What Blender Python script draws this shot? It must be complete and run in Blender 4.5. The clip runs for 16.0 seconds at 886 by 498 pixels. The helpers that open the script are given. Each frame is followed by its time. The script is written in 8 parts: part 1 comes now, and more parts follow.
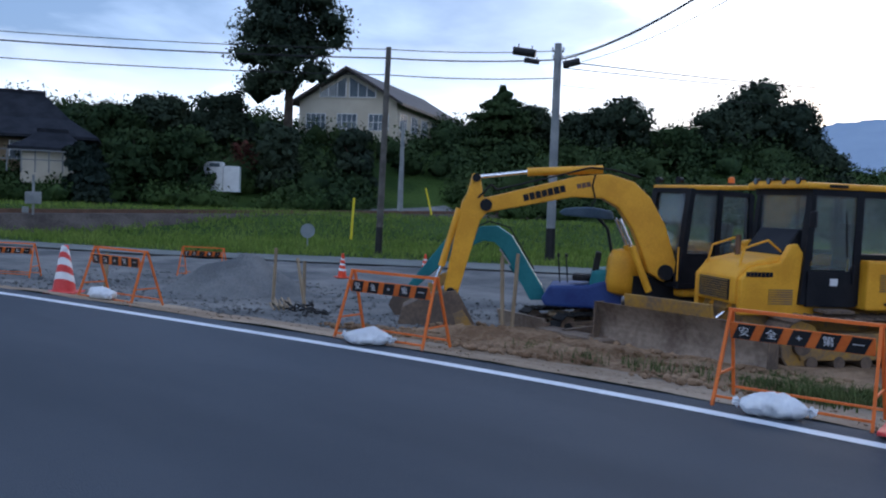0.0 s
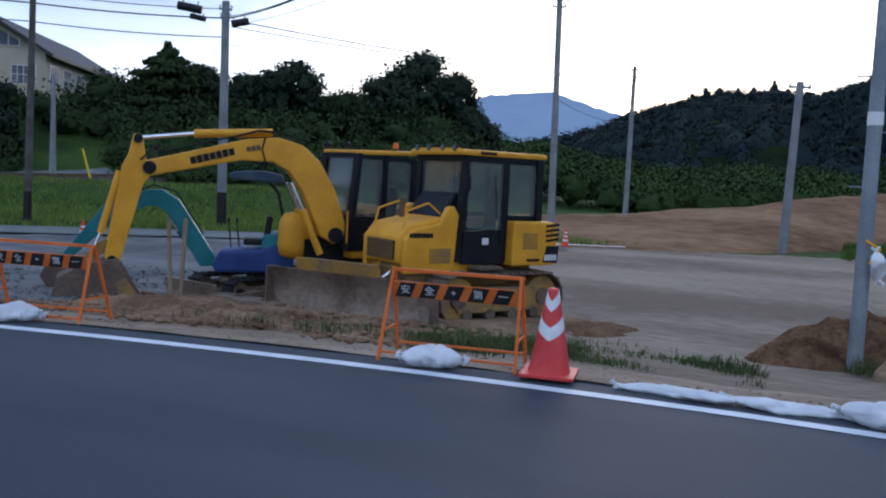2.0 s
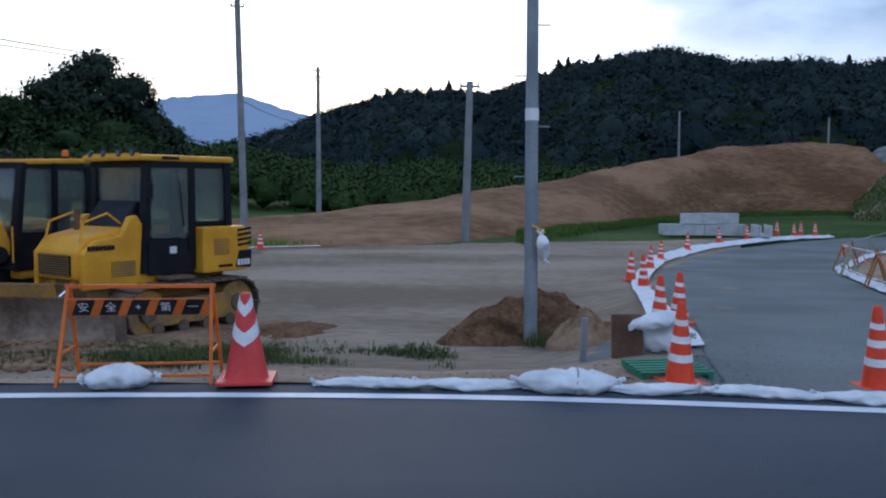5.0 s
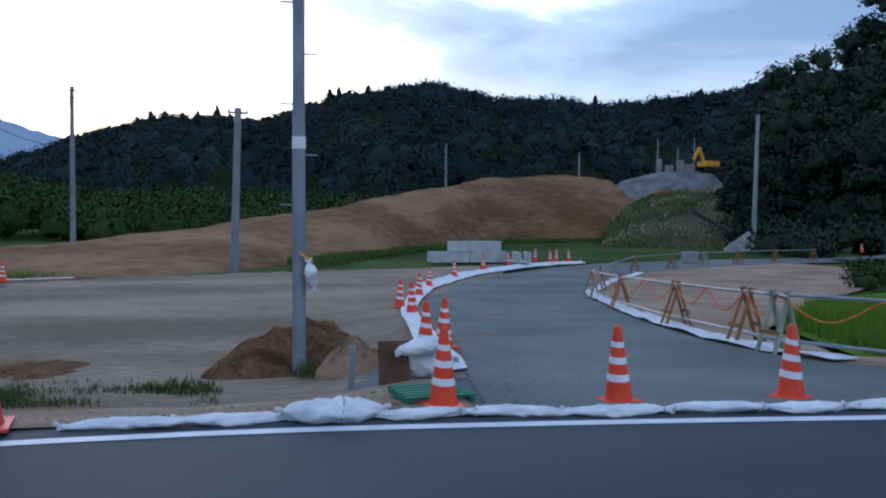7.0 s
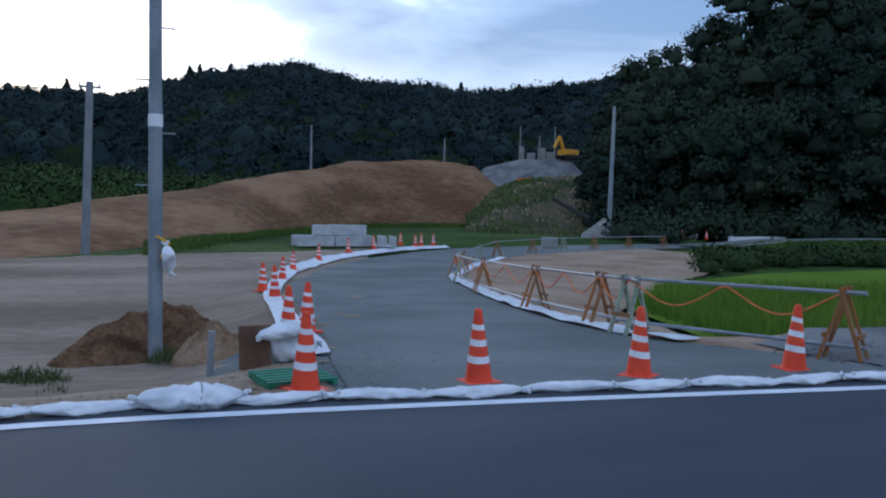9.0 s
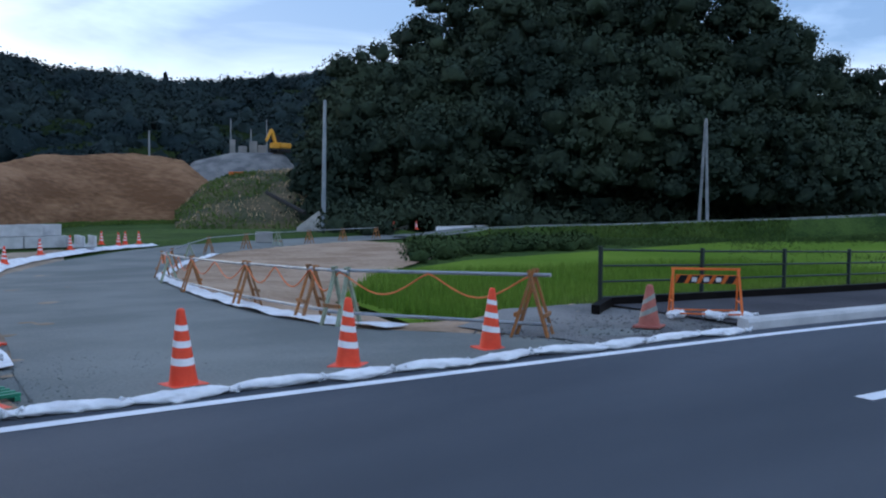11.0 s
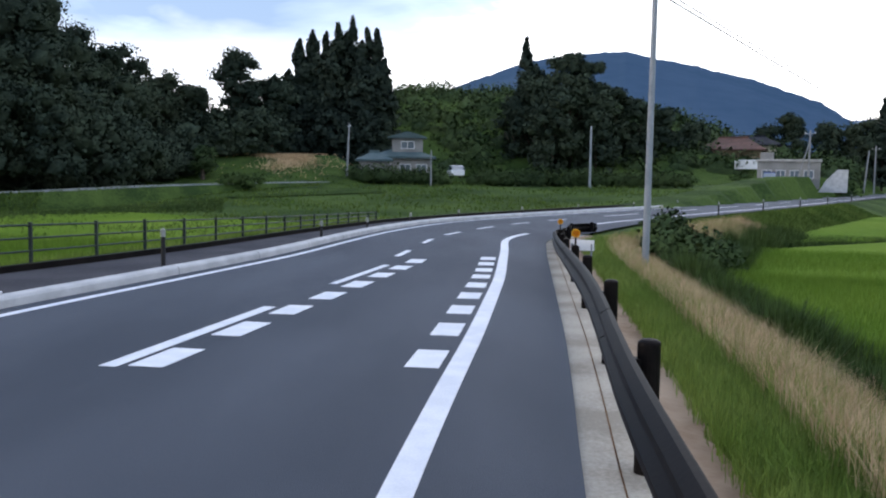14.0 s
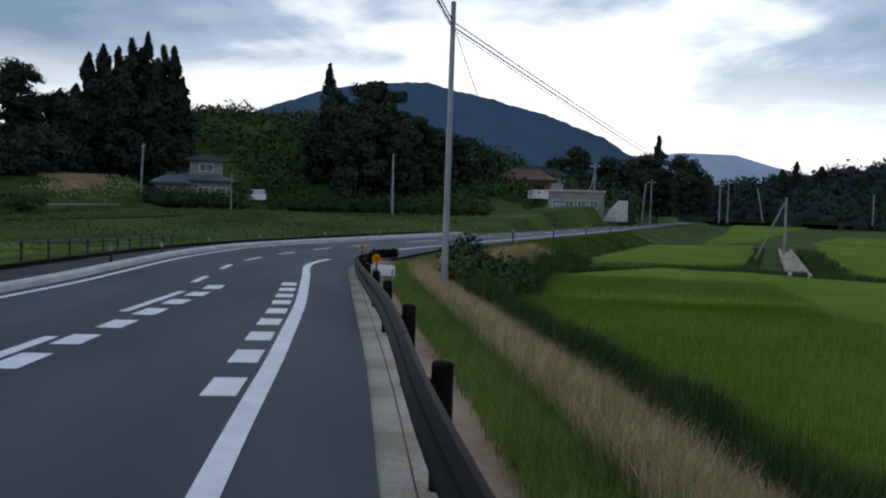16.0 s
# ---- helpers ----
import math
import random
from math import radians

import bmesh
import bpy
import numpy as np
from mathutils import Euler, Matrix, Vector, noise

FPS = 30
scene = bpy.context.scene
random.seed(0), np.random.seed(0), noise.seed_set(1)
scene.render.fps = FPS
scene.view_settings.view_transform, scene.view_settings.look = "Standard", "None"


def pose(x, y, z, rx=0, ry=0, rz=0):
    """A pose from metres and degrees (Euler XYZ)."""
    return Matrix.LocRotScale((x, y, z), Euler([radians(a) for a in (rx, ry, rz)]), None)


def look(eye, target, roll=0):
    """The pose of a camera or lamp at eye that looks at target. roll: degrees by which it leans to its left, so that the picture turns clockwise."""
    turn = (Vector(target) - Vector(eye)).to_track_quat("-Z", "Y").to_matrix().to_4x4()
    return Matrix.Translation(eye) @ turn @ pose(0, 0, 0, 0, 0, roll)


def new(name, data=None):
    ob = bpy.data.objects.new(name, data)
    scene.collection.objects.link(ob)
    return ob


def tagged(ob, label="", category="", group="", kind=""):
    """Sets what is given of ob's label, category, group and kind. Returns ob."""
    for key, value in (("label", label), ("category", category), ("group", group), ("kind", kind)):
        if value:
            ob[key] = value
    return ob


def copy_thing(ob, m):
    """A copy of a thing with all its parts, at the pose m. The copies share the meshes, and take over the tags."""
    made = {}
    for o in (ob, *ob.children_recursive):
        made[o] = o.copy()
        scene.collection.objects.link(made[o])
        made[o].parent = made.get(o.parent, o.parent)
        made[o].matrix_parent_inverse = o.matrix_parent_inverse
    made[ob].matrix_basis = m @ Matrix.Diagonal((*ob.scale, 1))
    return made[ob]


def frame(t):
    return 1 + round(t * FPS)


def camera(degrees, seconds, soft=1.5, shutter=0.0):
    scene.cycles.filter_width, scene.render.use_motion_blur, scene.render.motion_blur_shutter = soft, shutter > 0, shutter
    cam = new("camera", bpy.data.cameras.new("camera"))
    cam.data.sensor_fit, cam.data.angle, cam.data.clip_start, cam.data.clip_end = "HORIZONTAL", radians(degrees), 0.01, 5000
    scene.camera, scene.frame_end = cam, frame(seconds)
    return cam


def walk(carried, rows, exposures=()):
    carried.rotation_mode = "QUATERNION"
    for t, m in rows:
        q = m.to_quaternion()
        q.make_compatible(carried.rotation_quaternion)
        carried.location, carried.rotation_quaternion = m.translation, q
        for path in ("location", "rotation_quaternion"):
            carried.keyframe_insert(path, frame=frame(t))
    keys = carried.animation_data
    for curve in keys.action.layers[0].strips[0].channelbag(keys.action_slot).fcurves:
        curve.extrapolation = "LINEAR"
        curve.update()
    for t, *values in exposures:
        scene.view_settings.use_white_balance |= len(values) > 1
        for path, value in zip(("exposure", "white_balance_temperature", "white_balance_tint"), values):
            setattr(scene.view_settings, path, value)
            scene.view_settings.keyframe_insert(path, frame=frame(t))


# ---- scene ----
cam = camera(54.09, 16.0, soft=2.1)
EYE = 1.65
ROWS = [(0, -0.241, 0.033, 42.047, -3.286, -2.342), (0.5, -0.218, 0.045, 34.769, -4.238, -1.597), (1, -0.214, 0.059, 30.567, -4.779, -1.638),
        (1.5, -0.196, 0.061, 25.443, -4.804, -2.226), (2, -0.188, 0.048, 20.767, -4.692, -2.822), (2.5, -0.198, 0.053, 17.928, -5.332, -3.256),
        (3, -0.188, 0.064, 13.306, -5.335, -2.735), (5.5, -0.097, 0.062, -2.734, -3.789, -0.269), (6, -0.07, 0.076, -7.1, -2.993, -0.465),
        (6.5, -0.057, 0.067, -11.206, -2.172, -0.054), (7, -0.052, 0.064, -14.167, -2.149, -0.435), (7.5, -0.04, 0.038, -16.342, -1.962, -0.656),
        (8, -0.047, 0.048, -18.741, -2.287, -0.954), (10.5, 0.019, 0.017, -33.894, -3.64, -0.854), (11, 0.062, 0.006, -41.608, -3.235, -0.338),
        (11.5, 0.106, -0.003, -53.431, -3.588, 0.007), (12, 0.118, -0.02, -62.166, -4.585, -0.771), (12.5, 0.172, 0.009, -68.696, -5.587, -1.393),
        (13, 0.195, -0.025, -75.308, -5.593, -0.551), (13.5, 0.22, -0.052, -82.109, -5.403, -0.116), (14, 0.235, -0.076, -88.049, -4.582, -0.811),
        (14.5, 0.214, -0.084, -92.61, -4.21, -1.593), (15, 0.174, -0.09, -95.843, -4.032, -1.723), (15.5, 0.172, -0.1, -99.153, -3.513, -1.865),
        (16, 0.147, -0.101, -100.957, -2.602, -1.692)]
walk(cam, [(t, pose(x, y, EYE, 90 + p, r, w)) for t, x, y, w, p, r in ROWS],
     exposures=[(0.0, -0.18, 5850, 13), (1.5, -0.20, 5880, 13), (3.0, -0.26, 5800, 12), (5.5, -0.33, 5780, 11), (8.0, -0.36, 5580, 11), (10.5, -0.24, 5800, 10), (11.5, 0.34, 6200, 11), (12.0, 0.48, 6800, 13),
                (12.5, 0.53, 6800, 14), (13.5, 0.50, 6900, 15), (14.0, 0.50, 7050, 15), (14.5, 0.24, 6850, 14), (15.0, -0.10, 6650, 12), (15.5, -0.36, 6800, 11), (16.0, -0.58, 6950, 10)])

# ---- light: a bright overcast evening sky ----
world = bpy.data.worlds.new("world")
scene.world = world
world.use_nodes = True
wt = world.node_tree
wt.nodes.clear()


def wn(kind, **kw):
    n = wt.nodes.new(kind)
    for k, v in kw.items():
        n.inputs[k].default_value = v
    return n


SUN_AZ, SUN_EL = -8.0, 9.0          # degrees from +y towards +x, and above the horizon
sky = wn("ShaderNodeTexSky")
sky.sky_type, sky.sun_disc = "NISHITA", False
sky.sun_elevation, sky.sun_rotation = radians(SUN_EL), radians(SUN_AZ)
coord = wn("ShaderNodeTexCoord")
sep = wn("ShaderNodeSeparateXYZ")
wt.links.new(coord.outputs["Generated"], sep.inputs[0])
up = wn("ShaderNodeMath"); up.operation = "MAXIMUM"; up.inputs[1].default_value = 0.0
wt.links.new(sep.outputs["Z"], up.inputs[0])
lift = wn("ShaderNodeMath"); lift.operation = "ADD"; lift.inputs[1].default_value = 0.16
wt.links.new(up.outputs[0], lift.inputs[0])
flat = wn("ShaderNodeCombineXYZ")
for axis in ("X", "Y"):
    dv = wn("ShaderNodeMath"); dv.operation = "DIVIDE"
    wt.links.new(sep.outputs[axis], dv.inputs[0])
    wt.links.new(lift.outputs[0], dv.inputs[1])
    wt.links.new(dv.outputs[0], flat.inputs[axis])
big = wn("ShaderNodeTexNoise", Scale=0.42, Detail=7.0, Roughness=0.55, Distortion=0.35)
wt.links.new(flat.outputs[0], big.inputs["Vector"])
ramp = wn("ShaderNodeValToRGB")
ramp.color_ramp.elements[0].position, ramp.color_ramp.elements[0].color = 0.42, (0.155, 0.250, 0.44, 1)
ramp.color_ramp.elements[1].position, ramp.color_ramp.elements[1].color = 0.62, (1.10, 1.18, 1.32, 1)
mid = ramp.color_ramp.elements.new(0.53)
mid.color = (0.38, 0.50, 0.72, 1)
# cloud cover thickens and thins round the horizon
turn = wn("ShaderNodeMath"); turn.operation = "ARCTAN2"
wt.links.new(sep.outputs["X"], turn.inputs[0]); wt.links.new(sep.outputs["Y"], turn.inputs[1])
tri = wn("ShaderNodeMath"); tri.operation = "MULTIPLY_ADD"; tri.inputs[1].default_value, tri.inputs[2].default_value = 3.0, radians(-146)
wt.links.new(turn.outputs[0], tri.inputs[0])
wave = wn("ShaderNodeMath"); wave.operation = "COSINE"
wt.links.new(tri.outputs[0], wave.inputs[0])
cover = wn("ShaderNodeMath"); cover.operation = "MULTIPLY_ADD"; cover.inputs[1].default_value = -0.125
wt.links.new(wave.outputs[0], cover.inputs[0])
fine = wn("ShaderNodeTexNoise", Scale=1.5, Detail=6.0, Roughness=0.5, Distortion=0.5)
wt.links.new(flat.outputs[0], fine.inputs["Vector"])
puff = wn("ShaderNodeMath"); puff.operation = "MULTIPLY_ADD"; puff.inputs[1].default_value = 0.42
wt.links.new(fine.outputs["Fac"], puff.inputs[0])
thin = wn("ShaderNodeMath"); thin.operation = "SUBTRACT"; thin.inputs[1].default_value = 0.225
wt.links.new(big.outputs["Fac"], thin.inputs[0]); wt.links.new(thin.outputs[0], puff.inputs[2])
wt.links.new(puff.outputs[0], cover.inputs[2])
wt.links.new(cover.outputs[0], ramp.inputs[0])
# the cloud is thinner low down, where the evening light comes through
low = wn("ShaderNodeMapRange")
low.inputs["From Min"].default_value, low.inputs["From Max"].default_value = 0.13, 0.23
low.inputs["To Min"].default_value, low.inputs["To Max"].default_value = 0.9, 0.0
ragged_z = wn("ShaderNodeMath"); ragged_z.operation = "MULTIPLY_ADD"; ragged_z.inputs[1].default_value = 0.13
wt.links.new(fine.outputs["Fac"], ragged_z.inputs[0]); wt.links.new(sep.outputs["Z"], ragged_z.inputs[2])
wt.links.new(ragged_z.outputs[0], low.inputs["Value"])
white = wn("ShaderNodeMix"); white.data_type = "RGBA"
white.inputs[7].default_value = (1.08, 1.14, 1.26, 1)
wt.links.new(low.outputs[0], white.inputs[0])
wt.links.new(ramp.outputs[0], white.inputs[6])
b1 = wn("ShaderNodeBackground", Strength=0.06)
b2 = wn("ShaderNodeBackground", Strength=1.32)
wt.links.new(sky.outputs[0], b1.inputs[0])
wt.links.new(white.outputs[2], b2.inputs[0])
add = wn("ShaderNodeAddShader")
wt.links.new(b1.outputs[0], add.inputs[0])
wt.links.new(b2.outputs[0], add.inputs[1])
wout = wn("ShaderNodeOutputWorld")
wt.links.new(add.outputs[0], wout.inputs[0])

sun = new("sun", bpy.data.lights.new("sun", "SUN"))
sun.data.energy, sun.data.angle, sun.data.color = 0.5, radians(25), (1.0, 0.9, 0.78)
sa, se = radians(SUN_AZ), radians(18)
sun.matrix_world = look((0, 0, 60), (-60 * math.sin(sa) * math.cos(se), -60 * math.cos(sa) * math.cos(se), 60 - 60 * math.sin(se)))


# ---- materials ----
def mat(name, c1, c2=None, rough=0.8, scale=3.0, fine=40.0, bump=0.2, metal=0.0, island=0.0, obj=0.0, spec=0.3, detail=6.0, stretch=None, dist=0.02, trans=0.0):
    """Two colours mixed by a broad and a fine noise, with a fine relief; island and obj vary the value piece by piece."""
    m = bpy.data.materials.new(name)
    m.use_nodes = True
    t = m.node_tree
    b = t.nodes["Principled BSDF"]
    b.inputs["Roughness"].default_value = rough
    b.inputs["Metallic"].default_value = metal
    b.inputs["Specular IOR Level"].default_value = spec
    c2 = c2 or tuple(v * 0.8 for v in c1)
    geo = t.nodes.new("ShaderNodeNewGeometry")
    vec = geo.outputs["Position"]
    if obj:
        vec = t.nodes.new("ShaderNodeTexCoord").outputs["Object"]
    if stretch:
        mp = t.nodes.new("ShaderNodeMapping")
        mp.inputs["Scale"].default_value = stretch
        t.links.new(vec, mp.inputs["Vector"])
        vec = mp.outputs[0]
    n1 = t.nodes.new("ShaderNodeTexNoise")
    n1.inputs["Scale"].default_value, n1.inputs["Detail"].default_value = scale, detail
    n2 = t.nodes.new("ShaderNodeTexNoise")
    n2.inputs["Scale"].default_value, n2.inputs["Detail"].default_value = fine, 3.0
    t.links.new(vec, n1.inputs["Vector"]); t.links.new(vec, n2.inputs["Vector"])
    av = t.nodes.new("ShaderNodeMath"); av.operation = "MULTIPLY_ADD"
    t.links.new(n2.outputs["Fac"], av.inputs[0]); av.inputs[1].default_value = 0.5
    t.links.new(n1.outputs["Fac"], av.inputs[2])
    mr = t.nodes.new("ShaderNodeMapRange")
    mr.inputs["From Min"].default_value, mr.inputs["From Max"].default_value = 0.61, 0.89
    t.links.new(av.outputs[0], mr.inputs["Value"])
    mx = t.nodes.new("ShaderNodeMix"); mx.data_type = "RGBA"
    mx.inputs[6].default_value, mx.inputs[7].default_value = (*c1, 1), (*c2, 1)
    t.links.new(mr.outputs[0], mx.inputs[0])
    out = mx.outputs[2]
    if island or obj:
        hs = t.nodes.new("ShaderNodeHueSaturation")
        rnd = t.nodes.new("ShaderNodeObjectInfo").outputs["Random"] if obj else geo.outputs["Random Per Island"]
        r2 = t.nodes.new("ShaderNodeMapRange")
        amount = island or obj
        r2.inputs["To Min"].default_value, r2.inputs["To Max"].default_value = 1 - amount, 1 + amount
        t.links.new(rnd, r2.inputs["Value"])
        t.links.new(r2.outputs[0], hs.inputs["Value"])
        t.links.new(out, hs.inputs["Color"])
        out = hs.outputs[0]
    t.links.new(out, b.inputs["Base Color"])
    if trans:
        tl = t.nodes.new("ShaderNodeBsdfTranslucent")
        sh = t.nodes.new("ShaderNodeMixShader")
        sh.inputs[0].default_value = trans
        t.links.new(out, tl.inputs["Color"])
        t.links.new(b.outputs[0], sh.inputs[1]); t.links.new(tl.outputs[0], sh.inputs[2])
        t.links.new(sh.outputs[0], t.nodes["Material Output"].inputs["Surface"])
    if bump:
        bp = t.nodes.new("ShaderNodeBump")
        bp.inputs["Strength"].default_value, bp.inputs["Distance"].default_value = bump, dist
        t.links.new(n2.outputs["Fac"], bp.inputs["Height"])
        t.links.new(bp.outputs[0], b.inputs["Normal"])
    return m


M = {}
M["asphalt"] = mat("asphalt", (0.039, 0.048, 0.063), (0.067, 0.078, 0.097), 0.74, 0.30, 90, 0.35, spec=0.25, stretch=(0.45, 1.6, 1), detail=8.0)
M["path"] = mat("path_asphalt", (0.05, 0.05, 0.058), (0.075, 0.075, 0.082), 0.85, 0.7, 80, 0.3, spec=0.06)
M["paint"] = mat("road_paint", (0.62, 0.65, 0.70), (0.74, 0.76, 0.80), 0.6, 3, 60, 0.15)
M["concrete"] = mat("concrete", (0.30, 0.30, 0.29), (0.44, 0.43, 0.41), 0.9, 1.8, 50, 0.25)
M["gutter"] = mat("stained_gutter_concrete", (0.25, 0.22, 0.175), (0.40, 0.36, 0.30), 0.9, 1.2, 40, 0.3)
M["kerb"] = mat("kerb_concrete", (0.40, 0.41, 0.42), (0.52, 0.53, 0.54), 0.9, 2.5, 60, 0.2)
M["sand"] = mat("sandy_soil", (0.23, 0.170, 0.120), (0.38, 0.30, 0.225), 0.95, 0.5, 14, 0.5, dist=0.04, spec=0.06)
M["lot"] = mat("packed_earth", (0.165, 0.128, 0.094), (0.310, 0.250, 0.192), 0.95, 0.22, 5, 0.45, dist=0.04, stretch=(0.55, 1.3, 1), detail=9.0, spec=0.06)
M["gravel"] = mat("crushed_stone", (0.11, 0.115, 0.12), (0.23, 0.23, 0.225), 0.95, 0.6, 30, 0.8, dist=0.04, spec=0.06)
M["base"] = mat("compacted_stone_base", (0.135, 0.150, 0.148), (0.200, 0.215, 0.208), 0.92, 0.35, 30, 0.5, spec=0.06)
M["fill"] = mat("brown_fill_earth", (0.140, 0.074, 0.038), (0.285, 0.165, 0.092), 0.95, 0.16, 1.6, 0.9, dist=0.35, stretch=(0.6, 0.6, 2.2), spec=0.06)
M["churned"] = mat("churned_site_soil", (0.150, 0.092, 0.054), (0.31, 0.21, 0.135), 0.95, 0.9, 11, 0.8, dist=0.06, spec=0.06)
M["soil"] = mat("dug_soil", (0.085, 0.044, 0.024), (0.200, 0.118, 0.066), 0.95, 1.4, 12, 1.0, dist=0.08, spec=0.06)
M["slope"] = mat("bare_slope_earth", (0.255, 0.178, 0.122), (0.38, 0.285, 0.208), 0.95, 0.35, 5, 0.6, dist=0.08, spec=0.06)
M["meadow"] = mat("rough_meadow", (0.026, 0.052, 0.013), (0.062, 0.102, 0.024), 0.95, 0.12, 3.0, 0.9, dist=0.2, spec=0.06)
M["bank"] = mat("grass_bank", (0.022, 0.043, 0.012), (0.056, 0.092, 0.022), 0.95, 0.35, 5.0, 0.8, dist=0.12, spec=0.04)
M["rice"] = mat("rice_crop", (0.088, 0.160, 0.018), (0.130, 0.205, 0.028), 0.95, 0.14, 9.0, 0.9, dist=0.12, spec=0.03)
# near-black albedo with the shade under the trees put in
M["forest_floor"] = mat("shade_dark_forest_ground", (0.010, 0.018, 0.007), (0.022, 0.034, 0.012), 1.0, 0.08, 0.8, 1.0, dist=0.8, spec=0.02)
M["leaf_dark"] = mat("dark_leaves", (0.024, 0.037, 0.028), (0.043, 0.060, 0.038), 0.9, 0.10, 2.0, 0, island=0.16, spec=0.03)
M["leaf"] = mat("green_leaves", (0.025, 0.044, 0.020), (0.046, 0.072, 0.027), 0.9, 0.12, 2.0, 0, island=0.2, spec=0.04)
M["leaf_light"] = mat("shrub_leaves", (0.031, 0.056, 0.020), (0.055, 0.088, 0.028), 0.9, 0.15, 2.0, 0, island=0.2, spec=0.04)
M["darkwood"] = mat("dark_weathered_pole", (0.075, 0.068, 0.062), (0.12, 0.11, 0.10), 0.9, 3, 30, 0.3)
M["leaf_red"] = mat("reddish_leaves", (0.07, 0.02, 0.015), (0.05, 0.03, 0.015), 0.8, 0.5, 3.0, 0, island=0.4, spec=0.15)
# leaf green shifted darker and bluer to carry the distance haze
M["leaf_hazed"] = mat("haze_blued_wood_leaves", (0.016, 0.027, 0.030), (0.029, 0.043, 0.041), 0.9, 0.05, 0.8, 0, island=0.16, spec=0.03)
M["cedar"] = mat("cedar_needles", (0.0185, 0.0290, 0.0250), (0.0330, 0.0470, 0.0330), 0.9, 0.12, 2.0, 0, island=0.2, spec=0.03)
M["bark"] = mat("bark", (0.05, 0.038, 0.03), (0.09, 0.07, 0.055), 0.95, 2, 20, 0.6)
M["blade"] = mat("grass_blades", (0.120, 0.190, 0.036), (0.185, 0.250, 0.060), 0.8, 0.6, 5, 0, island=0.35, spec=0.08, trans=0.3)
M["blade_dark"] = mat("ditch_weeds", (0.030, 0.060, 0.014), (0.055, 0.090, 0.022), 0.8, 0.6, 5, 0, island=0.45, spec=0.15)
M["blade_dry"] = mat("dry_grass", (0.46, 0.31, 0.18), (0.62, 0.46, 0.29), 0.85, 0.8, 6, 0, island=0.25, spec=0.08, trans=0.3)
M["blade_mid"] = mat("meadow_grass_blades", (0.060, 0.105, 0.022), (0.105, 0.150, 0.036), 0.85, 0.25, 5, 0, island=0.35, spec=0.05)
M["weed"] = mat("verge_weed_blades", (0.050, 0.078, 0.024), (0.105, 0.120, 0.045), 0.8, 0.9, 6, 0, island=0.35, spec=0.1)
M["blade_rice"] = mat("rice_blades", (0.095, 0.178, 0.021), (0.138, 0.222, 0.032), 0.75, 0.2, 5, 0, island=0.25, spec=0.1, trans=0.25)
# the blue is distance haze painted into the mountain's colour
M["haze_tint_blue"] = mat("haze_tinted_mountain", (0.040, 0.078, 0.130), (0.052, 0.092, 0.148), 1.0, 0.006, 0.03, 0, spec=0.0)
# pale blue in place of air: the far haze is all in this colour
M["haze_tint_pale"] = mat("hazy_mountain", (0.26, 0.34, 0.45), (0.30, 0.38, 0.49), 1.0, 0.003, 0.02, 0, spec=0.0)
M["pole"] = mat("pole_concrete", (0.19, 0.20, 0.21), (0.27, 0.28, 0.29), 0.85, 1.5, 30, 0.15)
M["steel"] = mat("galvanised_steel", (0.20, 0.23, 0.26), (0.28, 0.31, 0.34), 0.55, 1.5, 25, 0.1, metal=0.3)
M["black"] = mat("black_paint", (0.010, 0.010, 0.012), (0.018, 0.018, 0.020), 0.4, 3, 40, 0.05)
M["rubber"] = mat("black_rubber", (0.012, 0.012, 0.013), (0.022, 0.022, 0.022), 0.8, 3, 40, 0.1)
M["railbrown"] = mat("dark_brown_guardrail_paint", (0.008, 0.007, 0.007), (0.013, 0.011, 0.010), 0.40, 2.5, 30, 0.04, spec=0.03)
M["orange"] = mat("orange_paint", (0.62, 0.13, 0.02), (0.72, 0.17, 0.03), 0.55, 4, 40, 0.08)
M["cone"] = mat("cone_orange_plastic", (0.68, 0.055, 0.02), (0.78, 0.08, 0.03), 0.5, 4, 40, 0.05)
M["cone_red"] = mat("cone_red_plastic", (0.55, 0.045, 0.045), (0.66, 0.07, 0.065), 0.5, 4, 40, 0.05)
M["cone_old"] = mat("faded_cone_plastic", (0.30, 0.09, 0.07), (0.40, 0.13, 0.10), 0.7, 4, 40, 0.1)
M["reflect"] = mat("reflective_white", (0.66, 0.66, 0.68), (0.78, 0.78, 0.80), 0.5, 6, 60, 0.05)
M["grey_band"] = mat("faded_band", (0.20, 0.22, 0.20), (0.30, 0.31, 0.28), 0.6, 6, 60, 0.05)
M["bag"] = mat("white_woven_bag", (0.60, 0.62, 0.66), (0.78, 0.80, 0.83), 0.8, 4, 160, 0.35)
M["yellow"] = mat("machine_yellow", (0.64, 0.295, 0.018), (0.76, 0.37, 0.026), 0.45, 2.2, 30, 0.06)
M["yellow_dirty"] = mat("muddy_yellow_paint", (0.40, 0.22, 0.04), (0.19, 0.13, 0.08), 0.7, 2.5, 14, 0.2)
M["mud"] = mat("muddy_steel", (0.17, 0.12, 0.085), (0.10, 0.075, 0.06), 0.85, 2.0, 16, 0.4)
M["bladesteel"] = mat("worn_blade_steel", (0.28, 0.22, 0.17), (0.14, 0.10, 0.075), 0.7, 1.6, 12, 0.3, metal=0.2)
M["cab"] = mat("cab_charcoal_paint", (0.009, 0.010, 0.014), (0.016, 0.017, 0.021), 0.5, 3, 40, 0.05, spec=0.15)
M["teal"] = mat("faded_teal_paint", (0.012, 0.14, 0.165), (0.025, 0.19, 0.21), 0.5, 2.5, 30, 0.08)
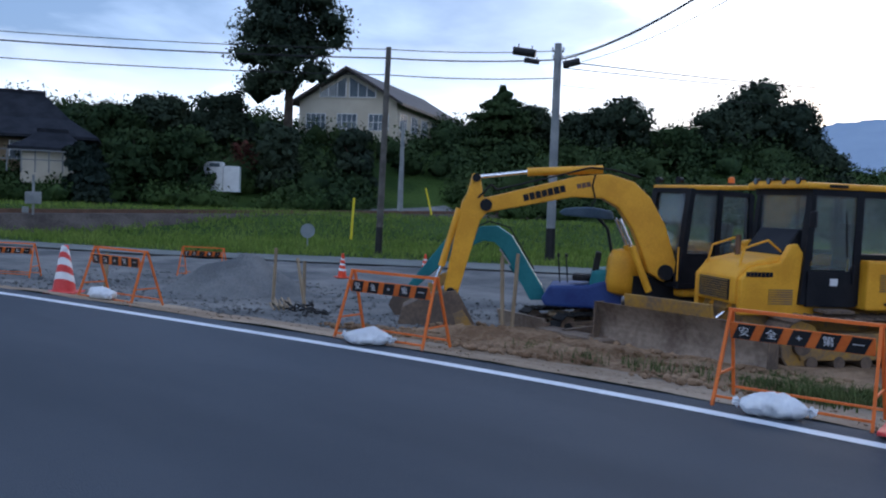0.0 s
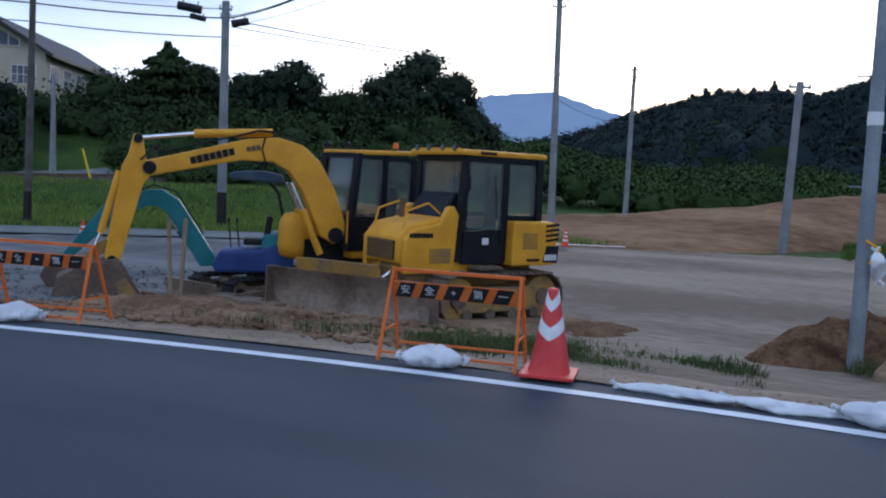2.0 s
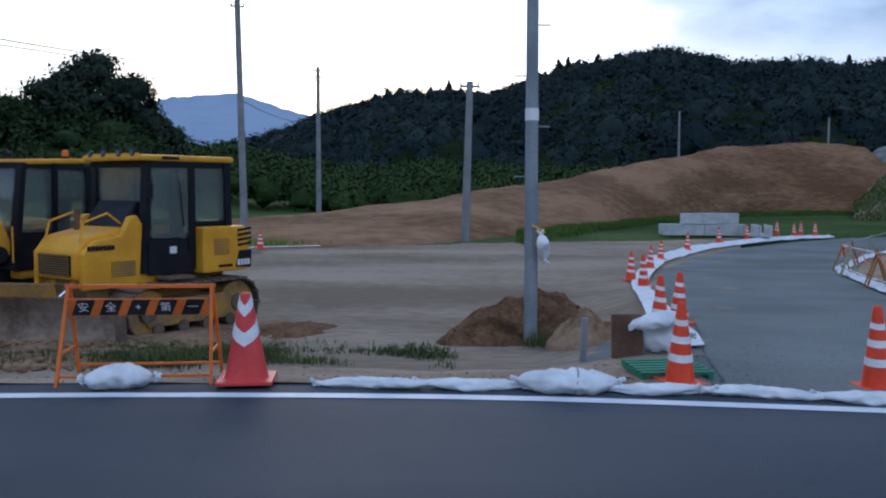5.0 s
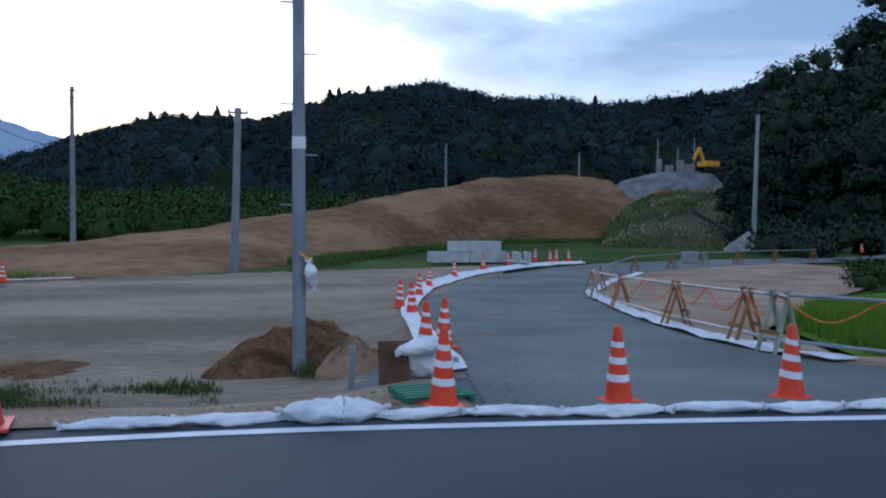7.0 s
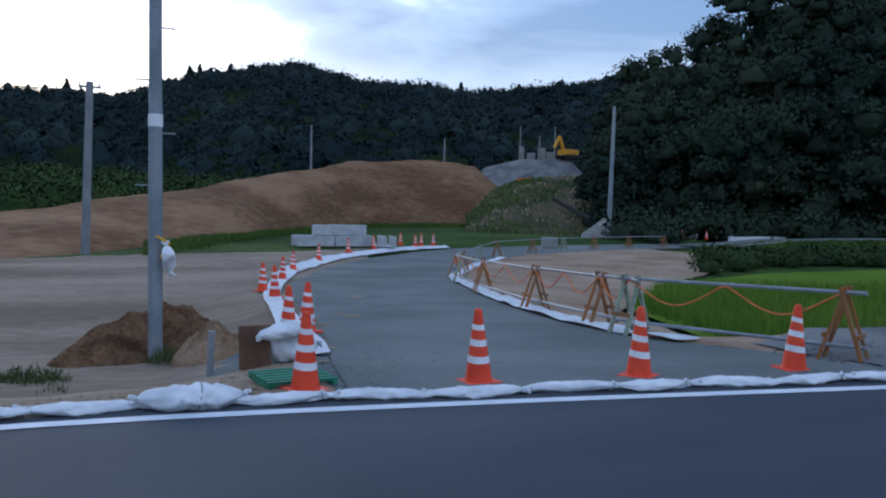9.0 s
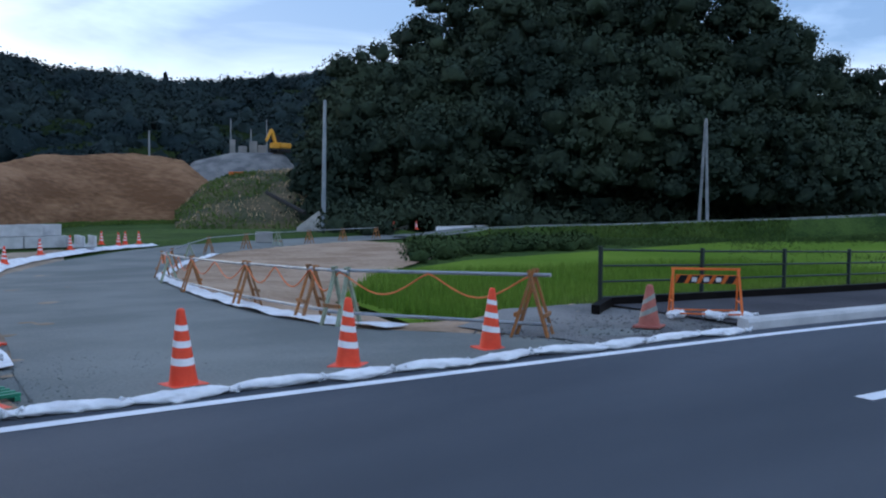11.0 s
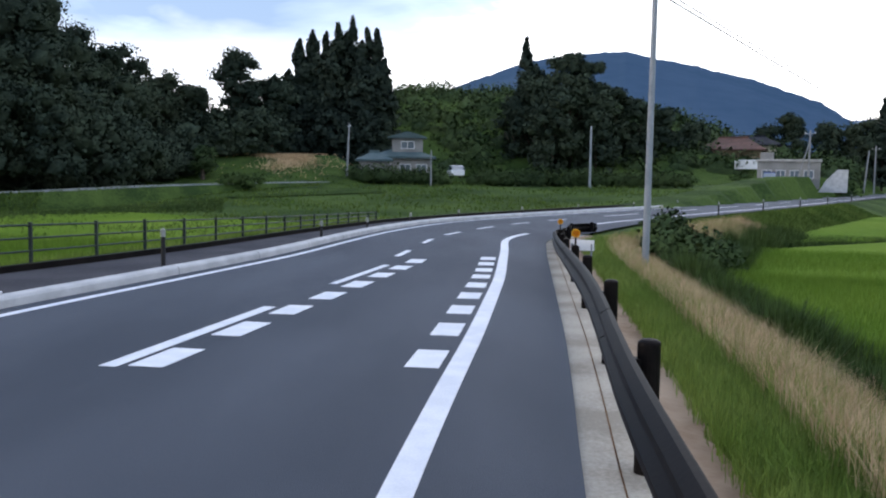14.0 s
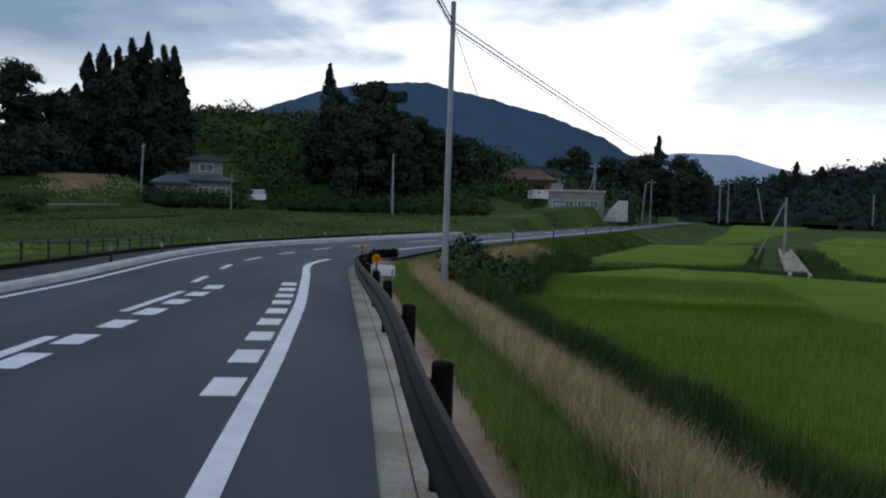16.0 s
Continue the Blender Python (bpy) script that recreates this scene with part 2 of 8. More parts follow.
M["blue"] = mat("blue_paint", (0.018, 0.035, 0.15), (0.03, 0.06, 0.20), 0.5, 3, 30, 0.08)
M["canopy"] = mat("faded_blue_canopy", (0.05, 0.10, 0.17), (0.08, 0.14, 0.22), 0.6, 3, 30, 0.08)
M["chrome"] = mat("chrome_rod", (0.7, 0.7, 0.72), (0.8, 0.8, 0.82), 0.2, 3, 30, 0, metal=1.0)
M["wood"] = mat("weathered_timber", (0.22, 0.16, 0.10), (0.32, 0.25, 0.17), 0.9, 3, 30, 0.3, stretch=(1, 1, 0.2))
M["trestle"] = mat("worn_orange_timber", (0.33, 0.13, 0.04), (0.22, 0.12, 0.06), 0.85, 3, 25, 0.3)
M["tube"] = mat("scaffold_tube", (0.26, 0.28, 0.30), (0.36, 0.38, 0.40), 0.5, 3, 30, 0.05, metal=0.5)
M["hose"] = mat("orange_rope", (0.60, 0.13, 0.04), (0.7, 0.2, 0.06), 0.6, 6, 60, 0.1)
M["fence"] = mat("dark_green_fence_paint", (0.010, 0.020, 0.018), (0.016, 0.028, 0.025), 0.45, 3, 40, 0.05)
M["wallcream"] = mat("cream_render", (0.52, 0.47, 0.38), (0.62, 0.57, 0.47), 0.9, 0.5, 20, 0.1)
M["wallgrey"] = mat("grey_render", (0.20, 0.20, 0.195), (0.29, 0.285, 0.275), 0.9, 0.5, 20, 0.1)
M["rooftile"] = mat("dark_roof", (0.017, 0.019, 0.025), (0.030, 0.033, 0.042), 0.7, 1, 12, 0.3, spec=0.06)
M["roofbrown"] = mat("brown_metal_roof", (0.050, 0.042, 0.042), (0.075, 0.062, 0.060), 0.6, 1, 12, 0.2)
M["roofgreen"] = mat("green_metal_roof", (0.045, 0.080, 0.088), (0.070, 0.108, 0.112), 0.6, 1, 12, 0.2)
M["roofred"] = mat("rust_red_roof", (0.085, 0.045, 0.035), (0.13, 0.065, 0.05), 0.7, 1, 12, 0.2)
M["bluetarp"] = mat("blue_sheet", (0.03, 0.07, 0.30), (0.05, 0.10, 0.38), 0.6, 2, 20, 0.2)
M["green"] = mat("green_plastic", (0.02, 0.16, 0.09), (0.03, 0.22, 0.13), 0.5, 4, 40, 0.05)
M["redbrown"] = mat("brown_board", (0.10, 0.055, 0.035), (0.15, 0.085, 0.055), 0.85, 3, 25, 0.2)
M["yellowplastic"] = mat("yellow_plastic", (0.75, 0.36, 0.01), (0.82, 0.44, 0.02), 0.45, 4, 40, 0.03)
M["signyellow"] = mat("yellow_sign", (0.70, 0.55, 0.02), (0.78, 0.62, 0.04), 0.5, 4, 40, 0.03)
M["whitepaint"] = mat("white_paint", (0.68, 0.69, 0.71), (0.78, 0.79, 0.80), 0.5, 2, 30, 0.05)
M["wire"] = mat("cable_black", (0.012, 0.012, 0.014), (0.02, 0.02, 0.022), 0.6, 3, 30, 0)
M["ballast"] = mat("track_ballast", (0.06, 0.05, 0.045), (0.11, 0.095, 0.085), 0.95, 0.8, 8, 0.8, dist=0.08, spec=0.06)
M["rust"] = mat("rusty_steel", (0.10, 0.055, 0.035), (0.16, 0.09, 0.06), 0.7, 2, 20, 0.2)


def glass(name, tint, rough=0.05, through_=0.75):
    m = bpy.data.materials.new(name)
    m.use_nodes = True
    b = m.node_tree.nodes["Principled BSDF"]
    b.inputs["Base Color"].default_value = (*tint, 1)
    b.inputs["Roughness"].default_value = rough
    b.inputs["Transmission Weight"].default_value = through_
    b.inputs["IOR"].default_value = 1.45
    return m


M["glass"] = glass("cab_glass", (0.55, 0.66, 0.66))
M["window"] = mat("window_glass", (0.10, 0.13, 0.16), (0.16, 0.20, 0.24), 0.08, 0.3, 5, 0, spec=0.8)
M["amber"] = glass("amber_lens", (0.9, 0.35, 0.03), 0.2)


# ---- building blocks ----
def part(name, bm, material, parent=None, label="", smooth=False):
    """One bmesh as one mesh object, under a thing or under a part."""
    me = bpy.data.meshes.new(name)
    bm.normal_update()
    bm.to_mesh(me)
    bm.free()
    for m_ in (material if isinstance(material, (list, tuple)) else [material]):
        me.materials.append(m_)
    if smooth:
        me.shade_smooth()
    ob = new(name, me)
    if parent is not None:
        ob.parent = parent
    if label:
        tagged(ob, label)
    return ob


def thing(name, label, category, m=None, group=""):
    ob = new(name)
    ob.empty_display_size = 0.2
    if m is not None:
        ob.matrix_basis = m
    return tagged(ob, label, category, group)


def box(bm, size, at, turn=(0, 0, 0), bevel=0.0):
    r = bmesh.ops.create_cube(bm, size=1.0, matrix=pose(*at, *turn) @ Matrix.Diagonal((*size, 1)))
    if bevel:
        es = {e for v in r["verts"] for e in v.link_edges}
        bmesh.ops.bevel(bm, geom=list(es), offset=bevel, segments=2, affect="EDGES", profile=0.6)
    return r


def rod(bm, a, b, r1, r2=None, seg=10, caps=True):
    a, b = Vector(a), Vector(b)
    d = b - a
    m = Matrix.Translation((a + b) / 2) @ d.to_track_quat("Z", "Y").to_matrix().to_4x4()
    bmesh.ops.create_cone(bm, cap_ends=caps, segments=seg, radius1=r1, radius2=r1 if r2 is None else r2, depth=d.length, matrix=m)


def bar(bm, a, b, w, h, up=(0, 0, 1)):
    """A square bar from a to b."""
    a, b = Vector(a), Vector(b)
    d = (b - a)
    m = Matrix.Translation((a + b) / 2) @ d.to_track_quat("Z", "Y").to_matrix().to_4x4() @ Matrix.Diagonal((w, h, d.length, 1))
    bmesh.ops.create_cube(bm, size=1.0, matrix=m)


def prism(bm, pts, thick, m=None, bevel=0.0):
    """A flat outline (x, z) given thickness along y, centred."""
    m = m or Matrix()
    lo = [bm.verts.new(m @ Vector((x, -thick / 2, z))) for x, z in pts]
    hi = [bm.verts.new(m @ Vector((x, thick / 2, z))) for x, z in pts]
    fs = [bm.faces.new(lo), bm.faces.new(hi[::-1])]
    n = len(pts)
    for i in range(n):
        fs.append(bm.faces.new((lo[i], hi[i], hi[(i + 1) % n], lo[(i + 1) % n])))
    bmesh.ops.recalc_face_normals(bm, faces=fs)
    if bevel:
        bmesh.ops.bevel(bm, geom=list({e for f in fs for e in f.edges}), offset=bevel, segments=2, affect="EDGES", profile=0.6)


def mesh_from(name, verts, quads, material, smooth=False, tris=None):
    """One mesh from arrays of points and of four-cornered (and three-cornered) faces."""
    me = bpy.data.meshes.new(name)
    verts = np.asarray(verts, dtype=np.float32)
    quads = np.zeros((0, 4), int) if quads is None else np.asarray(quads)
    tris = np.zeros((0, 3), int) if tris is None else np.asarray(tris)
    me.vertices.add(len(verts))
    me.vertices.foreach_set("co", verts.ravel())
    idx = np.concatenate([quads.ravel(), tris.ravel()]).astype(np.int32)
    sizes = np.concatenate([np.full(len(quads), 4), np.full(len(tris), 3)])
    me.loops.add(len(idx))
    me.loops.foreach_set("vertex_index", idx)
    me.polygons.add(len(sizes))
    starts = np.concatenate([[0], np.cumsum(sizes)[:-1]]).astype(np.int32)
    me.polygons.foreach_set("loop_start", starts)
    me.update(calc_edges=True)
    me.validate()
    me.materials.append(material)
    if smooth:
        me.shade_smooth()
    return new(name, me)


def P(az, dist, z=0.0):
    """A place by its bearing from the start (degrees from +y towards +x), distance and height."""
    a = radians(az)
    return Vector((dist * math.sin(a), dist * math.cos(a), z))


def H_el(el, dist):
    """The height seen at an elevation of el degrees at that distance."""
    return EYE + dist * math.tan(radians(el))


# ---- the lie of the land ----
def smooth_line(pts, step=0.5, passes=6):
    """A polyline resampled at even steps and rounded off."""
    p = np.array(pts, float)
    s = np.concatenate([[0], np.cumsum(np.hypot(*np.diff(p, axis=0).T))])
    u = np.linspace(0, s[-1], max(int(s[-1] / step), 8))
    q = np.stack([np.interp(u, s, p[:, k]) for k in range(p.shape[1])], 1)
    for _ in range(passes):
        q[1:-1] = (q[:-2] + 2 * q[1:-1] + q[2:]) / 4
    return q


def offset(line, d):
    """The line moved to its left by d."""
    t = np.gradient(line, axis=0)
    t /= np.linalg.norm(t, axis=1)[:, None]
    return line + d * np.stack([-t[:, 1], t[:, 0]], 1)


def span(line, x0, x1):
    return line[(line[:, 0] >= x0) & (line[:, 0] <= x1)]


OUTER = smooth_line([(-75, -38), (-60, -23.5), (-45, -11), (-30, -1.2), (-20, 3.1), (-14, 5.12), (-8.2, 6.16), (-5.9, 6.52), (-3.2, 6.77), (0.1, 6.81), (3.6, 6.38), (6.2, 5.97),
                     (8.3, 5.64), (10.4, 5.31), (14, 4.55), (18.5, 3.65), (23.5, 3.05), (26.7, 2.6), (29.5, 2.0), (32.5, 1.2), (35, 0.2), (39.5, -2.2), (51, -9), (71, -20.5), (102, -38), (265, -131), (420, -220)])
INNER = smooth_line([(-75, -45), (-60, -30), (-45, -17.5), (-30, -7.2), (-20, -3), (-14, -1.1), (-8, 0.05), (-3, 0.5), (0, 0.58), (4.67, 0.27), (6.9, 0.08), (9.4, -0.16), (14.8, -0.59),
                     (20.9, -0.9), (24, -1.0), (26, -1.35), (28, -2.1), (31, -3.3), (36, -5.8), (51.4, -14.8), (71, -26.5), (102, -44), (265, -137), (420, -226)], passes=4)
SHOULDER = smooth_line([(-75, -47), (-60, -32), (-45, -19.5), (-30, -9.2), (-20, -4.9), (-14, -2.6), (-8, -1.1), (-3, -0.55), (0, -0.42), (4.7, -0.69), (7, -0.9), (9.5, -1.1), (15, -1.46),
                        (19.6, -1.76), (24, -2.1), (26.5, -2.8), (28, -3.9), (31, -5.0), (36, -7.2), (51.4, -16), (71, -27.8), (102, -45.4), (265, -138.5), (420, -227.5)], passes=3)
SIDE_L = np.array([(2.2, 7.35), (2.5, 9), (3.0, 11), (3.45, 13), (4.1, 17.5), (4.55, 20), (5.8, 25), (8.9, 33.5), (12.6, 39.2), (17.1, 44.2), (21.5, 47.9), (30, 51.5), (48, 55)])
SIDE_R = np.array([(8.6, 6.75), (8.2, 7.3), (7.1, 10), (7.3, 11.6), (7.8, 14.3), (8.7, 16.5), (9.6, 19.8), (10.5, 22.3), (11.4, 26.3), (13.6, 31), (18, 37.5), (22, 41), (27, 44.0), (34, 46.8), (50, 50.5)])

SLOPE_FOOT = np.array([(10.9, 8.6), (11.0, 11.0), (11.7, 13.5), (13.4, 19.4), (18.8, 25), (26, 30.5), (36, 38), (46, 44), (70, 50)])


def signed(line, x, y):
    """The distance from the line, positive on its left."""
    a, b = line[:-1:3], np.roll(line, -1, 0)[:-1:3]
    b = np.concatenate([a[1:], line[-1:]])
    best = np.full(x.shape, 1e9)
    sign = np.ones(x.shape)
    for (ax, ay), (bx, by) in zip(a, b):
        dx, dy = bx - ax, by - ay
        k = np.clip(((x - ax) * dx + (y - ay) * dy) / (dx * dx + dy * dy), 0, 1)
        ex, ey = x - ax - k * dx, y - ay - k * dy
        d = np.hypot(ex, ey)
        near = d < best
        best = np.where(near, d, best)
        sign = np.where(near, np.where(dx * ey - dy * ex >= 0, 1.0, -1.0), sign)
    return best * sign


def sstep(v, a, b):
    v = np.clip((v - a) / (b - a), 0, 1)
    return v * v * (3 - 2 * v)


def height(x, y):
    """The ground's height."""
    x, y = np.asarray(x, float), np.asarray(y, float)
    d = signed(OUTER, x, y)
    e = -signed(SHOULDER, x, y)
    r = np.hypot(x, y)
    az = np.degrees(np.arctan2(x, y))
    do = np.maximum(d - 0.6, 0)
    lot = -0.8 * (1 - np.exp(-do / 3.5))
    road = np.maximum(-0.042 * np.maximum(d, 0), -1.1)
    xl, xr = np.interp(y, SIDE_L[:, 1], SIDE_L[:, 0]), np.interp(y, SIDE_R[:, 1], SIDE_R[:, 0])
    w = sstep(x, xl - 2.2, xl - 0.3)
    z = lot * (1 - w) + road * w
    xb = np.interp(y, SLOPE_FOOT[:, 1], SLOPE_FOOT[:, 0])
    s = sstep(x, xr + 0.3, np.maximum(xb, xr + 2.5)) * sstep(d, 3.7, 6.2)
    z = z * (1 - s) - 1.15 * s
    flat_by = sstep(x, 8.2, 9.6) * (1 - sstep(d, 3.5, 4.2)) * (d > 0)
    z = z * (1 - flat_by)
    # the left hill beyond the railway
    left = 1 - sstep(az, -24, -12)
    z = z + left * (sstep(r, 46, 56) * 1.2 + sstep(r, 68, 108) * 8.6)
    # the far right land climbs a little
    right = sstep(az, 62, 76) * (d > 0)
    z = z + right * (sstep(r, 48, 115) * 2.7)
    z = z + sstep(az, 26, 40) * (1 - sstep(az, 62, 76)) * sstep(y, 62, 110) * 9 * (d > 0)
    z = z + sstep(az, 66, 70) * (1 - sstep(az, 81, 83.5)) * sstep(r, 92, 116) * 3.0 * (d > 0)
    # the inner side: a bank down to the rice
    inner = -0.12 * sstep(e, 0.35, 0.8) - 1.13 * sstep(e, 0.9, 4.6)
    inner = inner + sstep(r, 150, 420) * 1.2
    far_in = np.where(e > 0, inner, 0)
    z = np.where(d > 0, z, far_in)
    return z


def polar_sheet(name, az0, az1, n_az, rings, material, dz, hz=None):
    az = np.radians(np.linspace(az0, az1, n_az))
    R, A = np.meshgrid(rings, az, indexing="ij")
    x, y = R * np.sin(A), R * np.cos(A)
    z = (height(x, y) if hz is None else hz(x, y)) + dz
    v = np.stack([x, y, z], -1).reshape(-1, 3)
    i = np.arange(len(rings) - 1)[:, None] * n_az + np.arange(n_az - 1)[None, :]
    q = np.stack([i, i + n_az, i + n_az + 1, i + 1], -1).reshape(-1, 4)
    return mesh_from(name, v, q, material, True)


def strip(name, a, b, n, m, material, dz=0.0, z=None, rough=0.0, sink=0.0):
    """A sheet between two lines that follows the ground."""
    def even(p):
        p = np.array(p, float)
        s = np.concatenate([[0], np.cumsum(np.hypot(*np.diff(p, axis=0).T))])
        u = np.linspace(0, s[-1], n)
        return np.stack([np.interp(u, s, p[:, 0]), np.interp(u, s, p[:, 1])], 1)
    A, B = even(a), even(b)
    k = np.linspace(0, 1, m)[None, :, None]
    g = A[:, None] * (1 - k) + B[:, None] * k
    x, y = g[..., 0], g[..., 1]
    zz = (height(x, y) if z is None else np.full(x.shape, z)) + dz
    if rough:
        zz = zz + rough * np.array([[noise.noise((p[0] * 1.3, p[1] * 1.3, 0)) for p in row] for row in g])
    if sink:
        uu, vv = np.meshgrid(np.linspace(0, 1, n), np.linspace(0, 1, m), indexing="ij")
        zz = zz - sink * (1 - sstep(np.minimum(np.minimum(uu, 1 - uu), np.minimum(vv, 1 - vv)), 0, 0.12))
    v = np.stack([x, y, zz], -1).reshape(-1, 3)
    i = np.arange(n - 1)[:, None] * m + np.arange(m - 1)[None, :]
    q = np.stack([i, i + 1, i + m + 1, i + m], -1).reshape(-1, 4)
    nrm = np.cross(v[q[0, 1]] - v[q[0, 0]], v[q[0, 3]] - v[q[0, 0]])
    if nrm[2] < 0:
        q = q[:, ::-1]
    return tagged(mesh_from(name, v, q, material, True), kind="structure")


rings = np.concatenate([np.linspace(0.05, 12, 40), np.geomspace(12.4, 130, 130), np.geomspace(134, 4500, 40)])
ground = polar_sheet("ground", -180, 180, 433, rings, M["meadow"], -0.09)
tagged(ground, "rough green meadow ground reaching the horizon", "ground", kind="structure")

# ---- the carriageway and its markings ----
road = strip("road", offset(span(OUTER, -70, 400), 0.42), span(SHOULDER, -70, 400), 500, 5, M["asphalt"], z=0.0)
tagged(road, "new dark asphalt two-lane road, gently curving", "road")
tagged(strip("edge_line_outer", offset(span(OUTER, -60, 300), 0.075), offset(span(OUTER, -60, 300), -0.075), 480, 2, M["paint"], z=0.006),
       "crisp white painted edge line on new asphalt", "road marking")
tagged(strip("edge_line_inner", offset(span(INNER, -40, 27.6), 0.125), offset(span(INNER, -40, 27.6), -0.065), 300, 2, M["paint"], z=0.006),
       "broad white painted edge line beside the shoulder", "road marking")
tagged(strip("edge_line_far", offset(span(INNER, 34, 300), 0.09), offset(span(INNER, 34, 300), -0.09), 160, 2, M["paint"], z=0.006),
       "white painted edge line of the road far off", "road marking")
GUTTER = span(SHOULDER, -30, 27.5)
gutter = strip("gutter", offset(GUTTER, 0.0), offset(GUTTER, -0.40), 260, 3, M["gutter"], z=-0.012)
tagged(strip("gutter_joint", offset(GUTTER, -0.215), offset(GUTTER, -0.226), 260, 2, M["soil"], z=-0.008), "thin dark joint along the gutter", "joint")
tagged(gutter, "pale concrete gutter strip under the guardrail", "gutter")
tagged(strip("bare_strip", offset(GUTTER, -0.39), offset(GUTTER, -0.98), 260, 4, M["slope"], dz=-0.02, rough=0.03), "strip of bare stony soil behind the guardrail", "soil strip")


def at_x(line, x):
    return float(np.interp(x, line[:, 0], line[:, 1]))


def paint(name, x0, x1, y0, y1, w, dx=0.0):
    """A painted bar from (x0, y0) to (x1, y1), w wide."""
    bm = bmesh.new()
    d = Vector((x1 - x0, y1 - y0, 0)).normalized()
    s = Vector((-d.y, d.x, 0)) * w
    a, b = Vector((x0, y0, 0.006)), Vector((x1, y1, 0.006))
    bm.faces.new([bm.verts.new(p) for p in (a, b, b + s, a + s)])
    ob = part(name, bm, M["paint"])
    return tagged(ob, "white painted road marking block", "road marking", "road markings", "structure")


for x0, x1 in ((7.7, 8.5), (9.29, 10.1), (10.8, 11.52), (12.18, 12.85), (13.45, 14.1), (14.7, 15.3), (15.8, 16.4), (16.95, 17.6), (18.1, 18.8)):
    paint("lane_mark", x0, x1, at_x(INNER, x0) + 0.19, at_x(INNER, x1) + 0.19, 0.31)


def centre(x):
    return 3.05 - 0.172 * (x - 7.5) if x < 17 else 1.416 - 0.1 * (x - 17) - 0.006 * (x - 17) ** 2


paint("centre_line", 7.49, 11.1, centre(7.49) - 0.09, centre(11.1) - 0.04, 0.17)
paint("centre_line", 13.6, 16.7, centre(13.6), centre(16.7), 0.14)
for x0, x1 in ((7.5, 8.32), (9.02, 9.9), (10.5, 11.25), (11.85, 12.62), (13.2, 14.0), (14.6, 15.3), (15.9, 16.6), (17.2, 18.0)):
    paint("lane_mark", x0, x1, centre(x0) - 0.49, centre(x1) - 0.47, 0.33)
for x0 in (18.6, 22.5, 26.0, 29.5, 33.0, 36.5):
    ya, yb = (at_x(OUTER, x0) + at_x(INNER, x0)) / 2, (at_x(OUTER, x0 + 1.6) + at_x(INNER, x0 + 1.6)) / 2
    paint("centre_line", x0, x0 + 1.6, ya, yb, 0.14)
for x0 in range(42, 120, 9):
    ya, yb = (at_x(OUTER, x0) + at_x(INNER, x0)) / 2, (at_x(OUTER, x0 + 4) + at_x(INNER, x0 + 4)) / 2
    paint("centre_line", x0, x0 + 4, ya, yb, 0.15)

# ---- the outer side: verge, yard, side road, footpath, fields ----
tagged(strip("verge", offset(span(OUTER, -40, 2.3), 0.40), offset(span(OUTER, -40, 2.3), 2.6), 130, 10, M["sand"], dz=0.012, rough=0.035), "strip of pale sandy soil beside the road", "verge")
yard_far = [(-9.5, 33.5), (-5, 35), (-1.3, 36.6), (3, 38.6), (9.5, 40.2), (14, 43.0)]
tagged(strip("earth_yard", np.concatenate([offset(span(OUTER, -9.5, 2.4), 2.5), [(3.3, 9.2)]]), yard_far, 90, 60, M["lot"], dz=-0.005, rough=0.04), "wide yard of packed brown-grey earth", "yard")
tagged(strip("gravel_yard", offset(span(OUTER, -33, -9.4), 2.5), [(-36, 14.2), (-30, 17.8), (-25.6, 22.3), (-20, 27), (-14, 31), (-9.4, 33.6)], 70, 40, M["gravel"], dz=-0.005, rough=0.05),
       "yard of loose grey crushed stone", "yard")
tagged(strip("old_road", [(-60, 1.0), (-37, 12.3), (-29.5, 15.6), (-24, 19.8), (-18.5, 24.4), (-12, 28.8), (-7, 31.5)], [(-62, 3), (-37, 14.6), (-30, 18.0), (-25.6, 22.6), (-20, 27.2), (-13.5, 31.5), (-8.5, 34.2)], 80, 6, M["base"], dz=0.05),
       "old grey asphalt lane behind the yard", "road")
tagged(strip("side_road", SIDE_L, SIDE_R, 120, 14, M["base"], dz=0.012), "grey compacted stone side road, unpaved, curving away", "road")
tagged(strip("road_corner", [(0.9, 7.6), (1.1, 9.0), (1.6, 10.6), (2.2, 12.5)], [(3.6, 7.3), (3.7, 9.0), (3.9, 10.6), (4.1, 12.5)], 30, 14, M["base"], dz=-0.002), "grey grit spread at the side road's corner", "gravel")
tagged(strip("junction_apron", offset(span(OUTER, 2.2, 9.6), 0.40), offset(span(OUTER, 2.2, 9.6), 1.9), 40, 8, M["base"], dz=0.017), "grey compacted stone where the side road joins", "road")
tagged(strip("side_road_slope", SIDE_R[1:-1], SLOPE_FOOT[0:-2], 110, 24, M["slope"], dz=0.008, rough=0.06), "bare grey earth slope below the side road", "slope")
tagged(strip("gravel_corner", offset(span(OUTER, 7.6, 11.3), 0.42), [(8.2, 8.9), (9.6, 9.2), (11.0, 8.9)], 30, 14, M["gravel"], dz=0.022, rough=0.02), "loose grey gravel corner by the footpath", "gravel")
FENCE = smooth_line([(10.94, 8.52), (12.94, 7.97), (14.73, 7.42), (17.71, 6.6), (20.6, 5.98), (24.5, 5.25), (27.6, 4.56), (32, 3.5), (38, 1.0), (52, -6.4), (80, -22.5)])
PATH_IN = offset(span(OUTER, 10.2, 80), 0.45)
tagged(strip("footpath", PATH_IN, offset(FENCE, -0.22), 120, 5, M["path"], z=0.05), "dark asphalt footpath behind the kerb", "pavement")
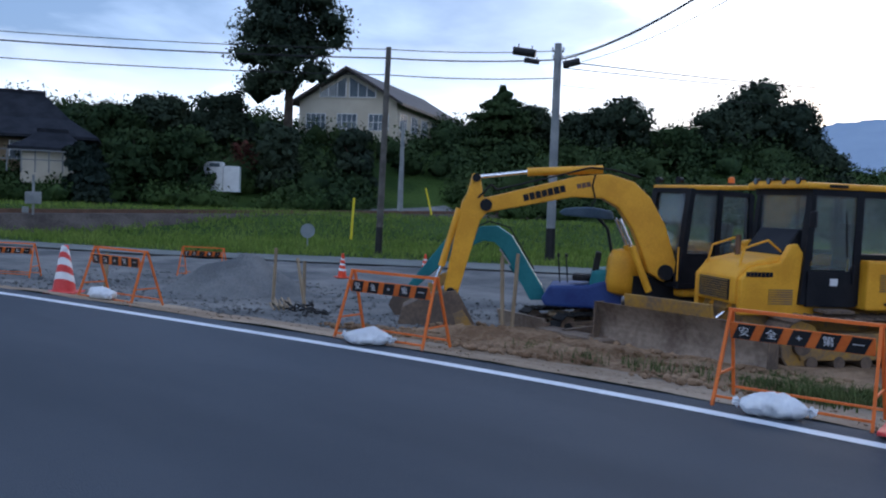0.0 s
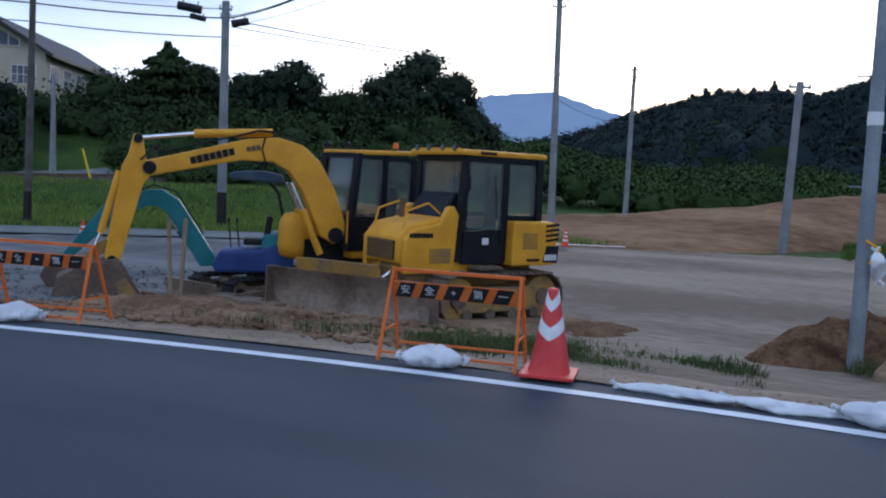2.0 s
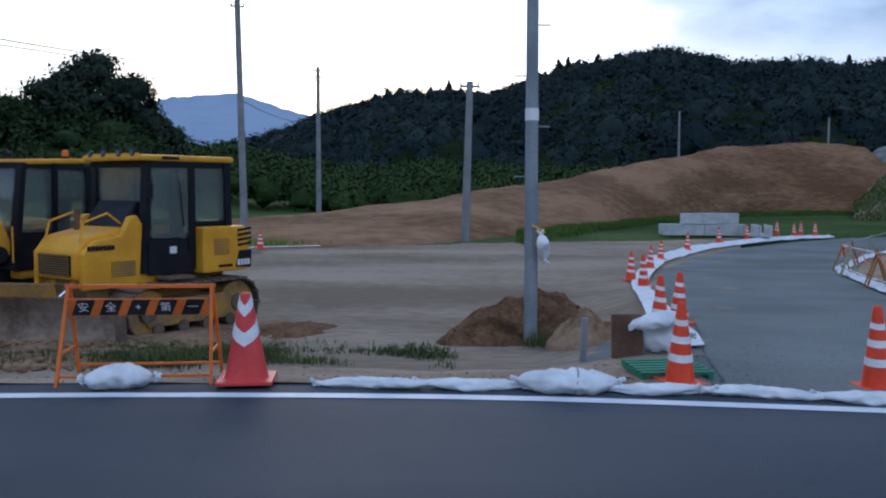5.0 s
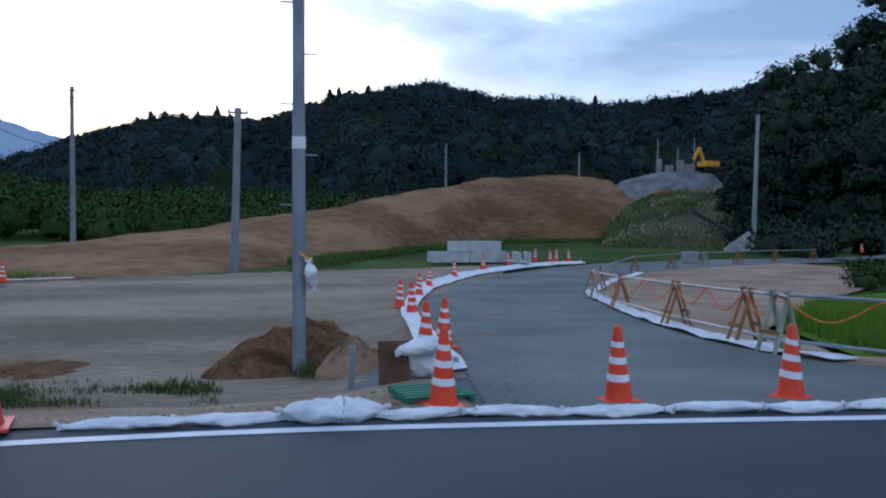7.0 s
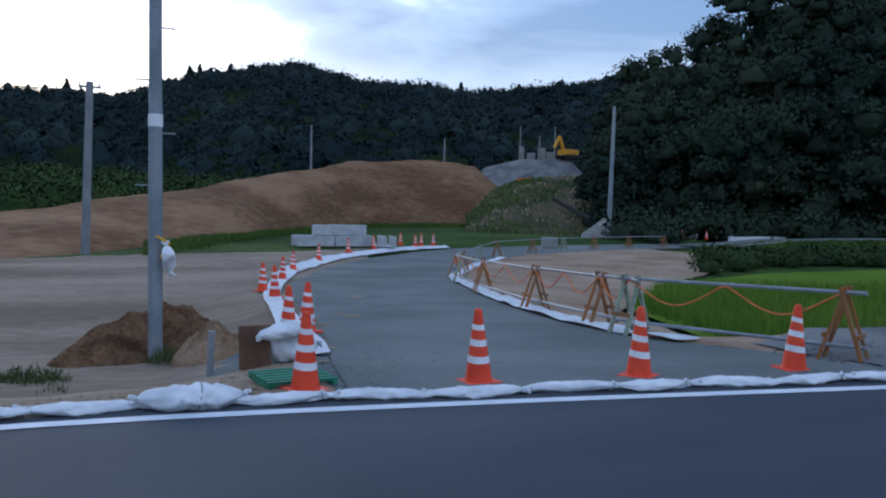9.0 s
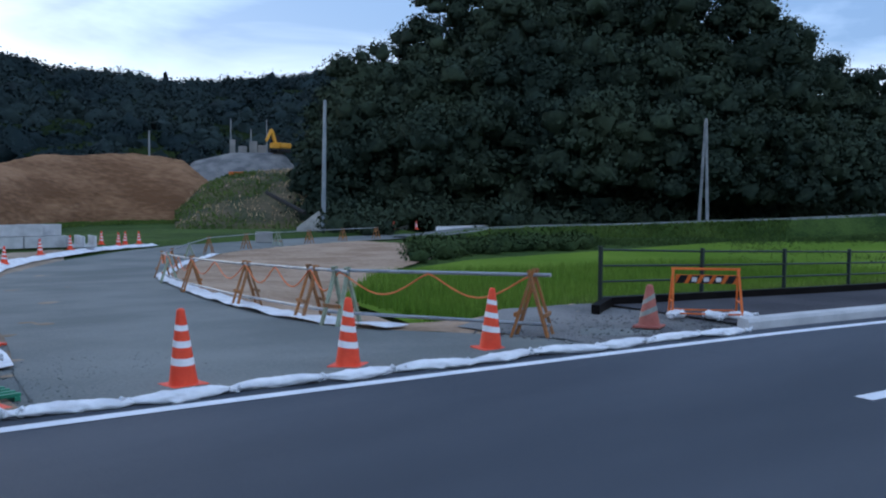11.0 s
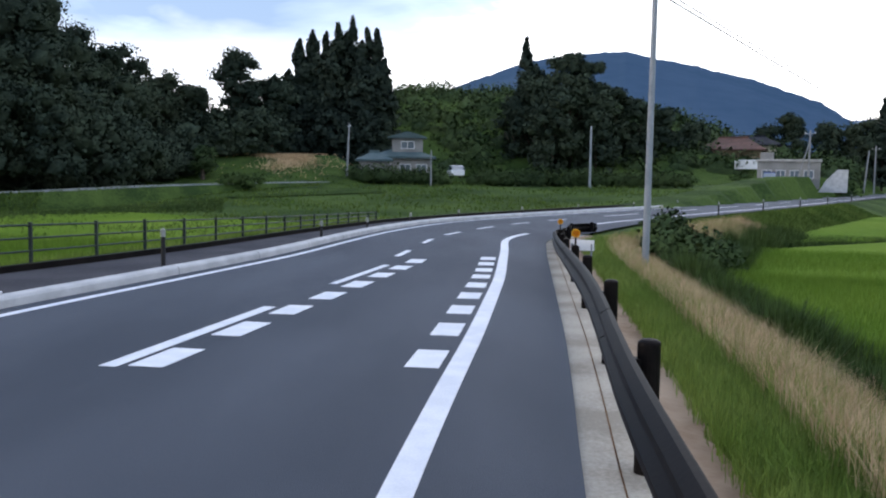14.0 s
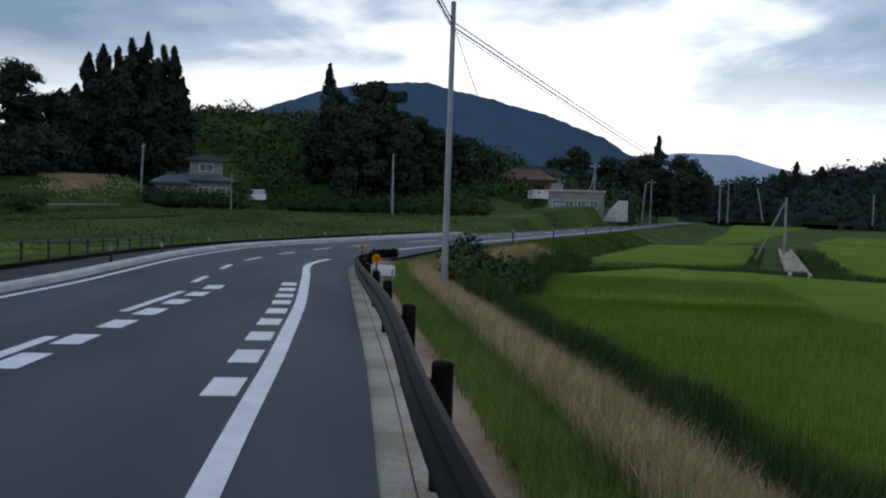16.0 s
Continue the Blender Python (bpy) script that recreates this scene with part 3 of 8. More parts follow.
tagged(strip("paddy_outer", span(offset(FENCE, 3.3), 0, 46), [(11.9, 14), (13.6, 19.6), (19.2, 25.2), (27, 28.5), (38, 29.5), (54, 31), (60, 25), (54, 15.5), (50, 7), (47, 3.4)], 120, 60, M["rice"], dz=0.10), "bright green rice field beyond the railing", "rice field")
tagged(strip("far_field", [(36, 41), (47, 40), (66, 29), (84, 8)], [(42, 51), (60, 53), (92, 46), (120, 20)], 60, 24, M["bank"], dz=0.02), "strip of long green grass in front of the lane", "grass")

tagged(strip("churned_soil", [(-10.8, 8.6), (-8, 8.9), (-5, 9.1), (-3.2, 9.3)], [(-10.5, 13.5), (-8, 15.2), (-5, 16), (-2.4, 15.4)], 80, 60, M["churned"], dz=0.045, rough=0.07, sink=0.12), "churned brown site soil round the machines", "soil")
# the rice on the inner side, in plots divided by weedy banks
IN_EDGE = offset(span(SHOULDER, -20, 60), -4.9)


def plot(a, b, n, m):
    """A rice plot: the plants' tops as a level sheet whose rim drops to the ground."""
    ob = strip("paddy", a, b, n, m, M["rice"], z=-0.9)
    for k, v in enumerate(ob.data.vertices):
        v.co.z += 1.2 * float(sstep(math.hypot(v.co.x, v.co.y), 150, 420))
        v.co.z += 0.03 * noise.noise((v.co.x * 0.5, v.co.y * 0.5, 7))
        if k // m in (0, n - 1) or k % m in (0, m - 1):
            v.co.z -= 0.42
    return tagged(ob, "bright green flooded rice plot", "rice field", "rice plots")


plot(IN_EDGE[(IN_EDGE[:, 0] < 36)], [(-30, -60), (0, -42), (22, -31), (32, -25.4), (37.4, -22), (40.4, -18.4)], 140, 90)
plot(offset(span(SHOULDER, 40, 74), -3.4), [(45.2, -26.6), (60, -36), (76, -45.4)], 80, 36)
plot([(36, -28.4), (53, -37.8), (80, -54.5)], [(10, -62), (45, -62), (86, -60)], 70, 40)
plot([(0, -64), (50, -65.5), (95, -64)], [(0, -110), (60, -105), (130, -92)], 60, 40)
plot([(84, -44), (110, -60), (160, -89), (240, -135)], [(100, -60), (150, -95), (200, -130), (260, -180)], 60, 24)


def swept(name, line, prof, material, label, category):
    """A profile of (sideways, up) points carried along a line of (x, y, z)."""
    c = np.array(line, float)
    s = np.linspace(0, len(c) - 1, (len(c) - 1) * 8 + 1)
    c = np.stack([np.interp(s, np.arange(len(c)), c[:, q]) for q in range(3)], 1)
    t = np.gradient(c[:, :2], axis=0)
    t /= np.hypot(t[:, 0], t[:, 1])[:, None]
    nr = np.stack([-t[:, 1], t[:, 0]], 1)
    pr = np.array(prof)
    v = np.zeros((len(c), len(pr), 3))
    v[..., :2] = c[:, None, :2] + nr[:, None, :] * pr[None, :, :1]
    v[..., 2] = c[:, None, 2] + pr[None, :, 1]
    k = np.arange(len(c) - 1)[:, None] * len(pr) + np.arange(len(pr) - 1)[None, :]
    q = np.stack([k, k + len(pr), k + len(pr) + 1, k + 1], -1).reshape(-1, 4)
    return tagged(mesh_from(name, v.reshape(-1, 3), q, material, False), label, category, kind="structure")


LANE = [(*P(a, d)[:2], h) for a, d, h in ((39.5, 62, -0.98), (41, 64, -0.83), (43.7, 68, -0.56), (48.4, 70, -0.33), (54, 71, -0.14), (58.5, 72, 0.12), (63.2, 73, 0.36), (69.6, 79, 0.78), (75, 86, 1.05), (80, 96, 1.24))]
swept("lane_bank", LANE, [(4.0, -2.2), (1.7, -0.06), (-1.7, -0.06), (-4.0, -2.2)], M["bank"], "low grassy embankment under the narrow lane", "embankment")
swept("far_lane", LANE, [(1.5, -0.06), (1.45, 0.0), (-1.45, 0.0), (-1.5, -0.06)], M["base"], "narrow grey lane at the foot of the wood", "road")
swept("field_ditch", [(35.6, -23.6, -1.25), (52, -33.6, -1.25), (69, -44, -1.25)], [(0.5, 0), (0.5, 0.38), (0.38, 0.38), (0.34, 0.12), (-0.34, 0.12), (-0.38, 0.38), (-0.5, 0.38), (-0.5, 0)], M["gutter"], "pale concrete irrigation ditch between the rice plots", "ditch")

tagged(strip("lane_line", [(-8.2, 33.2), (-5.4, 34.4)], [(-8.3, 33.5), (-5.5, 34.7)], 8, 2, M["paint"], dz=0.09), "pale line across the old lane's end", "road marking")
# ---- hills, woods and mountains ----
rng = np.random.default_rng(5)
ICO = None


def ico():
    global ICO
    if ICO is None:
        bm = bmesh.new()
        bmesh.ops.create_icosphere(bm, subdivisions=1, radius=1.0)
        bm.verts.ensure_lookup_table()
        ICO = (np.array([v.co[:] for v in bm.verts]), np.array([[v.index for v in f.verts] for f in bm.faces]))
        bm.free()
    return ICO


def foliage(name, blobs, material, per, size, core=0.72, ragged=0.8, parent=None):
    """Leaf clumps over ellipsoids (x, y, z, rx, ry, rz): a ragged core inside, and many loose leaf pieces over it, shaded as one soft mass."""
    blobs = np.asarray(blobs, float)
    n = len(blobs)
    V, F = ico()
    cv = V[None] * (core * (1 + ragged * (rng.random((n, len(V), 1)) - 0.5)))
    cv = cv * blobs[:, None, 3:] + blobs[:, None, :3]
    cf = (F[None] + (np.arange(n) * len(V))[:, None, None]).reshape(-1, 3)
    d = rng.normal(size=(n, per, 3))
    d /= np.linalg.norm(d, axis=2)[..., None]
    d[..., 2] = np.where(d[..., 2] < -0.45, -d[..., 2], d[..., 2])
    rad = core * 0.96 + (1.36 - core * 0.96) * rng.random((n, per, 1)) ** 1.25
    c = d * rad * blobs[:, None, 3:] + blobs[:, None, :3]
    nrm = d + 0.7 * rng.normal(size=d.shape)
    nrm /= np.linalg.norm(nrm, axis=2)[..., None]
    nrm *= np.where((nrm * d).sum(2) < 0, -1.0, 1.0)[..., None]
    t1 = np.cross(nrm, rng.normal(size=d.shape))
    t1 /= np.linalg.norm(t1, axis=2)[..., None] + 1e-9
    t2 = np.cross(nrm, t1)
    s = size * (0.5 + rng.random((n, per, 1)))
    k = 0.6 + 0.5 * rng.random((n, per, 3, 1))
    lv = np.stack([c + t1 * s * k[:, :, 0], c + (t2 * 0.75 - t1 * 0.5) * s * k[:, :, 1], c - (t2 * 0.75 + t1 * 0.5) * s * k[:, :, 2]], 2).reshape(-1, 3)
    lt = np.arange(len(lv)).reshape(-1, 3) + cv.size // 3
    soft = 0.8 * d + 0.45 * nrm + np.array([0, 0, 0.2])
    soft /= np.linalg.norm(soft, axis=2)[..., None]
    ob = mesh_from(name, np.concatenate([cv.reshape(-1, 3), lv]), None, material, True, np.concatenate([cf, lt]))
    ob.data.normals_split_custom_set_from_vertices(np.concatenate([np.tile(V, (n, 1)) + 0.55 * rng.normal(size=(n * len(V), 3)), np.repeat(soft.reshape(-1, 3), 3, 0)]))
    if parent is not None:
        ob.parent = parent
    return ob


def broad_blobs(x, y, z, h, w, n=14, low=0.30):
    """A broadleaf crown: clumps within an uneven dome on a stem."""
    out = []
    for i in range(n):
        u = rng.random()
        a = rng.random() * 6.283
        zz = z + h * (low + (0.92 - low) * u)
        rr = w * 0.5 * math.sqrt(max(0.05, 1 - (abs(u - 0.35) / 0.72) ** 2)) * (0.25 + 0.6 * rng.random())
        b = w * (0.08 + 0.11 * rng.random())
        out.append((x + rr * math.cos(a), y + rr * math.sin(a), zz, b, b, b * (0.65 + 0.35 * rng.random())))
    for i in range(4):
        out.append((x + w * 0.1 * rng.normal(), y + w * 0.1 * rng.normal(), z + h * (0.4 + 0.12 * i), w * 0.2, w * 0.2, w * 0.16))
    return out


def cedar_blobs(x, y, z, h, w):
    """A cedar: a tapering, ragged stack of branch clumps."""
    out = []
    n = 19
    for i in range(n):
        u = i / (n - 1)
        r = w * 0.54 * (1 - u ** 1.5) ** 0.8 * (0.45 + 0.75 * rng.random()) + 0.05 * w
        for k in range(4):
            a = rng.random() * 6.283
            b = r * (0.42 + 0.3 * rng.random())
            out.append((x + 0.6 * r * math.cos(a), y + 0.6 * r * math.sin(a), z + h * (0.06 + 0.91 * u) + 0.02 * h * rng.normal(), b, b, h * 0.042))
    return out


def wood(name, label, spots, material, per, size, core=0.72):
    blobs = [b for s in spots for b in s]
    return tagged(foliage(name, blobs, material, per, size, core), label, "woodland", kind="stuff")


def ridge(az_el, dist):
    """A skyline as (bearing, elevation) points at a distance, ready to be asked for its height."""
    a = np.array(az_el, float)
    return lambda az: EYE + dist * np.tan(np.radians(np.interp(az, a[:, 0], a[:, 1])))


def hill(name, label, skyline, d0, d1, az0, az1, material, foot=-1.0, n=160, m=26, rough=1.5, crest=0.0):
    """A hillside that climbs from d0 to a crest at d1 and falls away behind it."""
    az = np.linspace(az0, az1, n)
    k = np.linspace(0, 1.35, m)
    top = skyline(az) + crest * np.array([noise.noise((v * 2.1, 0, 4)) + 0.5 * noise.noise((v * 6.3, 0, 9)) for v in az])
    K, A = np.meshgrid(k, az, indexing="ij")
    D = d0 + (d1 - d0) * K
    T = np.broadcast_to(top, K.shape)
    prof = np.where(K <= 1, np.sin(np.clip(K, 0, 1) * math.pi / 2) ** 1.1, 1 - 0.8 * (K - 1))
    z = foot + (T - foot) * prof
    x, y = D * np.sin(np.radians(A)), D * np.cos(np.radians(A))
    z = z + rough * np.array([[noise.noise((p * 0.02, q * 0.02, 0.3)) for p, q in zip(a, b)] for a, b in zip(x, y)]) * np.minimum(prof, 1) * (K < 0.9)
    v = np.stack([x, y, z], -1).reshape(-1, 3)
    i = np.arange(m - 1)[:, None] * n + np.arange(n - 1)[None, :]
    q = np.stack([i, i + n, i + n + 1, i + 1], -1).reshape(-1, 4)
    return tagged(mesh_from(name, v, q, material, True), label, "hill", kind="structure"), (az0, az1, d0, d1, top, foot, az)


def canopy(info, n, r0, r1, k0=0.05, k1=1.0):
    """Tree crowns spread over a hillside."""
    az0, az1, d0, d1, top, foot, az = info
    out = []
    for _ in range(n):
        a = az0 + (az1 - az0) * rng.random()
        k = k0 + (k1 - k0) * rng.random() ** 0.8
        t = np.interp(a, az, top)
        z = foot + (t - foot) * math.sin(min(k, 1) * math.pi / 2) ** 1.1
        r = r0 + (r1 - r0) * rng.random()
        d = d0 + (d1 - d0) * k
        p = P(a, d)
        out.append((p.x, p.y, z - 0.35 * r, r, r, r * (0.75 + 0.4 * rng.random())))
    return out


sky1 = ridge([(-17, 1.0), (-15, 1.9), (-13.6, 2.4), (-11, 3.0), (-8.4, 4.2), (-4, 5.3), (0, 5.5), (2, 5.3), (7, 6.8), (13.1, 7.9), (17.7, 6.95), (22, 6.85), (24.3, 6.4), (29.5, 6.9), (33, 7.2), (40, 8)], 300)
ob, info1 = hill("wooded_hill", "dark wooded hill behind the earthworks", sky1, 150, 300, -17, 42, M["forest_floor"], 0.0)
wood("hill_trees", "dense dark green broadleaf wood covering the hill", [canopy(info1, 2400, 2.2, 4.2)], M["leaf_hazed"], 92, 0.42, 0.90)
crest = []
for az in (-2.5, -1.6, -0.4, 0.4, 5.0, 5.8, 6.7, 7.3, 8.0, 9.2, 10.4, 11.2, 20.5, 24.0, 25.6, 27.8, -5.2, -4.4, -3.6):
    p = P(az, 298)
    crest.append(cedar_blobs(p.x, p.y, float(sky1(az)) - 5, 9 + 3 * rng.random(), 5))
wood("crest_cedars", "pointed dark cedars along the hill's crest", crest, M["cedar"], 40, 0.55)

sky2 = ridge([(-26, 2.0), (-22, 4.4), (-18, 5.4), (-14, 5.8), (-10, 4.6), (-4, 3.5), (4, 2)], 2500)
hill("hazy_mountain", "mountain far off, haze painted over it in pale blue", sky2, 1800, 2500, -26, 4, M["haze_tint_pale"], 0, 90, 10, 12, 5)
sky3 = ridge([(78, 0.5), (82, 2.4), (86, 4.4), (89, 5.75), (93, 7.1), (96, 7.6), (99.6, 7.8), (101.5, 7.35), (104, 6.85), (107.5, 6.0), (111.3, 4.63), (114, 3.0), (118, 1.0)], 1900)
hill("blue_mountain", "wooded mountain rising beyond the valley, haze painted in as blue", sky3, 900, 1900, 78, 118, M["haze_tint_blue"], 0, 260, 24, 3, 2.5)
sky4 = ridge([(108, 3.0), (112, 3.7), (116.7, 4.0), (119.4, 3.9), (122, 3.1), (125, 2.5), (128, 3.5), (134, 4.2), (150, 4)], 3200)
hill("hazy_ridge", "ridge at the valley's end with haze in its pale blue colour", sky4, 2500, 3200, 108, 150, M["haze_tint_pale"], 0, 60, 8, 12)
sky5 = ridge([(112, 1.2), (117, 1.6), (120, 1.9), (122, 2.3), (124, 2.7), (126, 2.8), (129, 3.3), (136, 4), (150, 5), (175, 4)], 330)
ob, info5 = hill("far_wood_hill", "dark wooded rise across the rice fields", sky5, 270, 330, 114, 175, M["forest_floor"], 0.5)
wood("far_wood", "dark mixed wood across the rice fields", [canopy(info5, 760, 3.2, 5.2, 0.0)], M["leaf_hazed"], 60, 0.7, 0.8)
# closing the valley behind the camera
sky6 = ridge([(175, 4), (200, 5), (230, 4), (260, 5), (292, 4.5)], 260)
ob, info6 = hill("rear_hill", "dark wooded hill behind the road", sky6, 190, 260, 172, 292, M["forest_floor"], 0.0, 80, 12)

# hidden rise, added so no bright sky shows through gaps in the wood
sky7 = ridge([(40, 7), (48, 7.5), (58, 7.0), (64, 5.5), (70, 3.5)], 190)
hill("wood_hill", "added dark backing rise that closes sky gaps in the wood", sky7, 118, 190, 40, 70, M["forest_floor"], 2.0, 50, 10)
# the big wood at the far side of the fields
big_wood = ridge([(30.8, 1.4), (31.8, 3.6), (33, 6.0), (34.8, 8.2), (35.3, 9.0), (37.7, 9.9), (39.9, 11.7), (41.4, 12.8), (45, 14.2), (50, 14.9), (56, 14.9), (60, 13.8), (63.4, 12.0), (65, 10.4), (67.4, 8.5), (68.2, 7.0), (70, 6.3), (71.7, 6.0), (74, 5)], 100)
spots = []
for row, (dist, frac) in enumerate(((80, 0.45), (88, 0.66), (96, 0.86), (104, 1.0))):
    for az in np.arange(33.6 + row * 0.5, 69.0, 2.35):
        a = az + rng.uniform(-0.7, 0.7)
        dd = (dist + rng.uniform(-3, 3)) * (1 if a < 58 else 1 + 0.012 * (a - 58))
        p = P(a, dd)
        g = float(height(p.x, p.y))
        topz = EYE + (float(big_wood(a)) - EYE) * frac * dd / 100 * (rng.uniform(1.0, 1.10) if a < 57 else rng.uniform(0.86, 1.0))
        h = max(topz - g, 5)
        b = broad_blobs(p.x, p.y, max(g, topz - 17), topz - max(g, topz - 17), min(10.5, 4 + 0.45 * h), 38)
        spots.append(b)
wood("dark_wood", "tall dense dark broadleaf wood above the fields", spots, M["leaf_dark"], 135, 0.23, 0.66)
under = []
for az in np.arange(33.2, 73, 0.22):
    dd = 75 + rng.uniform(-2, 5) + max(0, az - 50) * 1.2
    p = P(az, dd)
    r = 0.6 + 0.8 * rng.random()
    under.append((p.x, p.y, float(height(p.x, p.y)) + r * 0.6 + 1.2 * rng.random() ** 2, r * 1.3, r * 1.3, r * 1.1))
for az in np.arange(33.2, 72, 0.16):
    dd = 78 + 15 * rng.random() + max(0, az - 50) * 1.0
    p = P(az, dd)
    r = 1.0 + 1.4 * rng.random()
    under.append((p.x, p.y, float(height(p.x, p.y)) + r * 0.5 + 2.6 * rng.random() ** 1.5, r * 1.3, r * 1.3, r * 1.2))
for az in np.arange(34.0, 38, 0.12):
    dd = 66 + 16 * rng.random()
    p = P(az, dd)
    r = 0.6 + 0.8 * rng.random()
    under.append((p.x, p.y, float(height(p.x, p.y)) + r * 0.5, r * 1.3, r * 1.3, r * 1.1))
# sheet over the ground whose near-black colour stands for the wood's shade
tagged(strip("forest_floor", [P(a, 77 + max(0, a - 50) * 1.0)[:2] for a in np.arange(31, 72, 2.0)], [P(a, 112)[:2] for a in np.arange(31, 72, 2.0)], 80, 24, M["forest_floor"], dz=0.05), "ground under the wood, its shade painted in near-black", "ground")
wood("wood_edge_shrubs", "dark undergrowth along the wood's edge", [under], M["leaf_dark"], 170, 0.20, 0.55)


# ---- road works furniture ----
def put(ob, x, y, rz=0.0, dz=0.0, z=None, tilt=(0, 0)):
    zz = float(height(x, y)) if z is None else z
    return copy_thing(ob, pose(x, y, zz + dz, tilt[0], tilt[1], rz))


def glyphs(text, size):
    """Flat letters as a mesh, centred, in the xz plane facing -y."""
    cu = bpy.data.curves.new("letters", "FONT")
    cu.body, cu.size, cu.align_x, cu.align_y = text, size, "CENTER", "CENTER"
    ob = bpy.data.objects.new("letters", cu)
    scene.collection.objects.link(ob)
    bpy.context.view_layer.update()
    me = bpy.data.meshes.new_from_object(ob.evaluated_get(bpy.context.evaluated_depsgraph_get()))
    bpy.data.objects.remove(ob)
    me.transform(pose(0, 0, 0, 90))
    return me


def make_barrier(w, h, words, m, label, group="", spread=0.58):
    """A folding tube barrier with a striped board."""
    b = thing("road_barrier", label, "barrier", m, group)
    top = h - 0.012
    for sy in (-1, 1):
        for sx in (-1, 1):
            bm = bmesh.new()
            bar(bm, (sx * w / 2, sy * spread / 2, 0), (sx * (w / 2 - 0.03), sy * 0.02, top), 0.026, 0.026)
            part("leg", bm, M["orange"], b)
        bm = bmesh.new()
        k = 0.10
        bar(bm, (-w / 2 + 0.01, sy * spread / 2 * (1 - k), h * k), (w / 2 - 0.01, sy * spread / 2 * (1 - k), h * k), 0.02, 0.02)
        part("foot_rail", bm, M["orange"], b)
    for sx in (-1, 1):
        bm = bmesh.new()
        bar(bm, (sx * (w / 2 - 0.01), -spread / 2 * 0.68, h * 0.32), (sx * (w / 2 - 0.01), spread / 2 * 0.68, h * 0.32), 0.018, 0.018)
        part("side_brace", bm, M["orange"], b)
    bm = bmesh.new()
    bar(bm, (-w / 2, 0, top), (w / 2, 0, top), 0.03, 0.03)
    part("top_rail", bm, M["orange"], b)
    lean = math.degrees(math.atan2(spread / 2, h))
    bh = h * 0.19
    zc = h * 0.78
    yc = -(spread / 2) * (1 - zc / h) - 0.02
    bm = bmesh.new()
    box(bm, (w - 0.10, 0.012, bh), (0, yc, zc), (lean, 0, 0), 0.004)
    board = part("board", bm, M["orange"], b)
    n = len(words)
    pitch = (w - 0.12) / n
    R = pose(0, yc, zc, lean, 0, 0)
    for i, ch in enumerate(words):
        x = (i - (n - 1) / 2) * pitch
        bm = bmesh.new()
        s = bh * 0.20
        hw = pitch * 0.33
        prism(bm, [(x - hw - s, -bh * 0.46), (x + hw - s, -bh * 0.46), (x + hw + s, bh * 0.46), (x - hw + s, bh * 0.46)], 0.004, R @ pose(0, -0.008, 0))
        plate = part("black_panel", bm, M["black"], board, "black slanted panel")
        if ch in "_":
            bm = bmesh.new()
            box(bm, (hw * 1.3, 0.003, bh * 0.5), (x, -0.0125, 0))
            bm.transform(R)
            part("lettering", bm, M["reflect"], board, "white lettering")
        elif ch != " ":
            me = glyphs(ch, bh * 0.62)
            me.transform(R @ pose(x, -0.0125, 0))
            me.materials.append(M["reflect"])
            o = new("lettering", me)
            o.parent = board
            tagged(o, "white lettering")
    return b


G_BAR = "orange road barriers"
barrier = make_barrier(1.24, 0.81, "安全+第一", pose(-2.78, 7.36, float(height(-2.78, 7.36)), 0, 0, 6), "orange tubular barrier with black and white safety board", G_BAR)
put(barrier, -7.28, 7.05, 9)
put(barrier, -12.42, 6.42, 9)
p = P(-68.6, 23.5); put(barrier, p.x, p.y, 40)
p = P(-57.6, 25.0); put(barrier, p.x, p.y, 33)
make_barrier(0.93, 0.68, " ___ ", pose(10.75, 6.55, 0.05, 0, 0, -50), "small orange barrier with sandbags on its feet", G_BAR, 0.5)


def lathe(bm, prof, seg=32):
    rows = []
    for r, z in prof:
        rows.append([bm.verts.new((r * math.cos(6.28318 * i / seg), r * math.sin(6.28318 * i / seg), z)) for i in range(seg)])
    for a, b in zip(rows, rows[1:]):
        for i in range(seg):
            bm.faces.new((a[i], a[(i + 1) % seg], b[(i + 1) % seg], b[i]))
    bm.faces.new(rows[-1])
    bm.faces.new(rows[0][::-1])


def make_cone(name, label, h, r0, r1, body_mat, bands, band_mat, base_mat, base, group, m, slant=0.0, chevron=False):
    c = thing(name, label, "traffic cone", m, group)
    bm = bmesh.new()
    box(bm, (base, base, 0.03), (0, 0, 0.015), bevel=0.008)
    part("base", bm, base_mat, c)
    bm = bmesh.new()
    lathe(bm, [(r0 * 1.05, 0.03), (r0, 0.05), (r1 + 0.004, h - 0.02), (r1 * 0.8, h - 0.004), (r1 * 0.45, h)])
    part("body", bm, body_mat, c, smooth=False)

    def rad(z):
        return r0 + (r1 - r0) * (z - 0.05) / (h - 0.07) + 0.004
    for z0, z1 in bands:
        bm = bmesh.new()
        seg = 32
        lo, hi = [], []
        for i in range(seg):
            a = 6.28318 * i / seg
            dz = slant * math.sin(a)
            if chevron:
                dz = 0.11 * (abs(((a / 6.28318 * 2 + 0.5) % 1) - 0.5) * 2) - 0.055
            lo.append(bm.verts.new((rad(z0 + dz) * math.cos(a), rad(z0 + dz) * math.sin(a), z0 + dz)))
            hi.append(bm.verts.new((rad(z1 + dz) * math.cos(a), rad(z1 + dz) * math.sin(a), z1 + dz)))
        for i in range(seg):
            bm.faces.new((lo[i], lo[(i + 1) % seg], hi[(i + 1) % seg], hi[i]))
        part("band", bm, band_mat, c, "white reflective band")
    return c


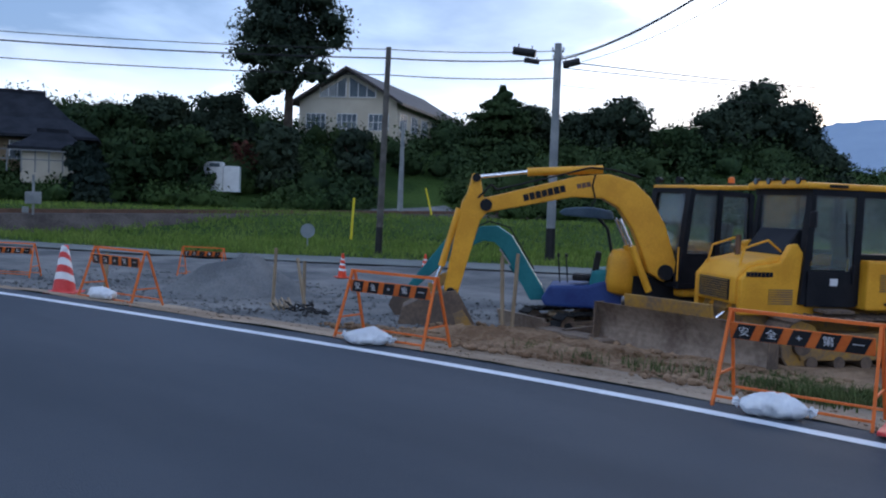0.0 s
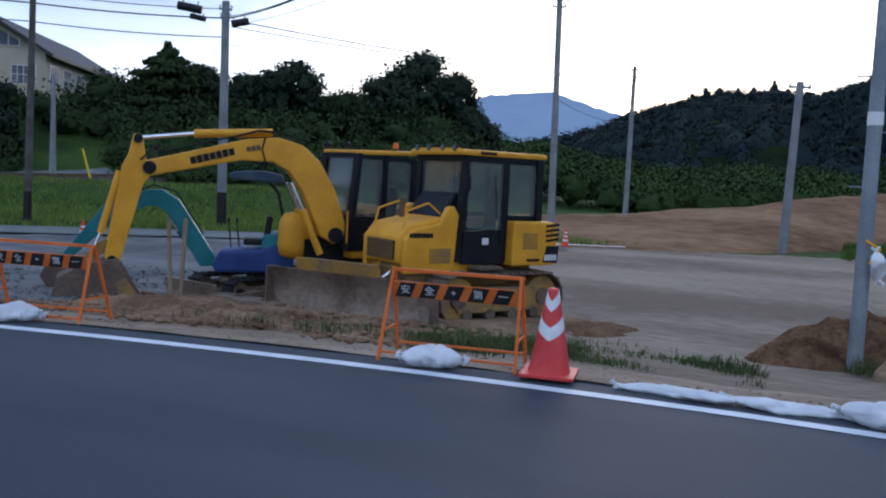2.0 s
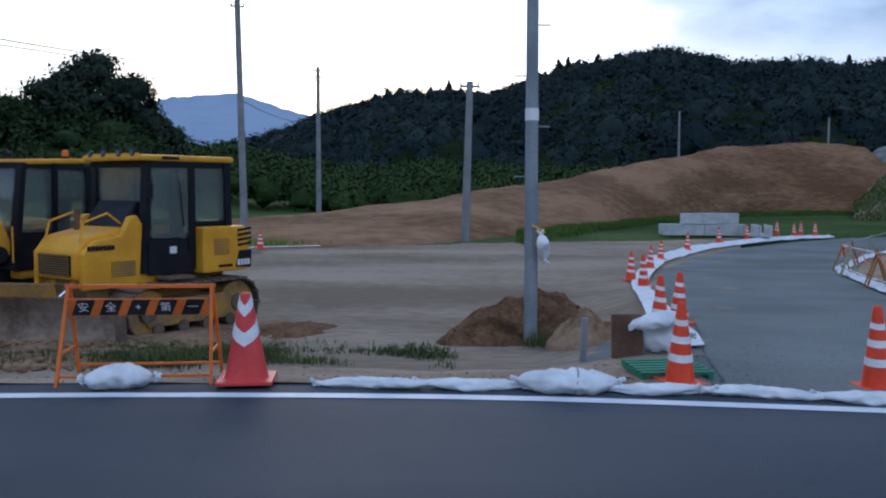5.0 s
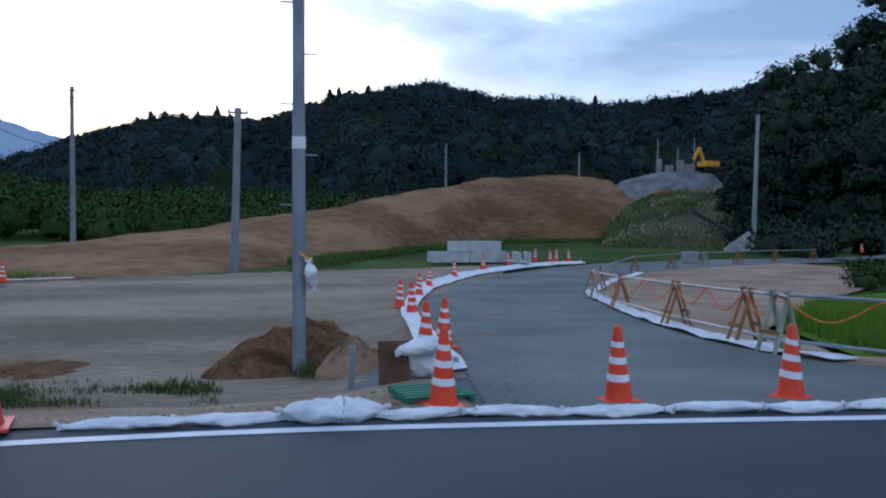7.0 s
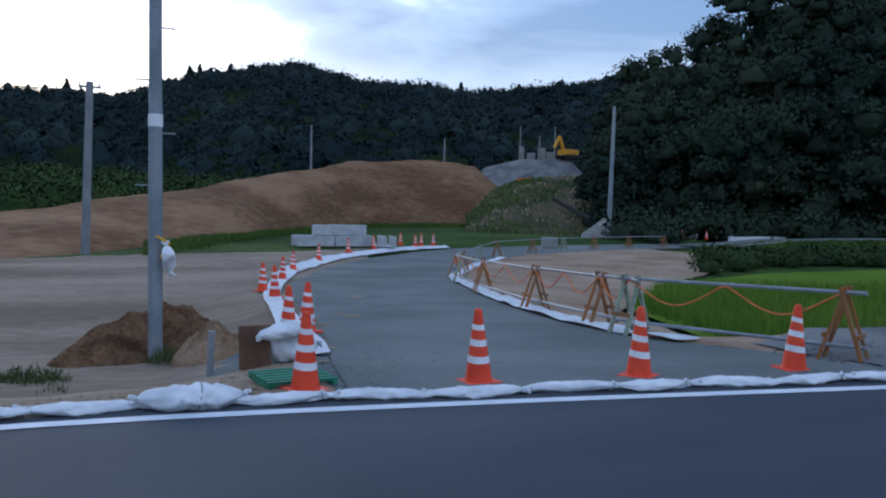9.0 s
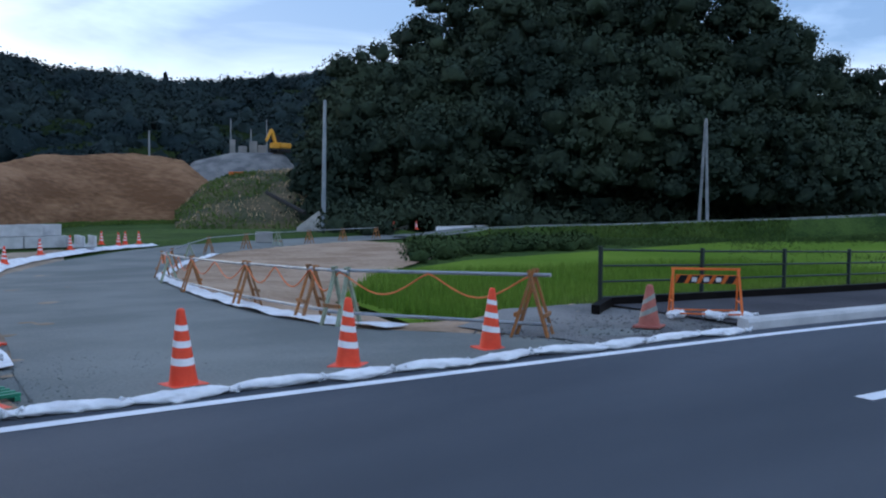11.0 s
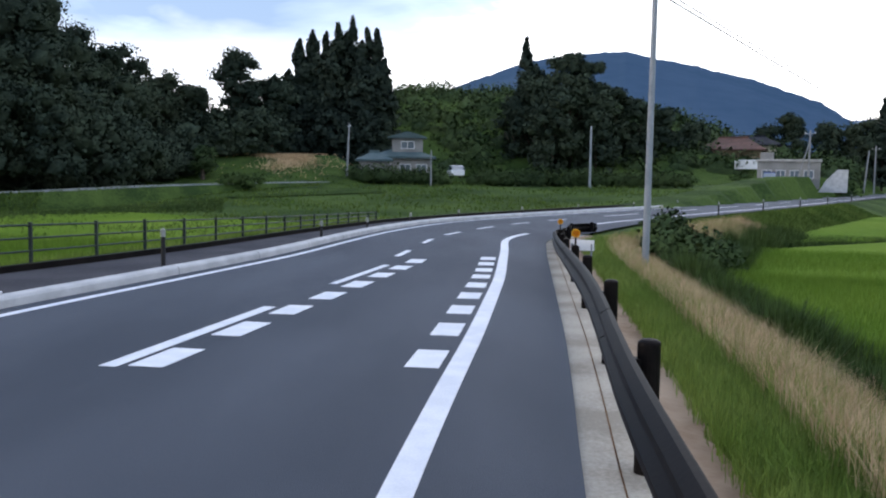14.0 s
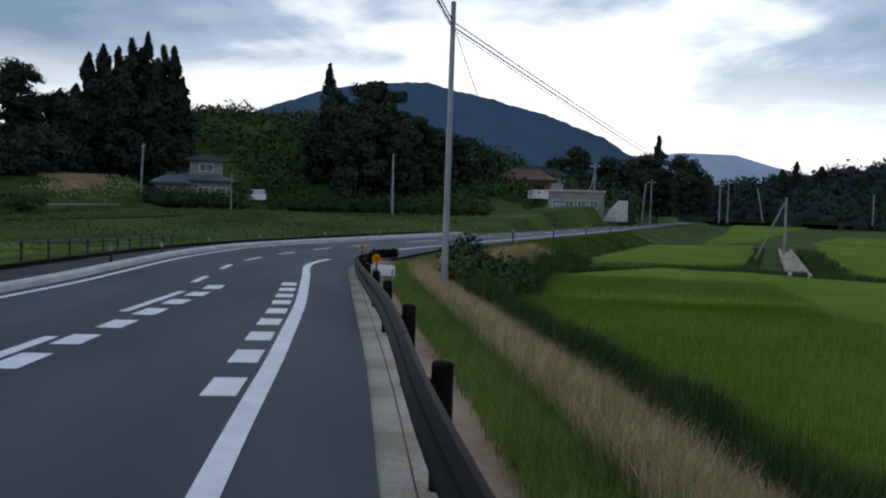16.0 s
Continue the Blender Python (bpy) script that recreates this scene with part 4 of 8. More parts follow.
G_CONE = "orange traffic cones"
cone = make_cone("traffic_cone", "slim orange traffic cone with three white bands", 0.71, 0.125, 0.032, M["cone"], ((0.21, 0.275), (0.37, 0.43), (0.52, 0.57)), M["reflect"], M["cone"], 0.34, G_CONE,
                 pose(1.84, 7.50, float(height(1.84, 7.5)) - 0.005, 0, 0, 12), slant=0.012)
for i, (x, y) in enumerate(((3.47, 7.36), (5.14, 7.16), (6.99, 6.98), (2.95, 11.86), (2.55, 11.28), (3.96, 18.67), (4.2, 21.2), (5.87, 26.52), (7.56, 32.3), (9.67, 36.5), (12.17, 40.4), (14.28, 42.9),
                            (16.8, 45.75), (17.8, 46.0), (18.4, 46.6), (19.5, 47.4), (-7.6, 33.4), (-19.3, 16.9), (-18.45, 19.5), (44, 55.5), (46, 55))):
    put(cone, x, y, i * 37 % 90, -0.005 if i < 3 else 0.02, tilt=((i * 7 % 5 - 2) * 0.6, (i * 3 % 5 - 2) * 0.6))
make_cone("traffic_cone", "broad red traffic cone with white chevrons beside the barrier", 0.74, 0.175, 0.045, M["cone_red"], ((0.36, 0.47), (0.60, 0.69)), M["reflect"], M["cone_red"], 0.46, "",
          pose(-1.85, 7.20, float(height(-1.85, 7.2)) + 0.03, 0, 0, 96), chevron=True)
make_cone("traffic_cone", "red and white slanting striped traffic cone", 0.74, 0.17, 0.05, M["cone_red"], ((0.16, 0.27), (0.38, 0.49), (0.58, 0.67)), M["reflect"], M["cone_red"], 0.46, "",
          pose(-13.55, 6.1, float(height(-13.55, 6.1)) + 0.03, 0, 0, 40), slant=-0.07)
make_cone("traffic_cone", "faded grubby traffic cone beside the footpath's end", 0.55, 0.135, 0.04, M["cone_old"], ((0.17, 0.235), (0.33, 0.39)), M["grey_band"], M["cone_old"], 0.34, "",
          pose(9.44, 6.55, 0.03, 0, 0, 20), slant=-0.05)


def make_bag(name, label, L, W, Hh, seed, m, group="", strap=False, knots=(1, 1)):
    """A filled woven sack lying on its side, pinched and tied at the ends."""
    b = thing(name, label, "sandbag", m, group)
    bm = bmesh.new()
    nu, nv = 40, 22
    rows = []
    for i in range(nu):
        u = i / (nu - 1)
        s = math.sin(math.pi * u) ** 0.45 if 0 < u < 1 else 0
        if u < 0.5:
            s = max(s, 0.18 if knots[0] else 0.3)
        else:
            s = max(s, 0.18 if knots[1] else 0.3)
        row = []
        for j in range(nv):
            a = 6.28318 * j / nv
            cy, cz = math.cos(a), math.sin(a)
            k = 1 + 0.30 * noise.noise((u * L * 5 + seed, cy * 1.1, cz * 1.1 + seed)) + 0.20 * noise.noise((u * L * 12 + seed, cy * 2.4, cz * 2.4)) + 0.13 * noise.noise((u * L * 30 + seed, cy * 6, cz * 6))
            y = cy * W / 2 * s * k
            z = max(cz * Hh / 2 * s * k, -0.42 * Hh) + 0.42 * Hh
            row.append(bm.verts.new(((u - 0.5) * L + 0.02 * noise.noise((cy * 2, cz * 2, seed)), y + 0.04 * math.sin(u * 5 + seed), z)))
        rows.append(row)
    for a, c in zip(rows, rows[1:]):
        for j in range(nv):
            bm.faces.new((a[j], a[(j + 1) % nv], c[(j + 1) % nv], c[j]))
    bm.faces.new(rows[0][::-1]); bm.faces.new(rows[-1])
    part("sack", bm, M["bag"], b, smooth=True)
    for k, sx in zip(knots, (-1, 1)):
        if k:
            bm = bmesh.new()
            c0 = Vector((sx * L * 0.485, 0, 0.42 * Hh))
            for a in range(5):
                d = Vector((sx * (0.04 + 0.03 * (a % 2)), 0.05 * math.cos(a * 2.1 + seed), 0.04 * math.sin(a * 1.7 + seed)))
                rod(bm, c0, c0 + d, 0.008, 0.02, 6)
            rod(bm, c0 - Vector((0.012 * sx, 0, 0)), c0 + Vector((0.012 * sx, 0, 0)), 0.026, 0.026, 8)
            part("tied_end", bm, M["bag"], b, "bunched tied sack end")
    if strap:
        bm = bmesh.new()
        n = 20
        ps = [Vector((0.06 + 0.02 * math.sin(a), math.cos(a) * W * 0.53, max(math.sin(a) * Hh * 0.53, -0.3 * Hh) + 0.44 * Hh)) for a in [6.28318 * i / n for i in range(n + 1)]]
        for a, c in zip(ps, ps[1:]):
            rod(bm, a, c, 0.006, 0.006, 5)
        part("cord", bm, M["steel"], b, "dark cord round the sack")
    return b


G_BAG = "white sandbags along the road edge"
x = -1.25
bags = [make_bag("sandbag", "white woven sandbag lying at the road edge", L, 0.21, 0.095, 3.1 * i, pose(0, 0, -5), G_BAG, knots=(1, i % 2)) for i, L in enumerate((0.92, 0.86, 0.98, 0.80))]
LINE = offset(OUTER, 0.31)
i = 0
while x < 10.1:
    src = bags[i % 4]
    L = (0.92, 0.86, 0.98, 0.80)[i % 4]
    if i == 2:
        make_bag("sandbag", "large bulging white sandbag tied with a cord", 0.80, 0.38, 0.20, 40, pose(x + 0.40, at_x(LINE, x + 0.4) + 0.02, -0.01, 0, 0, -3), G_BAG, True)
        x += 0.72
    else:
        y0, y1 = at_x(LINE, x), at_x(LINE, x + L)
        ob = src if i < 2 or i in (3, 4) else None
        m = pose(x + L / 2, (y0 + y1) / 2 + 0.02 * math.sin(i * 2.3), -0.005, (i % 3 - 1) * 3, (i * 5 % 3 - 1) * 1.5, math.degrees(math.atan2(y1 - y0, L)) + (i * 7 % 5 - 2) * 1.6)
        if src.location.z < -4:
            src.matrix_basis = m
        else:
            copy_thing(src, m)
        x += L * 0.93
    i += 1
for bx, by, rz, sd in ((-2.85, 7.02, 12, 11), (-7.25, 6.65, 20, 17), (-12.35, 6.1, -10, 23), (-25.0, 8.9, 30, 29)):
    make_bag("sandbag", "crumpled white sandbag weighing down a barrier", 0.52, 0.30, 0.20, sd, pose(bx, by, float(height(bx, by)), 0, 0, rz), "barrier sandbags")
for bx, by, rz, sd in ((10.35, 6.75, 20, 51), (10.9, 6.1, -40, 57), (10.65, 6.35, 60, 61)):
    make_bag("sandbag", "small dirty white sandbag on the barrier's foot", 0.34, 0.18, 0.12, sd, pose(bx, by, 0.05, 0, 0, rz), "small sandbags")
make_bag("sandbag", "full white bulk sack beside the cones", 0.58, 0.46, 0.40, 71, pose(2.15, 9.35, float(height(2.15, 9.35)), 0, 0, 10), "")
make_bag("sandbag", "slumped white sack lying on the bulk sack", 0.62, 0.30, 0.16, 77, pose(2.05, 9.2, float(height(2.15, 9.35)) + 0.30, 0, -8, 25), "")

# the lattice crate, board and stake by the corner
cr = thing("plastic_pallet", "green plastic slatted pallet lying on the ground", "pallet", pose(1.83, 7.95, float(height(1.83, 7.95)) + 0.015, 0, 0, 6))
for k in range(6):
    bm = bmesh.new(); box(bm, (0.66, 0.05, 0.03), (0, -0.28 + 0.112 * k, 0.055), bevel=0.004); part("slat", bm, M["green"], cr)
for k in range(3):
    bm = bmesh.new(); box(bm, (0.05, 0.62, 0.04), (-0.3 + 0.3 * k, 0, 0.02), bevel=0.004); part("bearer", bm, M["green"], cr)
bd = thing("board", "brown plywood sheet leaning against the sack", "board", pose(1.72, 9.2, float(height(1.72, 9.2)), 0, 0, 4))
bm = bmesh.new(); box(bm, (0.34, 0.03, 0.46), (0, 0, 0.23), (-6, 0, 0), 0.003); part("sheet", bm, M["redbrown"], bd)
st = thing("stake", "short pale timber stake in the soil", "stake", pose(1.32, 9.6, float(height(1.32, 9.6))))
bm = bmesh.new(); box(bm, (0.07, 0.07, 0.52), (0, 0, 0.22), (0, 2, 0), 0.006); part("post", bm, M["pole"], st)

# white sheets along both sides of the side road
sheet_l = smooth_line([(2.4, 9.6), (2.62, 11.4), (2.8, 13.2), (3.3, 16), (3.78, 19.2), (4.8, 23.6), (7.1, 32.3), (10.4, 38.2), (15.5, 44.2), (20.5, 48.0)])
sheet_r = smooth_line([(2.66, 9.6), (2.98, 11.4), (3.22, 13.2), (3.68, 16), (4.16, 19.2), (5.3, 23.8), (7.8, 32.3), (11.2, 38.3), (16.1, 44.05), (20.8, 47.8)])
tagged(strip("ground_sheet", sheet_l, sheet_r, 110, 6, M["bag"], dz=0.05, rough=0.05), "white sheet laid along the side road's edge", "ground sheet", kind="")
rs = smooth_line([(7.5, 9.3), (7.3, 10.6), (7.55, 12.8), (8.2, 15.4), (9.0, 18.4), (9.9, 21), (10.9, 24.4), (12.4, 28.2), (15.5, 33.6), (20, 39.2)])
tagged(strip("ground_sheet", offset(rs, 0.24), offset(rs, -0.22), 100, 5, M["bag"], dz=0.06, rough=0.06), "white sheet laid under the trestle fence", "ground sheet", kind="")
for o in scene.objects:
    if o.name.startswith("ground_sheet") and "kind" in o:
        del o["kind"]

# trestle fence with scaffold tubes and a rope
def make_trestle(label, leg_m, m):
    t = thing("trestle", label, "trestle", m, "trestle fence supports")
    for sx in (-0.13, 0.13):
        for sy in (-1, 1):
            bm = bmesh.new()
            bar(bm, (sx * 1.25, sy * 0.24, 0), (sx, -sy * 0.03, 0.86), 0.06, 0.035)
            part("leg", bm, leg_m, t)
    for sy in (-1, 1):
        bm = bmesh.new()
        bar(bm, (-0.17, sy * 0.19, 0.30), (0.17, sy * 0.19, 0.30), 0.03, 0.05)
        part("cross_bar", bm, M["trestle"], t)
    return t


tr = make_trestle("worn orange-brown timber trestle standing on the edge", M["trestle"], pose(8.1, 7.35, float(height(8.1, 7.35)), 0, 0, 30))
tr_pale = make_trestle("trestle with faded pale green painted legs", mat("faded_green_timber", (0.30, 0.36, 0.27), (0.22, 0.24, 0.17), 0.85, 3, 25, 0.3), pose(7.35, 10.45, float(height(7.35, 10.45)), 0, 0, 100))
T_AT = [(8.1, 7.35), (7.35, 10.45), (7.6, 11.6), (8.1, 14.6), (9.3, 19.4), (10.6, 23.6), (11.8, 26.8), (14.2, 31.4), (16.8, 35.4), (20, 40), (23.5, 42.6), (26.5, 44.3), (29.5, 45.6), (33, 47), (36.5, 48)]
for i, (tx, ty) in enumerate(T_AT[1:]):
    a, b = T_AT[i], T_AT[min(i + 2, len(T_AT) - 1)]
    if i:
        put(tr_pale if i in (4, 7, 10) else tr, tx, ty, math.degrees(math.atan2(b[1] - a[1], b[0] - a[0])))
for i in range(len(T_AT) - 1):
    a, b = Vector((*T_AT[i], 0)), Vector((*T_AT[i + 1], 0))
    za, zb = float(height(a.x, a.y)), float(height(b.x, b.y))
    e = (b - a).normalized() * 0.25
    for hh in (0.80, 0.18):
        if hh < 0.5 and i > 7:
            continue
        tb = thing("scaffold_tube", "grey steel scaffold tube resting on trestles", "tube", None, "fence tubes")
        bm = bmesh.new()
        rod(bm, a - e + Vector((0, 0, za + hh)), b + e + Vector((0, 0, zb + hh)), 0.024, 0.024, 10)
        part("pipe", bm, M["tube"], tb)
    if i < 7:
        rp = thing("rope", "orange rope hanging in loops along the tubes", "rope", None, "fence ropes")
        bm = bmesh.new()
        loops = 2 if (b - a).length > 2.4 else 1
        prev = None
        for k in range(25 * loops + 1):
            u = k / (25 * loops)
            pt = a.lerp(b, u) + Vector((0, 0, za + (zb - za) * u + 0.78 - 0.30 * math.sin(math.pi * ((u * loops) % 1.0 if u < 1 else 0)) ** 1.3))
            pt += Vector((-(b - a).y, (b - a).x, 0)).normalized() * 0.03
            if prev is not None:
                rod(bm, prev, pt, 0.012, 0.012, 6)
            prev = pt
        part("strand", bm, M["hose"], rp)

# ---- guardrail ----
RAIL = span(offset(SHOULDER, -0.24), -14, 26.2)
prof = [(0.0, 0.40), (0.025, 0.405), (0.072, 0.44), (0.072, 0.485), (0.015, 0.525), (0.0, 0.555), (0.015, 0.585), (0.072, 0.625), (0.072, 0.67), (0.025, 0.708), (0.0, 0.715)]
rail = thing("guardrail", "dark brown steel guardrail beam on round posts along the shoulder", "guardrail")


def fall(x):
    """The guardrail dips with the falling road."""
    return float(np.interp(x, [8.2, 11.4, 14.7, 18, 22, 26], [0, -0.07, -0.17, -0.28, -0.37, -0.43]))


def sweep(bm, line, prof, z=0.0, close=False, dip=None):
    t = np.gradient(line, axis=0)
    t /= np.linalg.norm(t, axis=1)[:, None]
    nrm = np.stack([-t[:, 1], t[:, 0]], 1)
    rows = [[bm.verts.new((*(p + n * a), z + b + (dip(p[0]) if dip else 0.0))) for a, b in prof] for p, n in zip(line, nrm)]
    k = len(prof)
    for r0, r1 in zip(rows, rows[1:]):
        for j in range(k if close else k - 1):
            bm.faces.new((r0[j], r1[j], r1[(j + 1) % k], r0[(j + 1) % k]))
    if close:
        bm.faces.new(rows[0]); bm.faces.new(rows[-1][::-1])
    bmesh.ops.recalc_face_normals(bm, faces=bm.faces[:])


back = [(a - 0.006, b) for a, b in prof[::-1]]
seg_x = [-14, -9.9, -5.6, -1.4, 2.75, 6.9, 11.1, 15.2, 19.3, 23.3, 26.2]
for x0, x1 in zip(seg_x, seg_x[1:]):
    bm = bmesh.new()
    sweep(bm, span(RAIL, x0 - 0.3, x1 + 0.1), prof + back, 0.004 * (seg_x.index(x0) % 2), True, fall)
    part("beam", bm, M["railbrown"], rail)
POSTS = offset(SHOULDER, -0.36)
px = [-13, -9.8, -6.6, -3.2, 1.7, 4.95, 8.2, 11.4, 14.7, 17.9, 20.8, 23.4, 25.6]
for x0 in px:
    i0 = int(np.argmin(abs(POSTS[:, 0] - x0)))
    a = POSTS[i0]
    bm = bmesh.new()
    lathe(bm, [(0.066, -0.25), (0.066, 0.735), (0.062, 0.75), (0.045, 0.762), (0.015, 0.768)], 18)
    ob = part("post", bm, M["railbrown"], rail)
    ob.location = (a[0], a[1], fall(a[0]))
    bm = bmesh.new()
    box(bm, (0.08, 0.10, 0.20), (a[0], a[1] + 0.08, 0.555 + fall(a[0])), bevel=0.006)
    part("bracket", bm, M["railbrown"], rail)


def reflector(x, y, z0):
    r = thing("delineator", "round yellow reflector disc on a short dark stem", "delineator", pose(x, y, z0), "yellow reflectors")
    bm = bmesh.new(); rod(bm, (0, 0, 0), (0, 0, 0.14), 0.016, 0.016, 8); part("stem", bm, M["black"], r)
    bm = bmesh.new(); rod(bm, (-0.012, 0, 0.20), (0.012, 0, 0.20), 0.072, 0.072, 20); part("housing", bm, M["yellowplastic"], r)
    bm = bmesh.new(); rod(bm, (-0.016, 0, 0.20), (-0.011, 0, 0.20), 0.055, 0.055, 20); part("lens", bm, M["amber"], r, "amber reflector lens")


for x0 in (14.7, 23.4):
    i0 = int(np.argmin(abs(POSTS[:, 0] - x0)))
    reflector(POSTS[i0, 0], POSTS[i0, 1], 0.76 + fall(POSTS[i0, 0]))
# the second rail round the field track beyond
r2 = thing("guardrail", "short dark guardrail turning off beside the field track", "guardrail")
l2 = smooth_line([(26.7, -3.05), (27.8, -3.2), (28.6, -3.6), (28.9, -4.2)], 0.2, 3)
bm = bmesh.new(); sweep(bm, l2, prof + back, 0, True, fall); part("beam", bm, M["railbrown"], r2)
for k in (0, 5, 11):
    bm = bmesh.new(); lathe(bm, [(0.06, -0.3), (0.06, 0.74), (0.03, 0.76)], 12)
    o = part("post", bm, M["railbrown"], r2); o.location = (*l2[min(k, len(l2) - 1)], fall(27))
wb = thing("sign_board", "small white board low on the bank", "sign", pose(18.2, -2.36, float(height(18.2, -2.36)), 0, 0, 70))
bm = bmesh.new(); box(bm, (0.5, 0.02, 0.22), (0, 0, 0.44), bevel=0.004); part("panel", bm, M["whitepaint"], wb)
for sx in (-0.2, 0.2):
    bm = bmesh.new(); box(bm, (0.03, 0.03, 0.5), (sx, 0.02, 0.22)); part("leg", bm, M["steel"], wb)

# ---- kerb, footpath edge, railing, marker posts ----
KERB = offset(OUTER, 0.36)
kx = [10.35, 14.55, 17.6, 20.6, 23.6, 26.6, 29.6, 32.6, 35.6, 39, 43, 47, 52, 58]
kp = [(0.0, -0.02), (0.0, 0.10), (0.03, 0.14), (0.17, 0.15), (0.18, 0.13), (0.18, -0.02)]
for a, b in zip(kx, kx[1:]):
    k = thing("kerb_block", "pale concrete kerb block with a rounded top", "kerb", None, "kerb blocks")
    bm = bmesh.new()
    ln = smooth_line(np.array([(xx, at_x(KERB, xx)) for xx in np.linspace(a, b - 0.03, 8)]), 0.4, 1)
    sweep(bm, ln, kp, 0, True)
    part("block", bm, M["kerb"], k)
bm = bmesh.new()
sweep(bm, np.concatenate([[(9.95, 7.75)], offset(FENCE, -0.30)]), [(0, -0.05), (0, 0.16), (0.12, 0.16), (0.12, -0.05)], 0, True)
tagged(part("path_edge", bm, M["railbrown"]), "dark brown edging board along the footpath", "edging", kind="structure")
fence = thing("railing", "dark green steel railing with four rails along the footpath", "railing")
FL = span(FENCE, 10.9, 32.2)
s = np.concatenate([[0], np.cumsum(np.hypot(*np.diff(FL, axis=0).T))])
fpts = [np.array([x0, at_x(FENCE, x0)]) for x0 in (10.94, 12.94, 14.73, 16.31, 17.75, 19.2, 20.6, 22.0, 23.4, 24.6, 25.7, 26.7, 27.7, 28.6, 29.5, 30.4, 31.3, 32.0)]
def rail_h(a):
    """Railing height, shrunk with distance from the origin instead of letting the path fall."""
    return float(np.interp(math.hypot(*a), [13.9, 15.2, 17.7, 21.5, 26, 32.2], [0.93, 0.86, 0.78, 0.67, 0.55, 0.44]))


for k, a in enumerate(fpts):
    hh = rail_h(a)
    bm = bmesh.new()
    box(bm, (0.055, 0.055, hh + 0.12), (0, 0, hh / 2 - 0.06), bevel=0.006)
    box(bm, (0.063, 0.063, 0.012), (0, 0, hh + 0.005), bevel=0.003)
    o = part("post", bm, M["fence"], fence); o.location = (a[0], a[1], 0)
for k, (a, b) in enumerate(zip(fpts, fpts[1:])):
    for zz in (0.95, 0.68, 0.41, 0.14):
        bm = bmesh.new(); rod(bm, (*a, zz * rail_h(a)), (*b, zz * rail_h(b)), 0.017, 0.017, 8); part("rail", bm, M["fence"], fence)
mk = thing("marker_post", "dark marker post with a white reflective top", "marker post", pose(15.1, 5.28, 0.04), "marker posts")
bm = bmesh.new(); lathe(bm, [(0.05, 0), (0.045, 0.03), (0.04, 0.05), (0.038, 0.55)], 14); part("post", bm, M["black"], mk)
bm = bmesh.new(); lathe(bm, [(0.043, 0.55), (0.043, 0.66), (0.03, 0.69), (0.01, 0.70)], 14); part("cap", bm, M["grey_band"], mk, "pale reflective cap")
for x0 in (22.9, 27.3, 31.5, 36, 41, 47, 54, 62, 70):
    i0 = int(np.argmin(abs(KERB[:, 0] - x0)))
    copy_thing(mk, pose(KERB[i0, 0], KERB[i0, 1] + 0.35, 0.04 - (0.2 if x0 < 26 else 0.3)))
for x0 in (38, 46, 55, 65, 76, 90):
    i0 = int(np.argmin(abs(SHOULDER[:, 0] - x0)))
    copy_thing(mk, pose(SHOULDER[i0, 0], SHOULDER[i0, 1], 0))


# ---- poles and cables ----
def make_pole(name, label, foot, top, r0, r1, material, arms=(), pegs=0, band=None, group="utility poles"):
    foot, top = Vector(foot), Vector(top)
    p_ = thing(name, label, "pole", Matrix.Translation(foot), group)
    d = top - foot
    bm = bmesh.new()
    rod(bm, (0, 0, -0.4), d, r0, r1, 16)
    part("shaft", bm, material, p_, smooth=False)
    for k, (u, w, yaw, th) in enumerate(arms):
        c = d * u
        e = Vector((math.cos(yaw), math.sin(yaw), 0)) * w / 2
        bm = bmesh.new(); bar(bm, c - e, c + e, th, th); part("cross_arm", bm, M["steel"], p_)
        for q in (-0.9, 0, 0.9):
            bm = bmesh.new(); lathe(bm, [(0.03, 0), (0.055, 0.03), (0.03, 0.06), (0.055, 0.09), (0.02, 0.14)], 8)
            o = part("insulator", bm, M["whitepaint"], p_, "white insulator"); o.location = c + e * q + Vector((0, 0, th / 2))
    for k in range(pegs):
        u = 0.28 + 0.66 * k / max(pegs - 1, 1)
        sgn = 1 if k % 2 else -1
        c = d * u
        bm = bmesh.new(); rod(bm, c, c + Vector((sgn * 0.26, 0.02, 0)), 0.011, 0.011, 6); part("climbing_peg", bm, M["steel"], p_)
    if band:
        u0, u1, bmat = band
        bm = bmesh.new(); rod(bm, d * u0, d * u1, r0 + (r1 - r0) * u0 + 0.006, r0 + (r1 - r0) * u1 + 0.006, 16, False); part("band", bm, bmat, p_)
    return p_


def pl(name, label, az, dist, e0, e1, az1=None, r0=0.16, r1=0.11, material="pole", **kw):
    return make_pole(name, label, P(az, dist, H_el(e0, dist)), P(az if az1 is None else az1, dist, H_el(e1, dist)), r0, r1, M[material], **kw)


zE = float(height(0.99, 12.5))
make_pole("utility_pole", "grey steel pole with climbing pegs in a soil mound", (0.99, 12.5, zE), (0.96, 12.5, 8.0), 0.100, 0.076, M["steel"], pegs=9, band=(0.372, 0.392, M["whitepaint"]))
sk = make_bag("hanging_sack", "small white sack tied to the pole", 0.36, 0.17, 0.19, 91, pose(1.06, 12.36, H_el(-3.95, 12.5), 0, 80, 0))
ct = thing("yellow_clamp", "bent yellow strap tied round the pole", "strap", pose(1.10, 12.38, H_el(-3.35, 12.5), 0, 30, 0))
bm = bmesh.new(); box(bm, (0.03, 0.03, 0.24), (0, 0, 0), bevel=0.005); box(bm, (0.2, 0.03, 0.03), (-0.1, 0, 0.11), bevel=0.005); part("strap", bm, M["yellowplastic"], ct)
